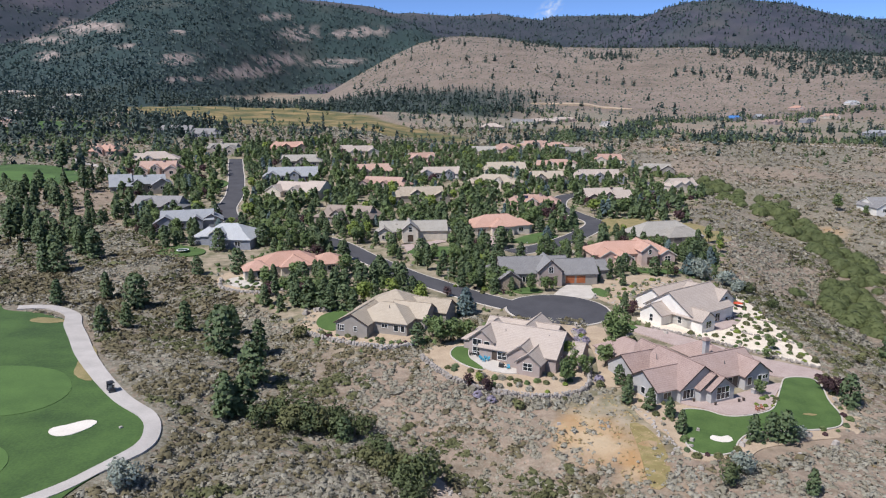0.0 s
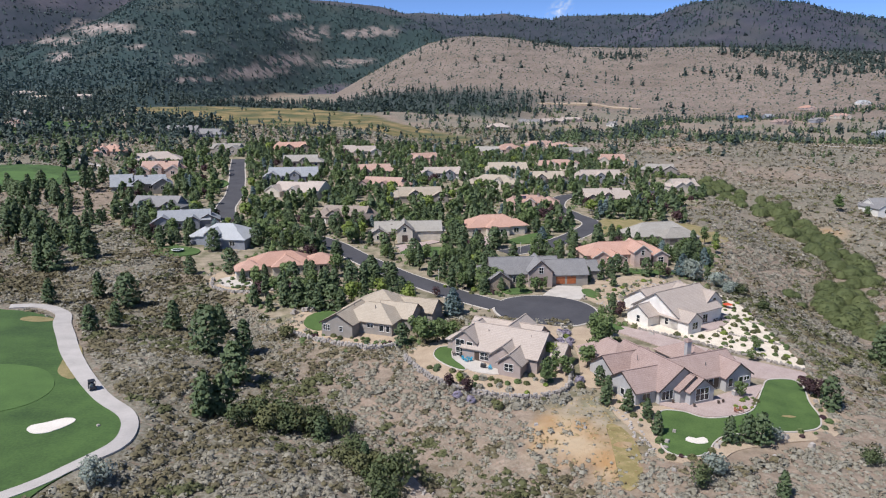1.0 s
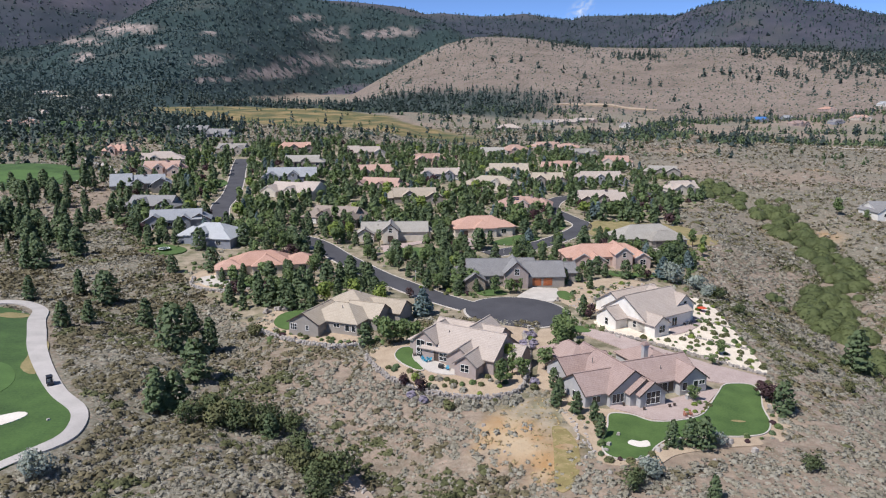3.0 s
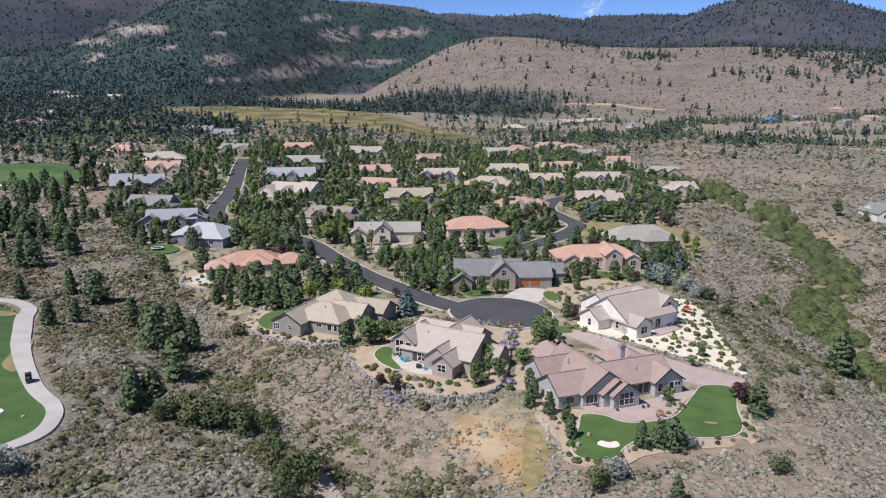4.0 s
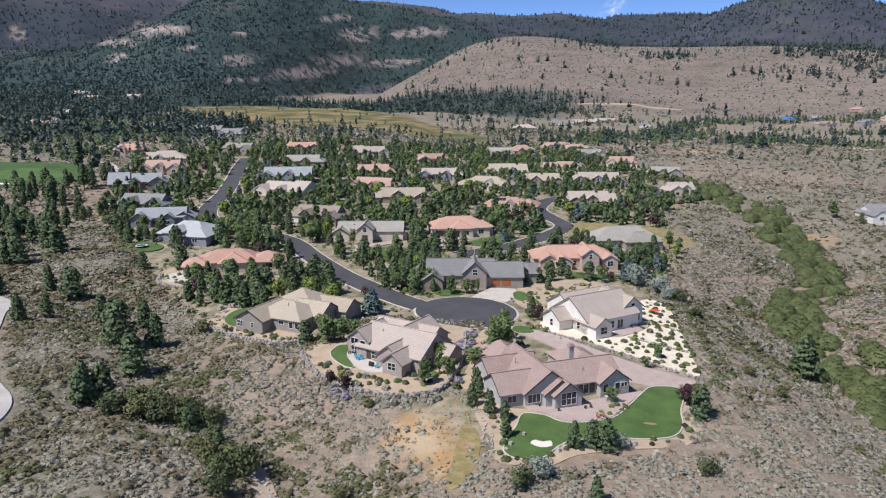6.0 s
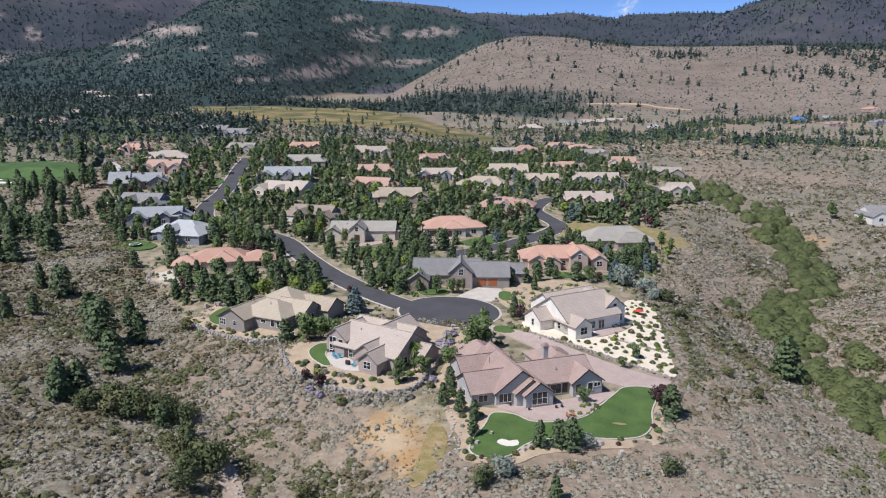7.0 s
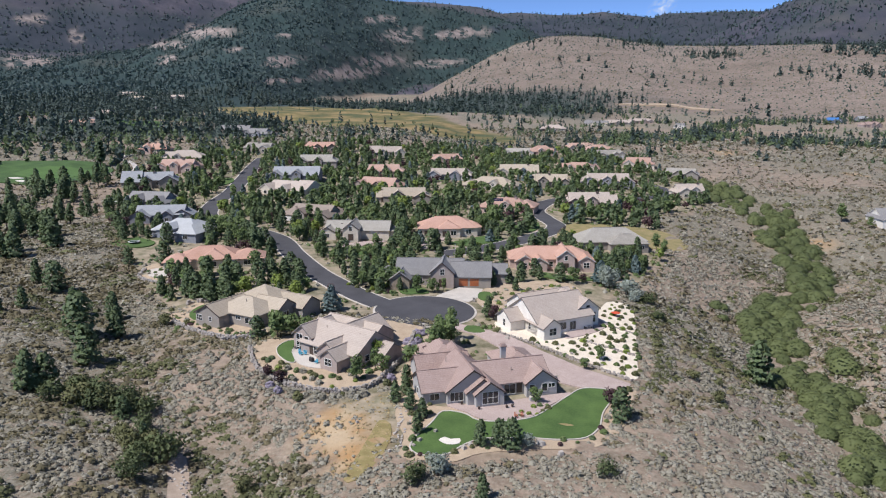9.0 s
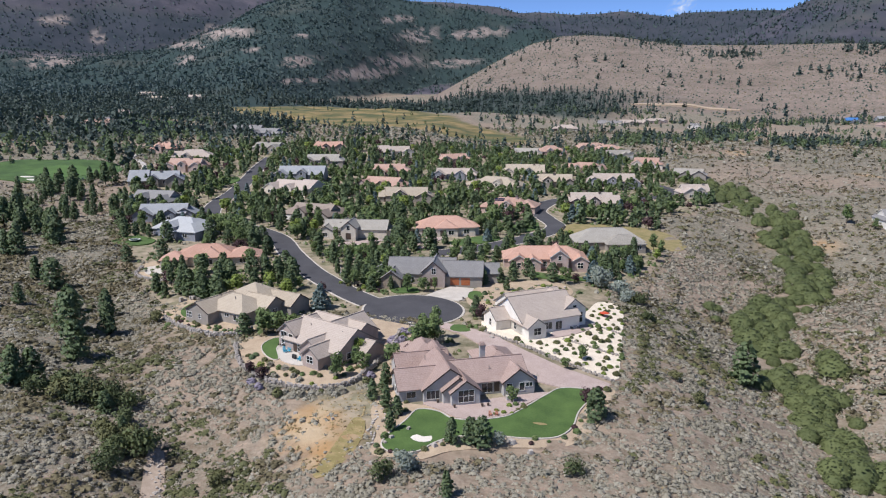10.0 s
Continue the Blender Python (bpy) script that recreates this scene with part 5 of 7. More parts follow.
DRY = leaves("dry grass", (0.20, 0.145, 0.065), (0.42, 0.33, 0.18), 0.85, 0.0, 0.14, thin_leaf=0.3)
LAVENDER = leaves("lavender flowers", (0.16, 0.14, 0.17), (0.31, 0.275, 0.34))
# Needles seen far off: distance haze is coloured in as blue, most on the mountains.
HAZED_PINE = leaves("ridge pine needles", (0.032, 0.056, 0.054), (0.058, 0.088, 0.080), thin_leaf=0.4)
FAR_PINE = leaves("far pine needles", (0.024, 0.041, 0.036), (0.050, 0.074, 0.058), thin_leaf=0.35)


def tufts(centres, out, size, rg, loose=0.5):
    """Small ragged leaf sprays: one uneven quad at each centre, facing roughly outwards."""
    n = len(centres)
    face = out / np.linalg.norm(out, axis=1)[:, None] + loose * rg.normal(size=(n, 3))
    a = np.cross(face, rg.normal(size=(n, 3)))
    a /= np.linalg.norm(a, axis=1)[:, None]
    b = np.cross(face, a)
    b /= np.linalg.norm(b, axis=1)[:, None]
    s = (np.broadcast_to(size, (n,)) * rg.uniform(0.6, 1.35, n))[:, None]
    k = rg.uniform(0.6, 1.4, (n, 4))
    corner = np.stack([centres + a * s * k[:, :1], centres + b * s * k[:, 1:2], centres - a * s * k[:, 2:3], centres - b * s * k[:, 3:4]], 1)
    return corner.reshape(-1, 3)


def trunk(high, thick, limbs, rg, spread=0.3):
    """A tapered trunk with a few limbs."""
    def limb(p, q, r0, r1, sides=6):
        p, q = np.array(p, float), np.array(q, float)
        d = (q - p) / np.linalg.norm(q - p)
        u = np.cross(d, (0.3, 0.9, 0.1))
        u /= np.linalg.norm(u)
        w = np.cross(d, u)
        ang = np.linspace(0, 2 * np.pi, sides, endpoint=False)
        ring = np.cos(ang)[:, None] * u + np.sin(ang)[:, None] * w
        v = [tuple(c) for c in p + ring * r0] + [tuple(c) for c in q + ring * r1]
        return v, [(i, (i + 1) % sides, sides + (i + 1) % sides, sides + i) for i in range(sides)] + [tuple(range(sides, 2 * sides))]
    pieces = [limb((0, 0, -0.06), (0.01, 0, high * 0.5), thick, thick * 0.6), limb((0.01, 0, high * 0.5), (0, 0.01, high), thick * 0.6, thick * 0.15)]
    for i in range(limbs):
        a, z = rg.uniform(0, 6.28), high * rg.uniform(0.3, 0.8)
        pieces.append(limb((0, 0, z), (math.cos(a) * spread, math.sin(a) * spread, z + 0.16), thick * 0.35, thick * 0.1, 4))
    return joined(*pieces)


def conifer(seed, wide, leaf, bottom=0.06, branches=60, droop=0.02, power=0.75, per=9, size=0.05):
    rg = np.random.default_rng(seed)
    cs, tone, out = [], [], []
    for i in range(branches):
        h = bottom + (0.98 - bottom) * (i / branches) ** 1.08
        reach = wide * (1 - h) ** power * rg.uniform(0.72, 1.12) + 0.012
        if h < bottom + 0.12:
            reach *= 0.55 + 3.5 * (h - bottom)
        a = i * 2.4 + rg.uniform(-0.5, 0.5)
        t = np.sqrt(rg.uniform(0.05, 1.0, per))
        side = rg.normal(size=per) * 0.16 * reach
        x = np.cos(a) * reach * t - np.sin(a) * side
        y = np.sin(a) * reach * t + np.cos(a) * side
        z = h + 0.05 * t - droop * t * t + rg.normal(size=per) * 0.014
        cs.append(np.stack([x, y, z], 1))
        out.append(np.stack([np.cos(a) * t + rg.normal(size=per) * 0.3, np.sin(a) * t + rg.normal(size=per) * 0.3, 0.65 + rg.normal(size=per) * 0.25], 1))
        tone += [rg.uniform()] * per
    cs = np.concatenate(cs)
    out = np.concatenate(out)
    return big_mesh("crown", tufts(cs, out, size, rg), 4, leaf, np.repeat(tone, 4), round_=np.repeat(out, 4, 0))


def broadleaf(seed, wide, leaf, low=0.22, lumps=17, per=38, size=0.042, tall=1.0):
    rg = np.random.default_rng(seed)
    cs, tone, out = [], [], []
    for i in range(lumps):
        while True:
            p = rg.uniform(-1, 1, 3)
            if np.linalg.norm(p) < 1:
                break
        c = np.array([p[0] * wide * 0.68, p[1] * wide * 0.68, low + (1 - low) * (0.5 + 0.40 * p[2])])
        r = wide * rg.uniform(0.30, 0.52)
        d = rg.normal(size=(per, 3))
        d /= np.linalg.norm(d, axis=1)[:, None]
        d[:, 2] = d[:, 2] * 0.8 + 0.12
        q = c + d * r * rg.uniform(0.72, 1.08, per)[:, None]
        q[:, 2] = np.maximum(q[:, 2], low * 0.6)
        cs.append(q)
        out.append(0.8 * d + (q - [0, 0, 0.35]) / wide * 0.5 + rg.normal(size=q.shape) * 0.25 + [0, 0, 0.25])
        tone += list(np.full(per, rg.uniform()) * 0.7 + rg.uniform(0, 0.3, per))
    out = np.concatenate(out)
    return big_mesh("crown", tufts(np.concatenate(cs), out, size, rg), 4, leaf, np.repeat(tone, 4), round_=np.repeat(out, 4, 0))


def tree_kind(name, label, crown, trunk_mesh, category="tree", group=""):
    top = tagged(new(name), label, category, group)
    part("trunk", trunk_mesh, top)
    part("crown", crown, top)
    return top


rg0 = np.random.default_rng(5)
PINE_TRUNK = mesh_of("trunk", *trunk(0.9, 0.022, 6, rg0, 0.12), BARK)
TREE_TRUNK = mesh_of("trunk", *trunk(0.72, 0.024, 6, rg0, 0.2), BARK)
KINDS = {
    "pine": [tree_kind("pine_tree", "dark green bushy pine tree", conifer(11 + i, w, PINE, b, 66, 0.02, p, 12, 0.043), PINE_TRUNK) for i, (w, b, p) in enumerate(((0.36, 0.04, 0.5), (0.32, 0.05, 0.56), (0.42, 0.04, 0.42)))],
    "tall": [tree_kind("pine_tree", "tall dark ponderosa pine tree", conifer(21 + i, w, PINE, b, 66, 0.03, 0.5, 12, 0.036), PINE_TRUNK) for i, (w, b) in enumerate(((0.22, 0.22), (0.26, 0.16)))],
    "broad": [tree_kind("leafy_tree", "green leafy garden tree", broadleaf(31 + i, w, BROAD, l), TREE_TRUNK) for i, (w, l) in enumerate(((0.40, 0.18), (0.34, 0.14), (0.46, 0.22)))],
    "column": [tree_kind("aspen_tree", "slender green aspen tree", broadleaf(41 + i, w, BROAD, 0.12, 20, 42, 0.03), TREE_TRUNK) for i, w in enumerate((0.2, 0.24))],
    "lime": [tree_kind("leafy_tree", "bright yellow-green leafy garden tree", broadleaf(46, 0.36, LIME, 0.2), TREE_TRUNK)],
    "plum": [tree_kind("plum_tree", "dark purple-leaved garden plum tree", broadleaf(51, 0.44, PLUM, 0.1), TREE_TRUNK)],
    "spruce": [tree_kind("spruce_tree", "dense blue-grey garden spruce tree", conifer(56, 0.5, SPRUCE, 0.03, 84, 0.05, 0.8, 14, 0.045), PINE_TRUNK)],
    "silver": [tree_kind("silver_shrub", "large rounded silvery-grey shrub", broadleaf(61, 0.62, SILVER, 0.05, 20, 46, 0.045), TREE_TRUNK, "shrub")],
    "hedge": [tree_kind("willow_shrub", "dense green wild shrub", broadleaf(66 + i, w, m_, 0.04, 20, 46, 0.05), TREE_TRUNK, "shrub") for i, (w, m_) in enumerate(((0.72, SCRUB_OAK), (0.8, SCRUB_OAK), (0.65, OLIVE)))],
}
SHRUB = {n_: big_mesh("shrub", tufts(q, q + [0, 0, 0.15], 0.17, np.random.default_rng(3), 0.4), 4, m_, np.repeat(np.random.default_rng(4).uniform(0, 1, 110), 4), round_=np.repeat(q + [0, 0, 0.1], 4, 0))
         for n_, m_, q in [(n_, m_, np.stack([0.5 * np.cos(a) * np.sin(b), 0.5 * np.sin(a) * np.sin(b), 0.72 * np.abs(np.cos(b))], 1)) for n_, m_, a, b in
                           [(n_, m_, np.random.default_rng(i).uniform(0, 6.28, 110), np.arccos(np.random.default_rng(i + 50).uniform(-0.05, 1, 110))) for i, (n_, m_) in enumerate((("green", BROAD), ("olive", OLIVE), ("dark", PINE), ("lime", LIME), ("grey", SAGE), ("lavender", LAVENDER), ("plum", PLUM)))]]}
for far_kind, maker in (("pine", lambda i: conifer(71 + i, 0.36 - 0.06 * i, PINE, 0.04, 26, 0.02, 0.68, 6, 0.092)), ("broad", lambda i: broadleaf(76 + i, 0.40 - 0.05 * i, BROAD, 0.14, 14, 20, 0.066)), ("column", lambda i: broadleaf(81 + i, 0.23, BROAD, 0.1, 11, 20, 0.06)),
                        ("lime", lambda i: broadleaf(86 + i, 0.38, LIME, 0.2, 12, 20, 0.075)), ("plum", lambda i: broadleaf(91 + i, 0.44, PLUM, 0.1, 12, 20, 0.075)), ("spruce", lambda i: conifer(94 + i, 0.33, SPRUCE, 0.03, 34, 0.04, 0.85, 8, 0.075)), ("tall", lambda i: conifer(97 + i, 0.24, PINE, 0.2, 32, 0.03, 0.5, 8, 0.07))):
    near_one = KINDS[far_kind][0]
    KINDS["far " + far_kind] = [tree_kind(near_one.name.split(".")[0], near_one["label"], maker(i), PINE_TRUNK if far_kind in ("pine", "spruce", "tall") else TREE_TRUNK) for i in range(2 if far_kind in ("pine", "broad") else 1)]
PROTOS = [k for ks in KINDS.values() for k in ks]
planted = []


def plant(kind, x, y, high, r, turn=None):
    m = pose(x, y, height(x, y) + 0.05, 0, 0, r.uniform(0, 360) if turn is None else turn) @ Matrix.Diagonal((high * r.uniform(0.88, 1.12), high * r.uniform(0.88, 1.12), high, 1))
    planted.append((x, y))
    return copy_thing(r.choice(KINDS[kind]), m)


pick = random.Random(12)
# in the ravine and on the slopes
for x, y, h in [(-43.6, 133.2, 9.2), (-43.5, 154, 9.8), (-54.2, 166.8, 12), (-70.4, 186.7, 8.6), (-87.4, 175.1, 7), (-84.5, 182.9, 6.6), (-92.6, 207.9, 10.5), (-104.3, 213.9, 8.1), (-113, 201.8, 7.6), (-125.8, 252, 10.8), (-130, 235.3, 10.3), (-134.4, 234.6, 9.8), (-57.6, 186.6, 8.5), (-46.8, 172, 9), (-10.3, 124.3, 5.3), (-19.9, 132.2, 5.2), (128.1, 192.7, 12), (61.8, 108.9, 4.8), (-40.6, 135.7, 8.8)]:
    plant("pine", x, y, h, pick)
for x, y, h in [(-160.3, 272.7, 13), (-167.4, 271.7, 14), (-135.6, 242.3, 11), (-150, 262, 12), (-172, 285, 14), (-181, 296, 13), (-176, 262, 12), (-240, 452, 20), (-186.6, 370.6, 14), (-158, 300, 11), (-146, 290, 10), (-190, 330, 12), (-205, 300, 13), (-198, 345, 12), (-165, 330, 11)]:
    plant("tall", x, y, h, pick)
for x, y, h in [(-33, 135.5, 5), (-27.4, 133.2, 5), (-23.1, 138.1, 4.6), (-17, 136, 4.2), (-8.2, 124.1, 4.4), (49.3, 112.5, 3.6), (83.2, 120.6, 3.0), (-4, 120.7, 6), (-30.5, 132.6, 5.4), (-14.3, 123.6, 4), (-5, 111.4, 4.6), (-38.7, 182.9, 4), (16.7, 113.4, 3.2), (-36, 131, 4.6), (-25, 134.6, 5.2), (-29, 136.6, 5.4), (-21, 134.4, 4.8), (-34.6, 138, 4.6), (-13, 129, 4.2), (-11, 120.6, 4.4), (-7.6, 117.6, 4.2), (112, 165, 3), (108, 176, 2.6), (105, 220, 3.2), (104, 236, 4)]:
    plant("hedge", x, y, h, pick)
for x, y, h in [(-50.6, 103.9, 4.6), (53.3, 116.1, 4.2), (68.4, 128.4, 3.2), (92, 247, 8), (97.5, 241, 6), (99, 234, 4.5)]:
    plant("silver", x, y, h, pick)
for x, y, h in [(6, 226, 6.5), (9.5, 223.5, 6), (12, 227, 7), (15.5, 224, 6.4), (18, 228.6, 6.6), (8, 231, 7), (12.5, 234, 7.4), (17, 235.5, 7), (20.5, 238, 6.6), (3, 236, 7), (6.5, 240, 7.5), (22, 224, 4.5)]:
    plant("pine" if x % 2 < 1.2 else "broad", x, y, h, pick)
plant("broad", 219, 394, 10, pick)
plant("broad", 229, 384, 6, pick)
slope = random.Random(31)
for _ in range(74):
    u, v_ = slope.uniform(0, 1), slope.uniform(0, 1)
    x, y = -128 - 78 * u - 40 * v_, 236 + 190 * v_
    if inside(FAR_GREEN, np.array([x]), np.array([y]))[0]:
        continue
    plant("pine" if slope.random() < 0.6 else "tall", x, y, slope.uniform(5, 12), slope)
for x, y, h in [(-79, 296, 8), (-73, 293, 9), (-68, 290, 8.5), (-61, 284, 9.5), (-56, 279, 9), (-50, 273, 9.5), (-45, 267, 8), (-53, 268, 8.5), (-59, 275, 8), (-65, 281, 9), (-71, 285, 7.5), (-84, 300, 8)]:
    plant("tall" if x % 3 < 1 else "pine" if x % 2 < 1 else "broad", x, y, h, pick)
# between the near houses
for x, y, h in [(-53.7, 207.5, 6.6), (-70.2, 238, 8.5), (-83.4, 235.8, 6.4), (-46, 211.7, 8.3), (-39.8, 204.1, 8.8), (-35.4, 203, 8.8), (-33.5, 212, 8.8), (-30.5, 215.3, 8.3), (-26.3, 221.5, 8.5), (-22.5, 224.3, 8.2), (-18.9, 226.5, 7.8), (-15.6, 230.1, 7.0), (-6.6, 174.3, 6), (39.6, 151.9, 4.8), (39.0, 142.6, 5.0), (43.0, 139.4, 5.0), (46.2, 136.4, 4.4), (46.4, 129.6, 5), (87.6, 144.4, 7), (63.2, 127.6, 5.6), (65.6, 127, 6.2), (59.5, 127, 5.4), (40.4, 147, 4.6), (53.5, 203.6, 6.4), (52, 236, 5.5), (57, 240, 5.5), (60, 232, 4.5), (-44, 206, 8)]:
    plant("pine", x, y, h, pick)
for x, y, h in [(-0.8, 174, 8), (2.4, 176, 7.4), (-3, 179, 7), (27.5, 152.2, 6.6), (32.6, 156.5, 5.2), (38.6, 162, 6.4), (84.8, 176.8, 4.4), (69.5, 147.8, 3.8), (28, 222.4, 6.4), (33, 224, 5.6), (20.5, 228.4, 6.6), (14.9, 229, 6.6), (3.7, 252, 8), (10, 240, 7), (80.7, 169.6, 3.4), (-42, 214, 7), (-49, 216, 6.6), (6, 177, 6.6)]:
    plant("broad", x, y, h, pick)
for x, y, h in [(45.3, 182.2, 10), (43.6, 178, 9), (46.4, 176.6, 9.6), (42.4, 169.8, 8.5), (44.4, 173, 8), (30.5, 158, 6.5), (35, 223.5, 4), (36.4, 226.2, 5)]:
    plant("column", x, y, h, pick)
for x, y, h in [(5.6, 151.8, 3.6), (9.6, 149.6, 3.6), (87, 148.6, 4.8), (55.4, 201.4, 4.6), (-45.8, 254, 6.5), (-41.6, 209, 6), (85.8, 151, 4), (41.6, 167, 3.8)]:
    plant("plum", x, y, h, pick)
for x, y, h in [(6.4, 199.2, 8), (88.9, 251.2, 8), (18, 172, 5)]:
    plant("spruce", x, y, h, pick)
for x, y, h in [(8, 152.8, 3.2), (29.5, 163.5, 6.4), (-28, 208, 5), (62, 212, 3)]:
    plant("lime", x, y, h, pick)

# the gardens further up the streets
SPOTS = [(45.2, 142, 31, 24), (8, 165, 26, -27), (-16, 190, 26, -20), (72, 200, 26, 35), (34, 233, 36, 5), (71, 266, 32, 8), (-50, 242, 36, 20), (-14, 296, 32, 5), (25, 313, 28, 14), (96, 305, 30, 13)] + [(x, y + 7, w, rot) for x, y, rot, w, *_ in ROWS_OF_HOUSES]


def clear_of_houses(x, y, gap=2.0):
    for hx, hy, w, rot in SPOTS:
        c, s = math.cos(radians(rot)), math.sin(radians(rot))
        u, v = (x - hx) * c + (y - hy) * s, -(x - hx) * s + (y - hy) * c
        if abs(u) < w / 2 + gap and -9.5 - gap < v < 9.5 + gap:
            return False
    return True


def clear_of_roads(x, y, gap=6.5):
    q = [along([(a, b, 0) for a, b in line], np.array([x]), np.array([y]))[0][0] for line in (STREET, BRANCH)]
    return min(q) > gap and math.hypot(x - 34, y - 205) > 17


def clear_view(x, y):
    """Keeps the street fronts open: few trees just before a house."""
    return all(not (abs(x - hx) < w * 0.42 and hy - 19 < y < hy - 8) for hx, hy, w, rot in SPOTS)


KEEP_OPEN = [RED_LAWN, RED_PATIO, TAN_LAWN, TAN_PATIO, BEIGE_LAWN, [(44, 195), (62, 188), (92, 164), (88, 156), (60, 172), (44, 190)], [(22, 194), (38, 191), (34, 174), (25, 174)], [(34, 220), (48, 216), (50, 232), (40, 232)], [(35, 190), (46, 190), (45, 150), (34, 150)], [(56, 202), (60, 188), (70, 178), (92, 163), (94.5, 172), (97.6, 222), (92, 236), (86, 214)], [(76, 316), (128, 306), (128, 342), (82, 352)], [(-16, 282), (-14, 266), (10, 268), (12, 280), (0, 294)]]
garden = random.Random(3)


distant = {}


def fill_gardens(count, y0, y1, x0, x1, gap, power, far, heights, poly, slack=1.0):
    done = tries = 0
    while done < count and tries < count * 25:
        tries += 1
        y, x = y0 + (y1 - y0) * garden.random() ** power, garden.uniform(x0, x1)
        px, py = np.array([x]), np.array([y])
        if not inside(poly, px, py)[0] or not clear_of_houses(x, y, slack) or not clear_of_roads(x, y) or any(inside(q, px, py)[0] for q in KEEP_OPEN):
            continue
        if not clear_view(x, y) and garden.random() < 0.5:
            continue
        g = gap + 0.003 * (y - y0)
        if any((x - a) ** 2 + (y - b) ** 2 < g * g for a, b in planted):
            continue
        kind = garden.choices(("pine", "broad", "column", "plum", "spruce", "lime", "tall"), (50, 25, 10, 5, 5, 3, 4))[0]
        high = garden.uniform(*heights) * (1.15 if kind in ("tall", "column") else 0.72 if kind == "plum" else 1)
        if far == "far things" and kind != "pine":
            plant("far " + kind, x, y, high, garden)
        elif far:
            planted.append((x, y))
            distant.setdefault(kind, []).append((x, y, high, garden.uniform(0, 6.28)))
        else:
            plant(kind, x, y, high, garden)
        done += 1


fill_gardens(70, 196, 262, -75, 24, 3.0, 1.0, "", (4.5, 8.5), [(-52, 204), (-30, 196), (-10, 196), (6, 214), (24, 222), (20, 262), (-44, 262), (-74, 242), (-56, 216)], -1.0)
fill_gardens(40, 236, 300, 40, 112, 3.4, 1.0, "", (4, 7.5), [(40, 240), (98, 246), (112, 290), (80, 300), (40, 280)])
fill_gardens(170, 262, 325, -170, 130, 2.5, 1.0, "", (4.8, 9.0), HOODS)
fill_gardens(290, 318, 400, -190, 135, 2.5, 1.0, "far things", (5, 9.4), HOODS)
fill_gardens(1120, 395, 715, -220, 170, 2.6, 1.15, "far ", (4.6, 8.8), HOODS)
WORDS = {"pine": "dark pines", "broad": "green leafy trees", "column": "slender aspens", "plum": "purple plum trees", "spruce": "blue-grey spruces", "lime": "yellow-green trees", "tall": "tall ponderosa pines"}
for kind, spots in distant.items():
    crown = [c for c in KINDS["far " + kind][0].children if c.name.startswith("crown")][0].data
    co, tone = np.zeros(len(crown.vertices) * 3), np.zeros(len(crown.vertices))
    crown.vertices.foreach_get("co", co)
    crown.attributes["tone"].data.foreach_get("value", tone)
    co = co.reshape(-1, 3)
    q = np.array(spots)
    z = ground(q[:, 0], q[:, 1])
    c, s_ = np.cos(q[:, 3])[:, None], np.sin(q[:, 3])[:, None]
    v = np.stack([q[:, :1] + (co[None, :, 0] * c - co[None, :, 1] * s_) * q[:, 2:3], q[:, 1:2] + (co[None, :, 0] * s_ + co[None, :, 1] * c) * q[:, 2:3], z[:, None] + co[None, :, 2] * q[:, 2:3]], 2)
    nor = np.zeros(len(co) * 3)
    crown.attributes["custom_normal"].data.foreach_get("vector", nor)
    nor = nor.reshape(-1, 3)
    nor = np.stack([nor[None, :, 0] * c - nor[None, :, 1] * s_, nor[None, :, 0] * s_ + nor[None, :, 1] * c, np.broadcast_to(nor[None, :, 2], (len(q), len(co)))], 2)
    shift = np.random.default_rng(len(spots)).uniform(-0.35, 0.35, len(spots))
    tagged(new("garden_trees", big_mesh("garden_trees", v.reshape(-1, 3), 4, crown.materials[0], np.clip(tone[None] + shift[:, None], 0, 1).ravel(), round_=nor)), WORDS[kind] + " filling the gardens up the street", "trees", kind="stuff")

# round shrubs in the beds
beds = random.Random(8)


def shrubs(poly, count, kinds, sizes, gap, group, avoid=True, ban=()):
    made, p = [], np.array(poly)
    for _ in range(count * 40):
        x, y = beds.uniform(p[:, 0].min(), p[:, 0].max()), beds.uniform(p[:, 1].min(), p[:, 1].max())
        if not inside(poly, np.array([x]), np.array([y]))[0] or any((x - a) ** 2 + (y - b) ** 2 < gap * gap for a, b in made):
            continue
        if any(inside(q, np.array([x]), np.array([y]))[0] for q in ban) or (avoid and not clear_of_houses(x, y, 0.3)):
            continue
        made.append((x, y))
        kind = beds.choice(kinds)
        s = beds.uniform(*sizes)
        ob = tagged(new("shrub", SHRUB[kind]), {"green": "clipped round green garden shrub", "olive": "small round olive-green garden shrub", "dark": "small dark green garden shrub", "lime": "small yellow-green garden shrub", "grey": "pale grey sage shrub", "lavender": "lavender bush in purple flower", "plum": "low purple-leaved garden shrub"}[kind], "shrub", group)
        ob.matrix_basis = pose(x, y, height(x, y) + 0.2, 0, 0, beds.uniform(0, 360)) @ Matrix.Diagonal((s, s * beds.uniform(0.85, 1.15), s * beds.uniform(0.6, 0.9), 1))
        if len(made) >= count:
            break


WHITE_BED = [(62, 190), (69, 182.5), (79, 174), (92, 168), (95, 172), (98, 200), (98, 224), (95, 235), (91, 230), (87, 212), (80, 198), (72, 186)]
shrubs(WHITE_BED, 85, ("olive", "green", "olive", "green", "olive", "lime"), (0.8, 1.8), 2.1, "shrubs on the white gravel", False, [[(70, 186), (76, 186), (90, 208), (84, 214)]])
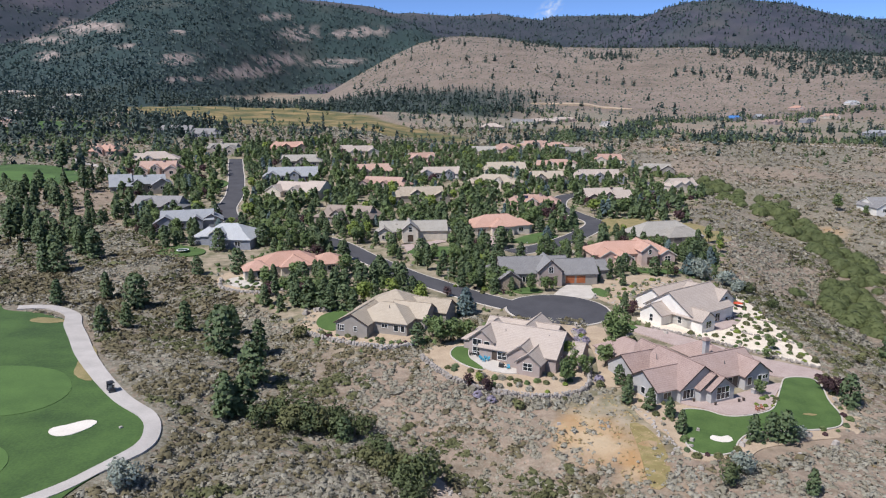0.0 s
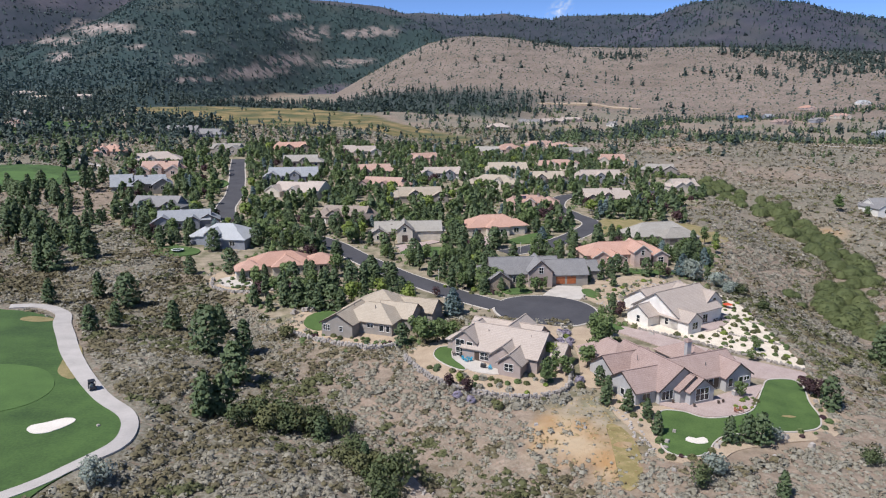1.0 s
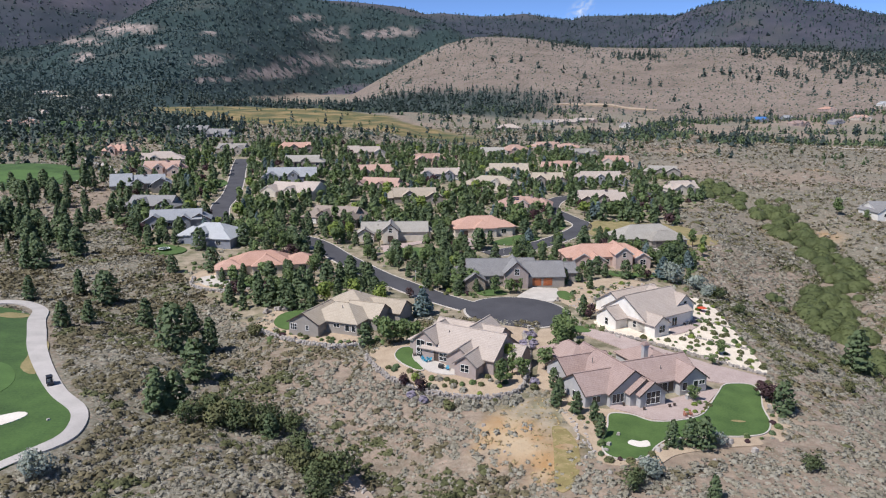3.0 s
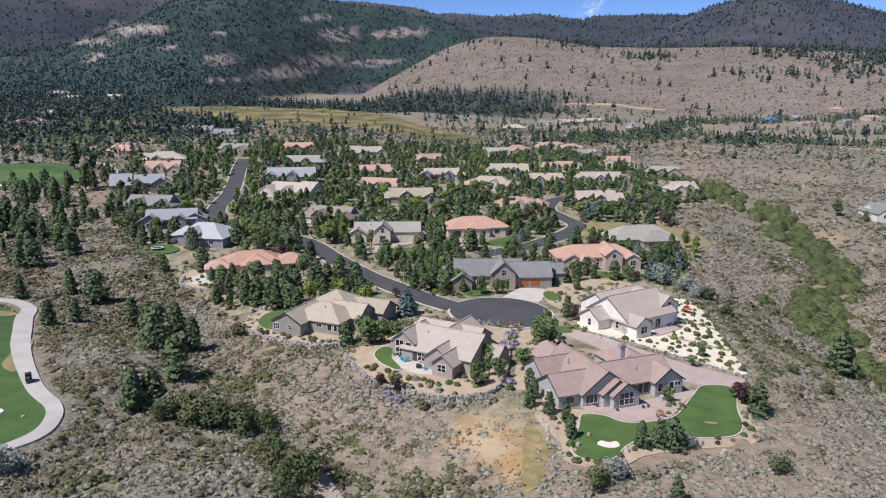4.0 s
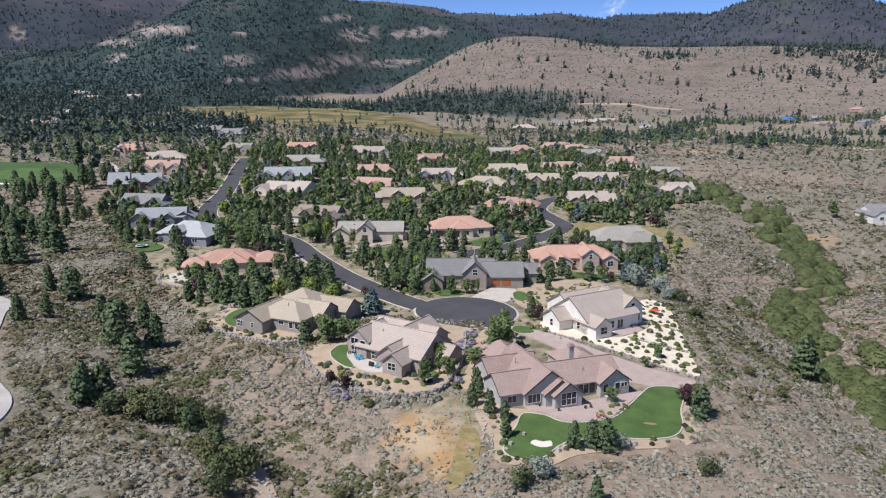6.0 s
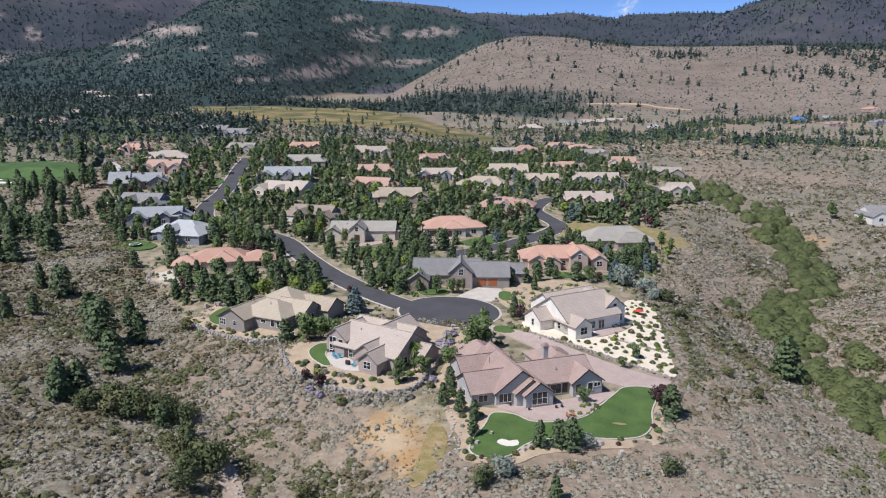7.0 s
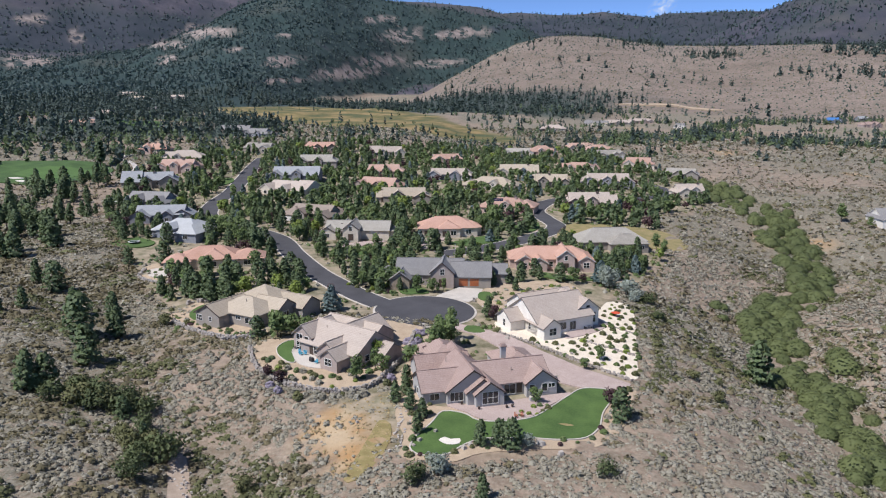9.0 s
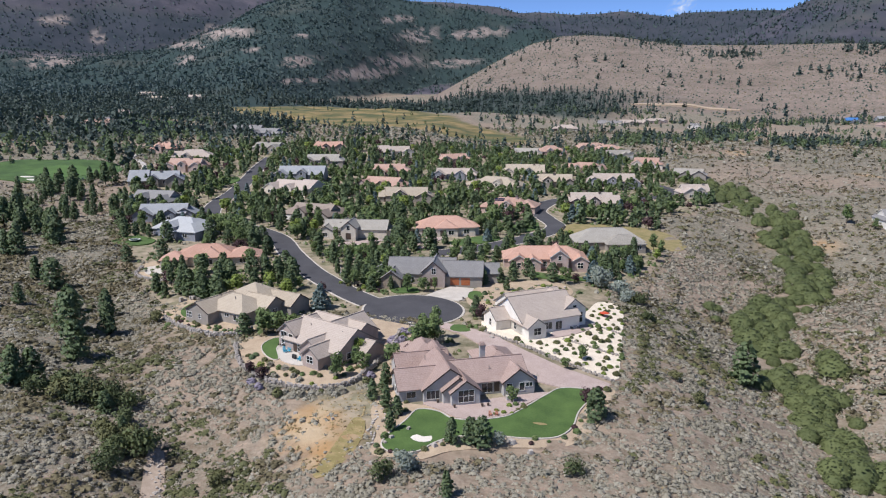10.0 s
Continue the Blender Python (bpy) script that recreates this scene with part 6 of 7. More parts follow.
shrubs([(0, 162), (5, 154.5), (12, 150.5), (22, 147.5), (30, 149.5), (33.5, 158), (34.5, 172), (30, 170), (24, 158), (20, 153), (12, 157), (6, 159), (2, 167)], 38, ("olive", "green", "dark", "lime", "grey", "olive"), (0.9, 1.8), 1.5, "shrubs along the curved wall", False, [TAN_LAWN])
shrubs([(3, 153), (12, 147.6), (22, 144.6), (32, 146.5), (36, 156), (35, 150), (30, 143.6), (20, 142), (8, 146)], 20, ("grey", "grey", "lavender", "olive", "grey"), (1.2, 2.2), 1.7, "shrubs below the curved wall", False)
shrubs([(35, 172), (37, 178), (37.4, 186), (34.6, 187), (34, 178)], 9, ("lavender", "lime", "lavender"), (1.4, 2.4), 1.5, "lavender beside the driveway", False)
shrubs([(-36, 183), (-28, 178), (-16, 174), (-8, 174), (-7, 179), (-16, 178.5), (-30, 183.6), (-35, 188)], 22, ("olive", "green", "dark", "plum"), (0.8, 1.6), 1.6, "shrubs before the taupe house", True)
shrubs([(42, 146), (41.5, 138), (45, 129), (45, 121), (54, 120), (60, 125), (70, 128), (81, 131.5), (87, 141), (90, 152), (91, 161), (87, 160), (86, 150), (82, 136), (70, 129.6), (58, 127.6), (53, 121.6), (47, 122), (48, 134), (50, 140)], 46, ("olive", "green", "grey", "olive", "plum", "dark"), (0.7, 1.7), 1.6, "shrubs round the lawn", False, [RED_LAWN])
shrubs([(66, 140.4), (70, 142), (73.5, 147), (72, 148), (66, 142.4)], 9, ("green", "olive", "lime"), (0.8, 1.5), 1.2, "shrubs beside the patio", False)
shrubs([(51, 215), (58, 208), (66, 211), (75, 222), (81, 236), (75, 244), (64, 242), (53, 235), (50, 224)], 26, ("olive", "green", "dark", "lime"), (0.7, 1.8), 1.9, "shrubs beside the turning circle", True)
shrubs([(4, 224), (12, 219), (20, 219), (26, 222), (20, 231), (8, 238), (0, 236)], 22, ("olive", "green", "lime", "plum", "dark"), (0.9, 2.0), 1.7, "shrubs along the street", True)
shrubs([(-74, 232), (-68, 221), (-58, 218), (-48, 219), (-46, 224), (-58, 226), (-66, 230)], 14, ("olive", "green", "dark"), (0.9, 1.8), 1.8, "shrubs below the terracotta-roofed house", False, [ORANGE_LAWN])
shrubs([(62, 250), (92, 252), (92, 258), (62, 257)], 12, ("olive", "green", "dark", "plum"), (0.8, 1.6), 1.7, "shrubs before the pinkish house", True)

for top in PROTOS:
    for o in (*top.children_recursive, top):
        bpy.data.objects.remove(o)

# ---- walls of stone, boulders ----
stones = random.Random(17)


def stone_shape(x, y, z, s, r, flat=0.75):
    """One rough stone: a box with its corners knocked about."""
    v, f = box(-0.5, 0.5, -0.5, 0.5, -0.5, 0.5)
    a, c = r.uniform(0, 6.28), []
    ca, sa = math.cos(a), math.sin(a)
    sx, sy, sz = s * r.uniform(0.8, 1.3), s * r.uniform(0.7, 1.1), s * flat * r.uniform(0.8, 1.15)
    for p in v:
        q = [p[i] * r.uniform(0.72, 1.12) for i in range(3)]
        q = (q[0] * sx * (0.8 if p[2] > 0 else 1.0), q[1] * sy * (0.8 if p[2] > 0 else 1.0), q[2] * sz)
        c.append((x + ca * q[0] - sa * q[1], y + sa * q[0] + ca * q[1], z + q[2]))
    return c, f


def stone_wall(points, high, label, size=0.55, spread=0.35):
    """A dry wall of rough stones heaped along a line."""
    line = curve_through(points, size * 0.8)
    v, f = [], []
    for x, y in line:
        z0 = height(x, y)
        for k in range(max(1, round(high / (size * 0.6)))):
            pv, pf = stone_shape(x + stones.uniform(-spread, spread), y + stones.uniform(-spread, spread), z0 + 0.15 + size * 0.6 * k, size * stones.uniform(0.75, 1.25), stones)
            n = len(v)
            v += pv
            f += [tuple(i + n for i in q) for q in pf]
    return tagged(new("stone_wall", mesh_of("stone_wall", v, f, ROCK)), label, "wall", kind="stuff")


stone_wall([(-5.4, 166.5), (-0.8, 158.6), (4, 153.2), (11, 149), (22, 145.8), (30.6, 148), (33.8, 156.5), (35.4, 171), (34.9, 184)], 1.3, "curved dry wall of grey stones below a garden")
stone_wall([(-37.5, 185), (-31.5, 180.4), (-21.6, 175), (-15, 172.6), (-9, 173), (-5.5, 177)], 1.3, "dry wall of pale stones below the taupe house", 0.6)
stone_wall([(58, 190), (69, 182.6), (80, 173.8), (92, 165.8)], 0.7, "low line of pale stones beside the driveway", 0.6)
stone_wall([(80, 190), (87, 186), (94, 183)], 0.5, "low terrace wall of pale stones on white gravel", 0.5)
stone_wall([(86, 207), (91, 203), (96.5, 200)], 0.5, "low terrace wall of pale stones on white gravel", 0.5)
stone_wall([(-74, 231), (-72, 224), (-66, 219.6), (-58, 217.4), (-50, 218.6)], 1.0, "curved garden wall of pale stones", 0.6)
stone_wall([(-40, 199), (-35, 201.6), (-30, 202)], 1.4, "heap of pale boulders between two gardens", 1.2, 1.2)
stone_wall([(41.5, 139), (43, 133.5), (42.6, 128), (43.6, 123)], 0.4, "dry stream of rounded stones beside the bed", 0.6, 1.2)
stone_wall([(56, 216), (62, 222), (70, 230), (76, 238)], 0.5, "loose rockery of tan stones", 0.8, 3.5)
stone_wall([(51, 213), (55, 208.6), (60, 206)], 0.4, "loose rockery of pale stones by the turning circle", 0.7, 1.2)
stone_wall([(-2, 122), (2, 116), (7, 107), (14, 97)], 0.4, "loose stones in the washed gully", 0.5, 2.0)
stone_wall([(-108, 258), (-102, 256), (-96, 258)], 0.6, "garden wall of tan stones above the brush", 0.7, 0.4)
BOULDER = [mesh_of("boulder", *stone_shape(0, 0, 0, 1, random.Random(40 + i)), ROCK) for i in range(4)]
for x, y, s in [(47.5, 126.6, 1.3), (46.6, 124.6, 0.9), (56.5, 125, 1.4), (57.6, 126.3, 1.1), (71, 129.6, 1.6), (85.6, 146.5, 1.3), (50, 130.6, 1), (75, 126.4, 1.5), (66, 122, 1), (23.5, 136, 0.8), (27.5, 126, 0.7), (33, 133, 0.8), (46, 117, 0.9), (-59, 121, 0.8), (88.8, 155, 1.2), (90, 160.4, 1.1), (60.4, 186, 1.2), (8, 146.4, 1), (77.8, 178.6, 1.1), (85, 173, 1.0)]:
    ob = tagged(new("boulder", stones.choice(BOULDER)), "rough pale granite boulder among low shrubs", "boulder", "boulders in the gardens")
    ob.matrix_basis = pose(x, y, height(x, y) + 0.2 * s + 0.1, 0, 0, stones.uniform(0, 360)) @ Matrix.Scale(s, 4)

# ---- small things ----
BLUE = surface("turquoise painted wood", (0.02, 0.26, 0.42), (0.05, 0.42, 0.58), 0.4, 0.03, 0.5, 0.1)
BLACK = surface("black metal", (0.012, 0.012, 0.013), (0.03, 0.03, 0.032), 0.4, 0.03, 0.45, 0.1)
WHITE = surface("white plastic", (0.68, 0.67, 0.64), (0.82, 0.81, 0.78), 0.5, 0.03, 0.4, 0.0)
RED = surface("red fabric", (0.42, 0.05, 0.02), (0.62, 0.10, 0.04), 0.3, 0.03, 0.8, 0.1)
RUBBER = surface("black rubber", (0.015, 0.015, 0.015), (0.03, 0.03, 0.03), 0.3, 0.02, 0.8, 0.2)
NAVY = surface("dark blue bodywork", (0.012, 0.014, 0.022), (0.03, 0.034, 0.05), 0.5, 0.03, 0.3, 0.0)
TERRA = surface("terracotta pot", (0.33, 0.12, 0.07), (0.50, 0.22, 0.14), 0.3, 0.03, 0.8, 0.2)


def disc(r0, r1, z0, z1, sides=12, cx=0.0, cy=0.0):
    a = np.linspace(0, 2 * math.pi, sides, endpoint=False)
    v = [(cx + r0 * math.cos(t), cy + r0 * math.sin(t), z0) for t in a] + [(cx + r1 * math.cos(t), cy + r1 * math.sin(t), z1) for t in a]
    return v, [(i, (i + 1) % sides, sides + (i + 1) % sides, sides + i) for i in range(sides)] + [tuple(range(sides))[::-1], tuple(range(sides, 2 * sides))]


def thing(name, x, y, rot, label, category, group="", up=0.4):
    top = tagged(new(name), label, category, group)
    top.matrix_basis = pose(x, y, height(x, y) + up, 0, 0, rot)
    return top


def add(top, name, shape, mat, label=""):
    return part(name, mesh_of(name, *shape, mat), top, label)


def golf_cart(x, y, rot):
    c = thing("golf_cart", x, y, rot, "dark golf cart with a dark roof on the path", "golf cart", up=0.36)
    add(c, "body", joined(box(-0.6, 0.6, -1.15, 1.0, 0.3, 0.5), box(-0.58, 0.58, 0.55, 1.15, 0.45, 0.95), box(-0.58, 0.58, -1.2, -0.5, 0.45, 0.75)), NAVY)
    add(c, "seat", joined(box(-0.5, 0.5, -0.45, 0.1, 0.75, 0.9), box(-0.5, 0.5, -0.55, -0.42, 0.8, 1.3)), surface("pale seat vinyl", (0.45, 0.42, 0.36), (0.6, 0.57, 0.5), 0.3, 0.03, 0.6, 0.1))
    add(c, "roof", box(-0.62, 0.62, -0.95, 0.75, 1.82, 1.9), BLACK)
    add(c, "windscreen", box(-0.52, 0.52, 0.72, 0.75, 1.0, 1.8), GLASS)
    for px, py in ((-0.55, 0.7), (0.55, 0.7), (-0.55, -0.85), (0.55, -0.85)):
        add(c, "post", box(px - 0.025, px + 0.025, py - 0.025, py + 0.025, 0.9, 1.82), BLACK)
    add(c, "golf_bag", disc(0.16, 0.2, 0.7, 1.45, 8, 0.25, -0.95), RUBBER)
    add(c, "steering_wheel", joined(box(-0.45, -0.05, 0.42, 0.48, 1.05, 1.1)), BLACK)
    for px, py in ((-0.58, 0.75), (0.58, 0.75), (-0.58, -0.8), (0.58, -0.8)):
        v, f = disc(0.24, 0.24, -0.09, 0.09, 14)
        tyre = add(c, "wheel", ([(px + q[2], py + q[0], 0.24 + q[1]) for q in v], f), RUBBER)
        v, f = disc(0.13, 0.13, -0.1, 0.1, 10)
        part("rim", mesh_of("rim", [(px + q[2], py + q[0], 0.24 + q[1]) for q in v], f, WHITE), tyre)
    return c


golf_cart(-67.6, 136.2, 38)


def patio_table(x, y, rot, label, mat, r=0.65, up=0.42):
    t = thing("patio_table", x, y, rot, label, "table", up=up)
    add(t, "tabletop", disc(r, r, 0.7, 0.75, 18), mat)
    for a in (0.8, 2.37, 3.94, 5.5):
        add(t, "leg", box(r * 0.6 * math.cos(a) - 0.03, r * 0.6 * math.cos(a) + 0.03, r * 0.6 * math.sin(a) - 0.03, r * 0.6 * math.sin(a) + 0.03, 0, 0.7), BLACK)
    return t


def patio_chair(x, y, rot, label, mat, group, up=0.42, wide=0.62):
    c = thing("patio_chair", x, y, rot, label, "chair", group, up)
    h = wide / 2
    for i in range(4):
        add(c, "seat_slat", box(-h, h, -0.3 + 0.15 * i, -0.18 + 0.15 * i, 0.36 - 0.03 * i, 0.40 - 0.03 * i), mat)
    for i in range(4):
        u = -h + 0.03 + i * wide / 4
        add(c, "back_slat", ([(u, 0.28, 0.3), (u + wide / 4 - 0.04, 0.28, 0.3), (u + wide / 4 - 0.04, 0.32, 0.3), (u, 0.32, 0.3), (u, 0.50, 0.98), (u + wide / 4 - 0.04, 0.50, 0.98), (u + wide / 4 - 0.04, 0.54, 0.98), (u, 0.54, 0.98)], box(0, 1, 0, 1, 0, 1)[1]), mat)
    for s in (-1, 1):
        add(c, "armrest", box(s * h - 0.06, s * h + 0.06, -0.35, 0.42, 0.56, 0.6), mat)
        for py in (-0.3, 0.3):
            add(c, "leg", box(s * h - 0.04, s * h + 0.04, py - 0.04, py + 0.04, 0, 0.57), mat)
    return c


# the curved patio
table = patio_table(7.9, 167.6, 0, "round white-topped patio table on a pale patio", WHITE, 0.75)
for a in (20, 110, 200, 290):
    patio_chair(7.9 + 1.25 * math.cos(radians(a)), 167.6 + 1.25 * math.sin(radians(a)), a - 90, "black metal patio chair round a white table", BLACK, "chairs round the white table", wide=0.5)
for x, y, rot in ((9.0, 164.6, 30), (10.1, 165.1, -10), (10.6, 163.9, -60), (9.7, 163.5, 150)):
    patio_chair(x, y, rot, "turquoise slatted garden chair on the patio", BLUE, "turquoise garden chairs")
patio_chair(15.2, 159.3, 0, "turquoise slatted garden chair beside the wall", BLUE, "turquoise garden chairs")
grill = thing("barbecue", 13.6, 160.2, -27, "black barbecue grill on wheels beside the house", "barbecue")
add(grill, "cabinet", box(-0.6, 0.6, -0.28, 0.28, 0.1, 0.85), BLACK)
v, f = disc(0.3, 0.3, -0.55, 0.55, 12)
add(grill, "lid", ([(q[2], q[0], 0.9 + q[1]) for q in v], f), BLACK)
add(grill, "side_shelf", box(0.6, 0.95, -0.25, 0.25, 0.8, 0.85), BLACK)
for x, y in ((11.4, 165.8), (11.9, 164.9)):
    pot = thing("plant_pot", x, y, 0, "terracotta pot with red flowers", "pot")
    add(pot, "pot", disc(0.18, 0.28, 0, 0.5, 12), TERRA)
    add(pot, "flowers", disc(0.36, 0.2, 0.5, 0.85, 9), RED)
# the paved patio
for x, y, rot in ((65.6, 139.6, 20), (66.9, 140.2, 15)):
    patio_chair(x, y, rot, "small dark red chair at the edge of the paving", TERRA, "dark red chairs", 0.4, 0.5)
island = thing("barbecue_island", 69.2, 148.6, 24, "grey stucco barbecue island on the patio", "barbecue")
add(island, "base", box(-1.1, 1.1, -0.45, 0.45, 0, 0.9), WALL["grey"])
add(island, "counter", box(-1.2, 1.2, -0.52, 0.52, 0.9, 0.98), CONCRETE)
add(island, "grill", box(-0.5, 0.5, -0.3, 0.3, 0.98, 1.25), BLACK)
for x, y in ((57.6, 141.8), (63.4, 143.7), (64.6, 144.3), (53.6, 143.4)):
    pot = thing("plant_pot", x, y, 0, "dark glazed pot beside the house wall", "pot")
    add(pot, "pot", disc(0.22, 0.3, 0, 0.6, 12), TRIM["dark"])
    add(pot, "soil", disc(0.26, 0.26, 0.58, 0.62, 12), BARK)
# beside the white house
patio_table(82.6, 199.6, 0, "round dark patio table beside the white house", BLACK, 0.7)
for a in (0, 120, 240):
    patio_chair(82.6 + 1.3 * math.cos(radians(a)), 199.6 + 1.3 * math.sin(radians(a)), a - 90, "dark patio chair beside the white house", BLACK, "dark patio chairs", wide=0.5)
flag = thing("red_umbrella", 91.6, 214.4, 0, "low red garden umbrella on white gravel", "umbrella", up=0.25)
add(flag, "pole", disc(0.03, 0.03, 0, 1.5, 6), BLACK)
add(flag, "canopy", disc(1.5, 0.1, 1.1, 1.6, 10), RED)
# kerbside
for x, y in ((36.6, 189.2), (-6.6, 252), (47.6, 217.2)):
    box_ = thing("mailbox_pillar", x, y, 10, "pale stone mailbox pillar beside the driveway", "mailbox", up=0.1)
    add(box_, "pillar", box(-0.32, 0.32, -0.32, 0.32, 0, 1.3), CONCRETE)
    add(box_, "cap", box(-0.4, 0.4, -0.4, 0.4, 1.3, 1.42), CONCRETE)
    add(box_, "letterbox", box(-0.16, 0.16, -0.36, -0.31, 0.85, 1.1), BLACK)
for x, y in ((-6.4, 259.5), (-35, 285), (33, 277), (-97, 336), (78, 352), (1.5, 233)):
    post = thing("street_lamp", x, y, 0, "slender pale street lamp beside the kerb", "street lamp", "street lamps", 0.1)
    add(post, "base", disc(0.14, 0.12, 0, 0.4, 8), CONCRETE)
    add(post, "pole", disc(0.07, 0.05, 0.4, 3.6, 8), TRIM["pale"])
    add(post, "lantern", disc(0.13, 0.2, 3.6, 4.0, 8), WHITE)
    add(post, "cap", disc(0.24, 0.05, 4.0, 4.2, 8), BLACK)
ring = thing("trampoline", -98, 263, 0, "round trampoline with a pale rim on a lawn", "trampoline", up=0.5)
add(ring, "mat", disc(1.9, 1.9, 0.62, 0.66, 20), surface("dark trampoline mat", (0.03, 0.05, 0.04), (0.06, 0.09, 0.07), 0.5, 0.05, 0.8, 0.1))
a = np.linspace(0, 2 * math.pi, 24, endpoint=False)
v = [(r * math.cos(t), r * math.sin(t), z) for r, z in ((1.9, 0.6), (1.9, 0.7), (2.3, 0.7), (2.3, 0.6)) for t in a]
add(ring, "rim", (v, [(k * 24 + i, k * 24 + (i + 1) % 24, ((k + 1) % 4) * 24 + (i + 1) % 24, ((k + 1) % 4) * 24 + i) for k in range(4) for i in range(24)]), WHITE)
for t in a[::4]:
    add(ring, "leg", disc(0.04, 0.04, 0, 0.62, 6, 2.1 * math.cos(t), 2.1 * math.sin(t)), BLACK)
sofa = thing("outdoor_sofa", -119, 302, 10, "outdoor sofa with golden cushions on a patio", "sofa", up=0.5)
add(sofa, "frame", box(-1.6, 1.6, -0.5, 0.5, 0, 0.4), TRIM["dark"])
for i in range(3):
    add(sofa, "cushion", box(-1.5 + i, -0.56 + i, -0.45, 0.3, 0.4, 0.62), surface("golden cushion", (0.5, 0.28, 0.08), (0.68, 0.42, 0.15), 0.3, 0.03, 0.9, 0.1))
    add(sofa, "back_cushion", box(-1.5 + i, -0.56 + i, 0.28, 0.5, 0.5, 1.0), WHITE)
canopy = thing("shade_canopy", -150, 336, 8, "white shade canopy on posts behind a house", "canopy", up=0.3)
add(canopy, "top", joined(box(-3, 3, -2, 2, 2.6, 2.75)), WHITE)
for px in (-2.8, 2.8):
    for py in (-1.8, 1.8):
        add(canopy, "post", box(px - 0.08, px + 0.08, py - 0.08, py + 0.08, -0.3, 2.6), WHITE)

# ---- wild plants, too many to count ----
wild = np.random.default_rng(21)
BEDS = [FAIR, RED_LAWN, [(56, 200), (60, 188), (70, 178), (92, 163), (94.5, 172), (97.6, 222), (92, 240), (76, 246)], [(44, 150), (40, 138), (45, 120), (56, 119), (82, 130), (92, 160), (76, 164)], [(-5, 168), (4, 153), (22, 145.5), (32, 148), (44, 190), (10, 190)], [(-40, 186), (-16, 172), (-5, 174), (0, 190), (-30, 200)]]


def wild_ground(x, y):
    ok = ~(inside(HOODS, x, y) & (y > 197))
    for b in BEDS + KEEP_OPEN + [[(44, 140), (75, 152), (66, 182), (34, 170)], [(40, 180), (70, 168), (60, 196), (40, 198)]]:
        ok &= ~inside(b, x, y)
    ok &= along([(a, b, c) for a, b, c in CART_LINE], x, y)[0] > 3.6
    ok &= along([(-3, 124, 0), (4, 112, 0), (16, 95, 0)], x, y)[0] > 2.2
    ok &= along(WASH, x, y)[0] > 5.5
    return ok


def bushes(name, label, x, y, radius, tuft, mat, category="shrubs", squash=0.75, leaf=0.3, sides=5, lift=0.0):
    """Many bushes in one mesh, each a lumpy dome with a few ragged clumps standing out of it."""
    n = len(x)
    z = ground(x, y) + lift
    a0 = wild.uniform(0, 6.28, n)
    high = radius * squash * wild.uniform(0.75, 1.25, n)
    rings = []
    for rel, up in ((0.9, -0.12), (0.66, 0.5)):
        a = a0[:, None] + np.arange(sides)[None] * 6.283 / sides + wild.uniform(-0.3, 0.3, (n, sides))
        rr = radius[:, None] * rel * wild.uniform(0.5, 1.45, (n, sides))
        rings.append(np.stack([x[:, None] + np.cos(a) * rr, y[:, None] + np.sin(a) * rr, z[:, None] + high[:, None] * up * wild.uniform(0.45, 1.5, (n, sides))], 2))
    tip = np.stack([x + wild.normal(size=n) * radius * 0.15, y + wild.normal(size=n) * radius * 0.15, z + high * 0.85], 1)[:, None]
    v = np.concatenate([rings[0], rings[1], tip], 1)
    k = 2 * sides + 1
    one = []
    for j in range(sides):
        q = (j + 1) % sides
        one += [(j, q, sides + q), (j, sides + q, sides + j), (sides + j, sides + q, 2 * sides)]
    index = (np.array(one)[None] + (np.arange(n) * k)[:, None, None]).reshape(-1, 3)
    shade = wild.uniform(0, 1, n)
    tone = np.repeat(shade * 0.7, k) + wild.uniform(0, 0.3, n * k)
    v = v.reshape(-1, 3)
    if tuft:  # twigs: narrow blades that point outwards
        d = wild.normal(size=(n, tuft, 3))
        d /= np.linalg.norm(d, axis=2)[..., None]
        d[..., 2] = np.abs(d[..., 2]) * 0.85 + 0.12
        flat = d * [1, 1, squash * 1.1]
        side = np.cross(d, wild.normal(size=(n, tuft, 3)))
        side /= np.linalg.norm(side, axis=2)[..., None]
        mid = np.stack([x, y, z], 1)[:, None]
        rr = radius[:, None, None]
        foot = mid + flat * rr * 0.62
        tip = mid + flat * rr * wild.uniform(1.0, 1.4, (n, tuft, 1)) + wild.normal(size=(n, tuft, 3)) * rr * 0.12
        t = np.stack([foot - side * rr * leaf, foot + side * rr * leaf, tip], 2).reshape(-1, 3)
        m = len(t) // 3
        t_tone = np.repeat(np.repeat(shade, tuft) * 0.6 + wild.uniform(0, 0.4, m), 3)
        index = np.concatenate([index, np.arange(len(t)).reshape(-1, 3) + len(v)])
        v, tone = np.concatenate([v, t]), np.concatenate([tone, t_tone])
    return tagged(new(name, big_mesh(name, v, 3, mat, tone, smooth_shade=True, index=index)), label, category, kind="stuff")


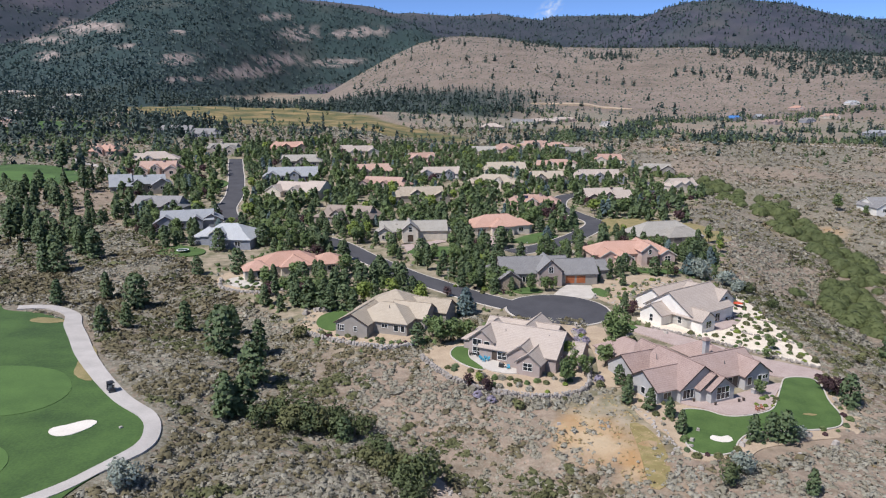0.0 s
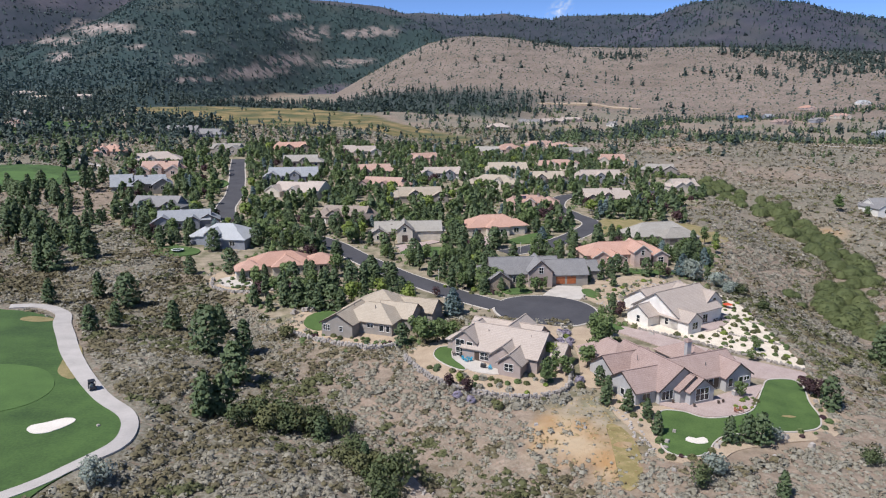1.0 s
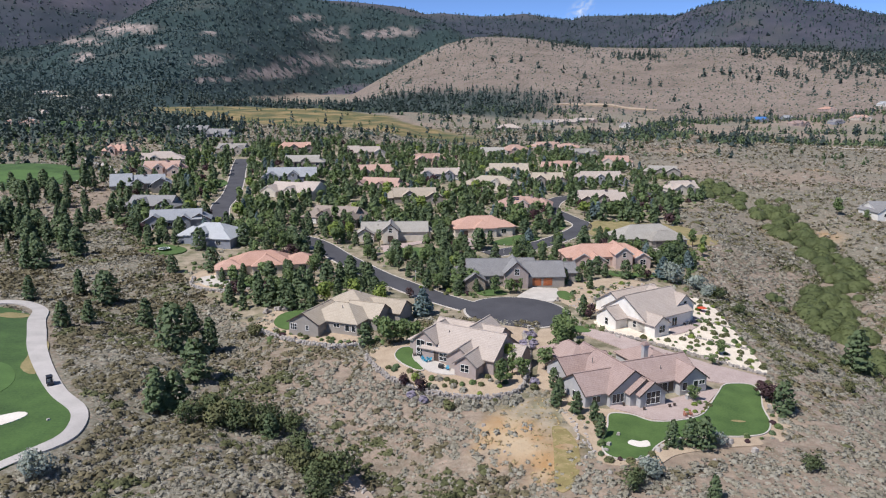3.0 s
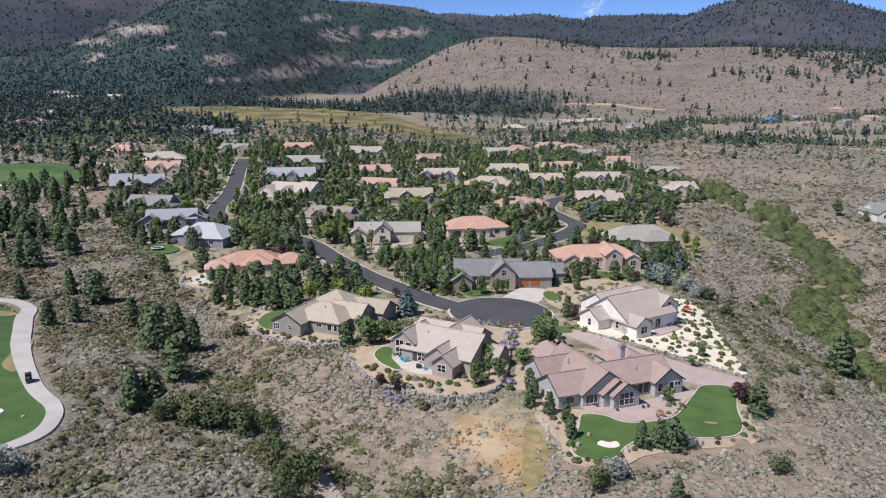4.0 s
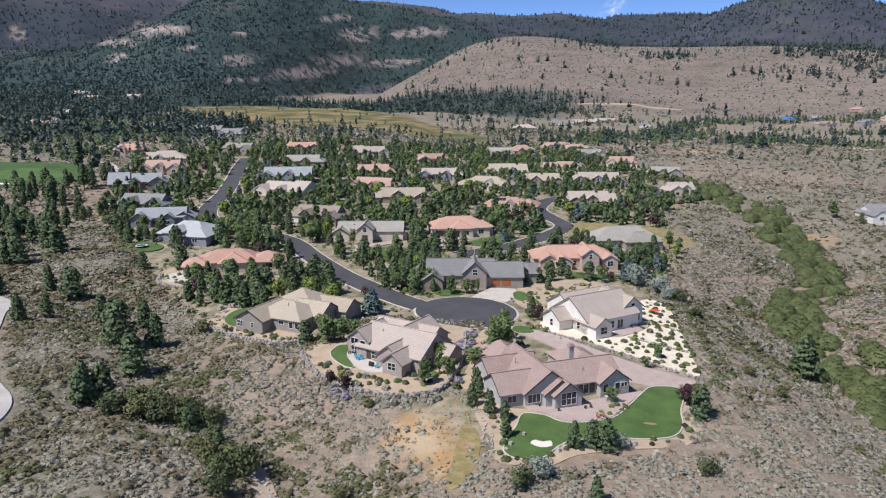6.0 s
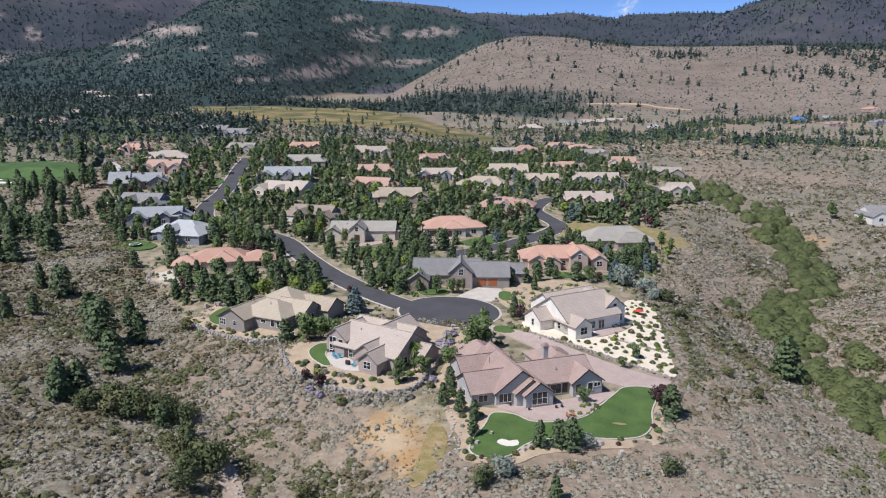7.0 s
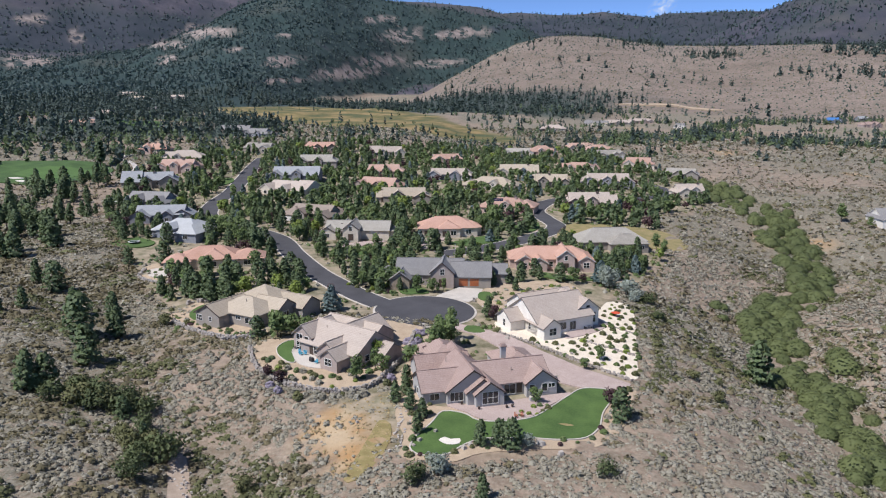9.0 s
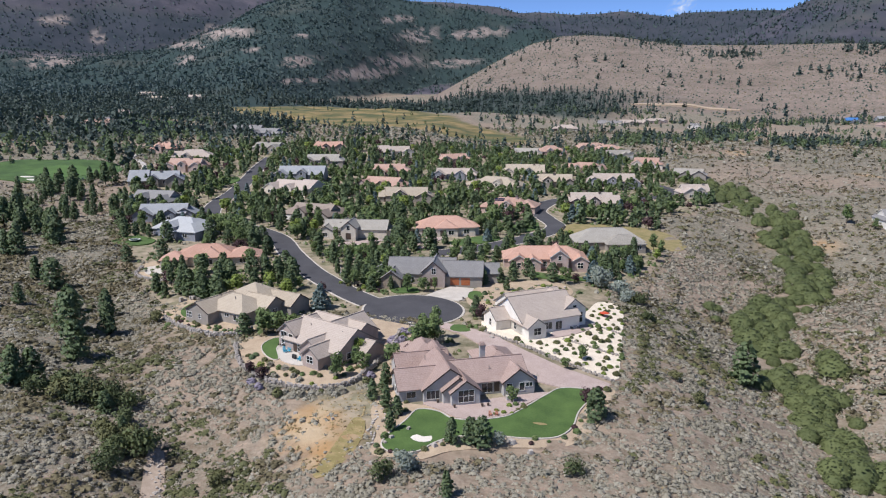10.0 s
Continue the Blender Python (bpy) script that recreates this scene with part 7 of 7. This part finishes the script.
def leafy(name, label, x, y, radius, count, mat, category="shrubs", squash=0.7, leaf=0.3, loose=0.7, core=5, lift=0.0, lumps=0.22, uneven=0.28):
    """Many bushes in one mesh, each a lumpy mound of small leaf sprays round a twiggy core."""
    n = len(x)
    mid = np.stack([x, y, ground(x, y) + lift], 1)
    d = wild.normal(size=(n, count, 3))
    d[..., 2] = np.abs(d[..., 2])
    d /= np.linalg.norm(d, axis=2)[..., None]
    az, turn = np.arctan2(d[..., 1], d[..., 0]), wild.uniform(0, 6.28, (n, 2))
    lump = 1 + lumps * np.sin(3 * az + turn[:, :1]) + 0.7 * lumps * np.sin(2 * az + 4 * d[..., 2] + turn[:, 1:])
    high = squash * wild.uniform(0.75, 1.25, n)
    r = radius[:, None]
    shape = np.stack([np.ones(n), np.ones(n), high], 1)[:, None]
    c = mid[:, None] + d * shape * (r * lump * wild.uniform(0.72 if core < 8 else 0.99, 1.05 if core < 8 else 1.12, (n, count)))[..., None]
    face = 0.6 * d + [0, 0, 0.55] + loose * 0.55 * wild.normal(size=d.shape)
    face /= np.linalg.norm(face, axis=2)[..., None]
    a = np.cross(face, wild.normal(size=d.shape))
    a /= np.linalg.norm(a, axis=2)[..., None]
    b = np.cross(face, a)
    s = (r * leaf * wild.uniform(0.6, 1.35, (n, count)))[..., None, None]
    k = wild.uniform(0.6, 1.35, (n, count, 4))
    quad = c[:, :, None] + s * np.stack([a * k[..., :1], b * k[..., 1:2], -a * k[..., 2:3], -b * k[..., 3:4]], 2)
    quad[..., 2] = np.maximum(quad[..., 2], mid[:, None, None, 2] - 0.1)
    shade = wild.uniform(0, 1, n)
    tone = np.repeat((shade[:, None] * 0.75 + 0.25 * wild.uniform(0, 1, (n, count))).ravel(), 4)
    v = quad.reshape(-1, 3)
    index = np.arange(len(v)).reshape(-1, 4)
    soft = np.repeat((d + [0, 0, 1.25 * uneven] + uneven * wild.normal(size=d.shape)).reshape(-1, 3), 4, 0)
    if core:
        rings = ((0.78, -0.1, 0.6), (0.45, 0.66, 1.6)) if core < 8 else ((0.97, 0.0, 0.1), (0.90, 0.42, 0.6), (0.66, 0.72, 1.1), (0.3, 0.93, 2.5))
        ang = turn[:, :1] + np.arange(core)[None] * 6.283 / core
        w, normal = [], []
        for wide, up, lean in rings:
            rr = r * wide * wild.uniform(0.92, 1.08, ang.shape)
            w.append(mid[:, None] + np.stack([np.cos(ang) * rr, np.sin(ang) * rr, np.repeat((radius * high * up if up > 0 else radius * 0 - 0.1)[:, None], core, 1)], 2))
            normal.append(np.stack([np.cos(ang), np.sin(ang), np.full(ang.shape, lean)], 2))
        k = len(rings)
        one = [(q * core + j, q * core + (j + 1) % core, (q + 1) * core + (j + 1) % core, (q + 1) * core + j) for q in range(k - 1) for j in range(core)]
        one += [((k - 1) * core, (k - 1) * core + j, (k - 1) * core + j + 1, (k - 1) * core + j + 2) for j in range(1, core - 2, 2)]
        index = np.concatenate([index, (np.array(one)[None] + (np.arange(n) * k * core)[:, None, None]).reshape(-1, 4) + len(v)])
        soft = np.concatenate([soft, np.concatenate(normal, 1).reshape(-1, 3)])
        v, tone = np.concatenate([v, np.concatenate(w, 1).reshape(-1, 3)]), np.concatenate([tone, np.repeat(shade * 0.75, k * core)])
    return tagged(new(name, big_mesh(name, v, 4, mat, tone, index=index, round_=soft)), label, category, kind="stuff")


def fan(n, r0, r1, half=50.0, power=2.0):
    """Places spread evenly over the fan that the camera can see."""
    a = np.radians(wild.uniform(-half, half, n))
    r = (r0 ** power + (r1 ** power - r0 ** power) * wild.uniform(0, 1, n)) ** (1 / power)
    return 40 + r * np.sin(a), r * np.cos(a)


def thin(x, y, keep):
    return x[keep], y[keep]


x, y = fan(70000, 88, 345, 47)
ok = wild_ground(x, y) & (wild.uniform(0, 1, len(x)) < 1 - 0.92 * zone(BARE_GROUND, x, y, 3, 23, 6))
x, y = thin(x, y, ok)
patchy = rough(x, y, 22, 71) + 0.7 * rough(x, y, 7, 72) + 0.5 * smooth(-70, -120, x) * smooth(180, 230, y) - 0.4 * smooth(80, 100, x)
u = wild.uniform(-1, 1, len(x))
kind = np.where(patchy + 0.8 * u > 0.3, 1, np.where((u > 0.9), 2, 0))
green = (rough(x, y, 13, 74) > 0.2) & (kind == 1)
kind = np.where(green, 3, kind)
keep = (rough(x, y, 5, 73) + 0.25 * rough(x, y, 14, 76) > -0.72)
close = np.hypot(x - 40, y) < 215
for near_, fine, leaf_, core_ in ((True, 19, 0.235, 4), (False, 7, 0.43, 0)):
    for k_, name, label, mat, lo, hi in ((0, "sagebrush", "grey-green sagebrush covering the slopes", SAGE, 0.5, 1.15), (1, "bitterbrush", "olive-brown bitterbrush scattered over the slopes", BITTER, 0.5, 1.6), (2, "dry_grass", "tufts of dry yellow grass among the sagebrush", DRY, 0.25, 0.5), (3, "rabbitbrush", "green brush among the sagebrush", OLIVE, 0.5, 1.6)):
        s = (kind == k_) & keep & (close == near_)
        leafy(name, label, x[s], y[s], lo + (hi - lo) * wild.uniform(0, 1, s.sum()) ** 1.4, fine, mat, squash=0.56, leaf=leaf_, core=core_)
x, y = wild.uniform(18, 47, 900), wild.uniform(110, 152, 900)
s = (zone(BARE_GROUND, x, y, 3, 23, 6) > 0.5) & wild_ground(x, y)
bushes("dry_grass", "short dry grass on the bare orange ground", x[s], y[s], wild.uniform(0.15, 0.4, s.sum()), 8, DRY, squash=0.7, leaf=0.2)
x, y = fan(24000, 330, 1000, 45)
ok = wild_ground(x, y) & (woods(x, y) < 0.5) & (zone(HAY, x, y, 12, 41, 60) < 0.5) & (~inside(FAR_GREEN, x, y))
x, y = thin(x, y, ok)
big = wild.uniform(0.7, 1.7, len(x)) * (1 + smooth(500, 1000, y) * 0.6)
s = wild.uniform(0, 1, len(x)) < 0.55
leafy("sagebrush", "grey-green sagebrush over the far flats", x[s], y[s], big[s], 4, SAGE, leaf=0.6, core=0)
leafy("bitterbrush", "dark brush scattered over the far flats", x[~s], y[~s], big[~s], 4, DARK_BRUSH, leaf=0.6, core=0)
x, y = fan(17000, 1420, 2750, 40)
bearing = np.degrees(np.arctan2(x, y))
ok = (bearing > -7) & (woods(x, y) < 0.4)
x, y = thin(x, y, ok)
s = wild.uniform(0, 1, len(x)) < 0.5
bushes("bitterbrush", "dark low brush speckling the bare hill", x[s], y[s], wild.uniform(1.0, 3.0, s.sum()), 0, DARK_BRUSH, sides=4)
bushes("juniper_brush", "dark green junipers speckling the bare hill", x[~s], y[~s], wild.uniform(1.2, 3.4, (~s).sum()), 0, FAR_PINE, squash=1.0, sides=4)
# larger dark brush on the slopes beyond the gardens
x, y = fan(3600, 190, 480, 44)
s = wild_ground(x, y) & (x > 92) & (rough(x, y, 18, 86) + 0.5 * rough(x, y, 6, 87) > -0.25)
x, y = thin(x, y, s)
s = wild.uniform(0, 1, len(x)) < 0.65
leafy("bitterbrush", "large dark bitterbrush over the slope beyond the wash", x[s], y[s], wild.uniform(0.6, 1.6, s.sum()), 15, DARK_BRUSH, squash=0.8, leaf=0.27, core=4)
leafy("rabbitbrush", "olive-green brush over the slope beyond the wash", x[~s], y[~s], wild.uniform(0.6, 1.6, (~s).sum()), 15, OLIVE, squash=0.8, leaf=0.27, core=4)
x, y = fan(9500, 330, 560, 46)
s = wild_ground(x, y) & (rough(x, y, 14, 88) > -0.5) & ~inside(FAR_GREEN, x, y)
x, y = thin(x, y, s)
u = wild.uniform(0, 1, len(x))
for lo, hi, name, label, mat in ((0.0, 0.45, "sagebrush", "grey-green sagebrush on the slopes behind the gardens", SAGE), (0.45, 0.8, "bitterbrush", "brown bitterbrush on the slopes behind the gardens", DARK_BRUSH), (0.8, 1.0, "rabbitbrush", "olive brush on the slopes behind the gardens", OLIVE)):
    s = (u >= lo) & (u < hi)
    leafy(name, label, x[s], y[s], wild.uniform(0.7, 1.7, s.sum()), 7, mat, leaf=0.42, core=0)
# willows along the wash
line = curve_through([(a, b) for a, b, c in WASH], 1.0)
line = line[(line[:, 1] > 120) & (line[:, 1] < 570)]
i = wild.integers(0, len(line), 360)
spread = 5.6 + 3.6 * np.clip(rough(line[i, 0], line[i, 1], 30, 81), -0.6, 1)
x, y = line[i, 0] + wild.normal(size=len(i)) * spread, line[i, 1] + wild.normal(size=len(i)) * 2
s = rough(x, y, 16, 82) > -1.2
leafy("willow_thicket", "dense green willows along the dry wash", x[s], y[s], 2.0 + 2.6 * wild.uniform(0, 1, s.sum()) ** 1.3, 240, WILLOW, squash=0.95, leaf=0.08, loose=0.4, core=10, lumps=0.03, uneven=0.22)
edge = curve_through([(93.4, 162), (97, 170), (99.4, 182), (100.4, 200), (100.8, 226), (97, 240)], 0.5)
i = wild.integers(0, len(edge), 420)
x, y = edge[i, 0] + 0.3 + np.abs(wild.normal(size=420)) * 2.6, edge[i, 1] + wild.normal(size=420) * 0.6
s = wild.uniform(0, 1, 420) < 0.5
leafy("olive_brush", "olive-green brush along the edge of the white gravel", x[s], y[s], wild.uniform(0.4, 1.2, s.sum()), 24, OLIVE, squash=0.9, leaf=0.26)
leafy("sagebrush", "pale sagebrush along the edge of the white gravel", x[~s], y[~s], wild.uniform(0.4, 1.0, (~s).sum()), 20, SAGE, squash=0.7, leaf=0.28)
x, y = fan(2600, 120, 330, 40)
s = (np.abs(along(WASH, x, y)[0] - 22) < 10) & (rough(x, y, 18, 83) > 0.1) & wild_ground(x, y)
leafy("olive_brush", "olive-green brush beside the wash", x[s], y[s], wild.uniform(0.7, 1.6, s.sum()), 30, OLIVE, squash=0.85, leaf=0.24, loose=0.5)


def far_trees(name, label, x, y, high, mat, count=12, wide=0.24, spray=0.17, fat=0.36):
    """Small pines in one mesh: ragged sprays of needles round a stem, widest at a third of the height."""
    n = len(x)
    wide = wide * wild.uniform(0.75, 1.3, (n, 1))
    h = (np.arange(count)[None] + wild.uniform(0.2, 0.8, (n, count))) / count
    reach = wide * np.where(h < fat, 0.55 + 0.45 * h / fat, (np.maximum(1 - h, 0) / (1 - fat)) ** 0.8) * wild.uniform(0.2, 1.0, (n, count))
    a = wild.uniform(0, 6.28, (n, count))
    c = np.stack([x[:, None] + np.cos(a) * reach * high[:, None], y[:, None] + np.sin(a) * reach * high[:, None], ground(x, y)[:, None] + 0.92 * h * high[:, None]], 2)
    t0 = wild.uniform(0, 0.7, n)
    out = (np.stack([np.cos(a), np.sin(a), np.full(a.shape, 0.75)], 2) + 0.2 * wild.normal(size=(n, count, 3))).reshape(-1, 3)
    v = tufts(c.reshape(-1, 3), out, (high[:, None] * spray * (1.25 - 0.75 * h)).ravel(), wild, 0.35)
    tone = np.repeat((t0[:, None] + wild.uniform(0, 0.3, (n, count))).ravel(), 4)
    return tagged(new(name, big_mesh(name, v, 4, mat, tone, round_=np.repeat(out, 4, 0))), label, "trees", kind="stuff")


x, y = fan(64000, 640, 4750, 42, 1.3)
ok = wild.uniform(0, 1, len(x)) < woods(x, y) * 1.1 - 0.05
x, y = thin(x, y, ok)
r = np.hypot(x, y)
s = r < 1750
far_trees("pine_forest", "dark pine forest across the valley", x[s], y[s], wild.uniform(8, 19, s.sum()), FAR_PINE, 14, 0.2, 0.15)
far_trees("pine_forest", "dark pine forest covering the mountains", x[~s & (r < 3600)], y[~s & (r < 3600)], wild.uniform(8, 16, (~s & (r < 3600)).sum()), HAZED_PINE, 5, 0.2, 0.26)
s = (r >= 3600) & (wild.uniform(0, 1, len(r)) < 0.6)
far_trees("pine_forest", "dark pine forest on the far ridges, coloured blue-green for haze", x[s], y[s], wild.uniform(9, 17, s.sum()), HAZED_PINE, 4, 0.22, 0.3)
# single pines on the bare hill and in the valley
x, y = fan(12000, 1500, 2800, 40)
bearing = np.degrees(np.arctan2(x, y))
keep = (bearing > -7) & (wild.uniform(0, 1, len(x)) < 0.03 + 0.75 * smooth(1830, 2150, np.hypot(x, y)) * smooth(-0.2, 0.4, rough(x, y, 170, 91)) * smooth(4, 10, bearing) + 0.5 * smooth(2620, 2720, np.hypot(x, y)) * (bearing > 1))
x, y = thin(x, y, keep)
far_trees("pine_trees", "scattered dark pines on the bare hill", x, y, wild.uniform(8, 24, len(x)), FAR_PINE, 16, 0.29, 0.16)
x, y = fan(11000, 520, 1500, 44, 1.2)
clump = rough(x, y, 120, 92) + 0.6 * rough(x, y, 45, 93)
band = smooth(600, 700, y) * (1 - smooth(900, 1100, y)) * (x < 110) * 0.5
keep = (wild.uniform(0, 1, len(x)) < np.maximum((0.05 + 0.07 * (x < 100)) + 0.4 * smooth(0.35, 0.9, clump), band) * (1 - 0.85 * zone(HAY, x, y, 12, 41, 60))) & wild_ground(x, y) & (~inside(FAR_GREEN, x, y)) & ~((x > 110) & (y < 640))
x, y = thin(x, y, keep)
half = wild.uniform(0, 1, len(x)) < 0.3
far_trees("valley_trees", "dark pines scattered through the valley", x[half], y[half], wild.uniform(6, 15, half.sum()), FAR_PINE, 16, 0.25, 0.15)
far_trees("valley_trees", "rounded green trees scattered through the valley", x[~half], y[~half], wild.uniform(3.5, 8, (~half).sum()), PINE, 20, 0.42, 0.17, 0.5)

# rows of trees along the far lanes: a bent line, its width in depth, and how many
LANES = [([(245, 1010), (330, 1180), (427, 1330), (516, 1380), (583, 1360), (642, 1330), (755, 1390), (900, 1380)], 32, 520), ([(300, 830), (380, 935), (446, 915), (500, 880), (600, 900), (720, 960)], 34, 460),
         ([(429, 1110), (501, 1011), (600, 1000), (760, 1080)], 30, 120), ([(120, 800), (160, 885), (225, 880), (275, 960)], 44, 300), ([(-10, 1440), (90, 1470), (200, 1450)], 50, 110), ([(150, 1180), (230, 1240), (300, 1150)], 60, 60),
         ([(-540, 640), (-430, 590), (-350, 545), (-300, 505)], 75, 170), ([(-340, 620), (-255, 605), (-205, 570)], 50, 80), ([(-420, 520), (-350, 440), (-330, 380)], 50, 70)]
for path_, deep, n in LANES:
    q = curve_through(path_, 3.0)
    i = wild.integers(0, len(q), n)
    x, y = q[i, 0] + wild.normal(size=n) * deep * 0.4, q[i, 1] + wild.normal(size=n) * deep * 0.5
    half = wild.uniform(0, 1, n) < 0.4
    far_trees("valley_trees", "dark pines along a far lane", x[half], y[half], wild.uniform(7, 15, half.sum()), FAR_PINE, 18, 0.25, 0.14)
    far_trees("valley_trees", "rounded green trees along a far lane", x[~half], y[~half], wild.uniform(5, 10, (~half).sum()), PINE, 20, 0.42, 0.17, 0.5)

# low planting through the gardens
x, y = wild.uniform(-215, 165, 14000), 172 + 528 * wild.uniform(0, 1, 14000) ** 1.3
ok = inside(HOODS, x, y)
for line_ in (STREET, BRANCH):
    ok &= along([(a, b, 0) for a, b in line_], x, y)[0] > 5.8
ok &= np.hypot(x - 34, y - 205) > 17
for poly in KEEP_OPEN + [[(-14, 270), (-2, 266), (8, 270), (12, 278), (4, 282), (-8, 280)], [(28, 294), (36, 292), (44, 298), (50, 308), (44, 314), (34, 304)], [(54, 322), (62, 328), (65, 340), (62, 350), (55, 344), (52, 332)], [(44, 150), (40, 138), (45, 120), (56, 119), (82, 130), (92, 160), (76, 164)]]:
    ok &= ~inside(poly, x, y)
for hx, hy, w, rot in SPOTS:
    c, s_ = math.cos(radians(rot)), math.sin(radians(rot))
    u, v_ = (x - hx) * c + (y - hy) * s_, -(x - hx) * s_ + (y - hy) * c
    ok &= ~((np.abs(u) < w / 2 + 0.5) & (np.abs(v_) < 11))
ok &= rough(x, y, 9, 95) > -0.35
x, y = thin(x, y, ok)
u = wild.uniform(0, 1, len(x))
for name, label, mat, lo, hi in (("garden_planting", "low green planting through the gardens", BROAD, 0.0, 0.45), ("garden_planting", "low olive-green planting through the gardens", OLIVE, 0.45, 0.85), ("garden_planting", "low grey-green planting through the gardens", SAGE, 0.85, 1.0)):
    s = (u >= lo) & (u < hi)
    bushes(name, label, x[s], y[s], wild.uniform(0.4, 1.2, s.sum()), 7, mat, squash=0.9, leaf=0.24, lift=0.15)

# ---- a wisp of cloud above the far skyline ----


def cloud():
    m = bpy.data.materials.new("thin white cloud")
    m.use_nodes = True
    n, k = m.node_tree.nodes, m.node_tree.links
    n.remove(n["Principled BSDF"])
    glow, clear, mix = n.new("ShaderNodeEmission"), n.new("ShaderNodeBsdfTransparent"), n.new("ShaderNodeMixShader")
    glow.inputs["Color"].default_value, glow.inputs["Strength"].default_value = (0.80, 0.87, 1.0, 1), 0.75
    tc, noise_, ramp = n.new("ShaderNodeTexCoord"), n.new("ShaderNodeTexNoise"), n.new("ShaderNodeValToRGB")
    noise_.inputs["Scale"].default_value, noise_.inputs["Detail"].default_value = 2.6, 6
    dist, fade, mul = n.new("ShaderNodeVectorMath"), n.new("ShaderNodeMapRange"), n.new("ShaderNodeMath")
    dist.operation, mul.operation = "LENGTH", "MULTIPLY"
    k.new(tc.outputs["Object"], dist.inputs[0]), k.new(tc.outputs["Object"], noise_.inputs["Vector"])
    k.new(dist.outputs["Value"], fade.inputs["Value"])
    fade.inputs["From Min"].default_value, fade.inputs["From Max"].default_value = 0.15, 1.0
    fade.inputs["To Min"].default_value, fade.inputs["To Max"].default_value = 1.0, 0.0
    ramp.color_ramp.elements[0].position, ramp.color_ramp.elements[1].position = 0.42, 0.75
    k.new(noise_.outputs["Fac"], ramp.inputs["Fac"])
    k.new(ramp.outputs["Color"], mul.inputs[0]), k.new(fade.outputs["Result"], mul.inputs[1])
    k.new(mul.outputs[0], mix.inputs["Fac"]), k.new(clear.outputs[0], mix.inputs[1]), k.new(glow.outputs[0], mix.inputs[2])
    k.new(mix.outputs[0], n["Material Output"].inputs["Surface"])
    side = 16
    v = [(math.cos(t) * r, 0.12 * math.sin(3 * t) * r, math.sin(t) * r) for r in (0.35, 0.7, 1.0) for t in np.linspace(0, 2 * math.pi, side, endpoint=False)]
    f = [tuple(range(side))] + [(a * side + i, a * side + (i + 1) % side, (a + 1) * side + (i + 1) % side, (a + 1) * side + i) for a in (0, 1) for i in range(side)]
    ob = tagged(new("cloud", mesh_of("cloud", v, f, m)), "thin wisp of white cloud over the mountains", "cloud", kind="structure")
    b, r = radians(8.1), 4780
    ob.matrix_basis = pose(r * math.sin(b), r * math.cos(b), EYE + r * math.tan(radians(6.45)), 0, -28, -8) @ Matrix.Diagonal((110, 60, 60, 1))


cloud()
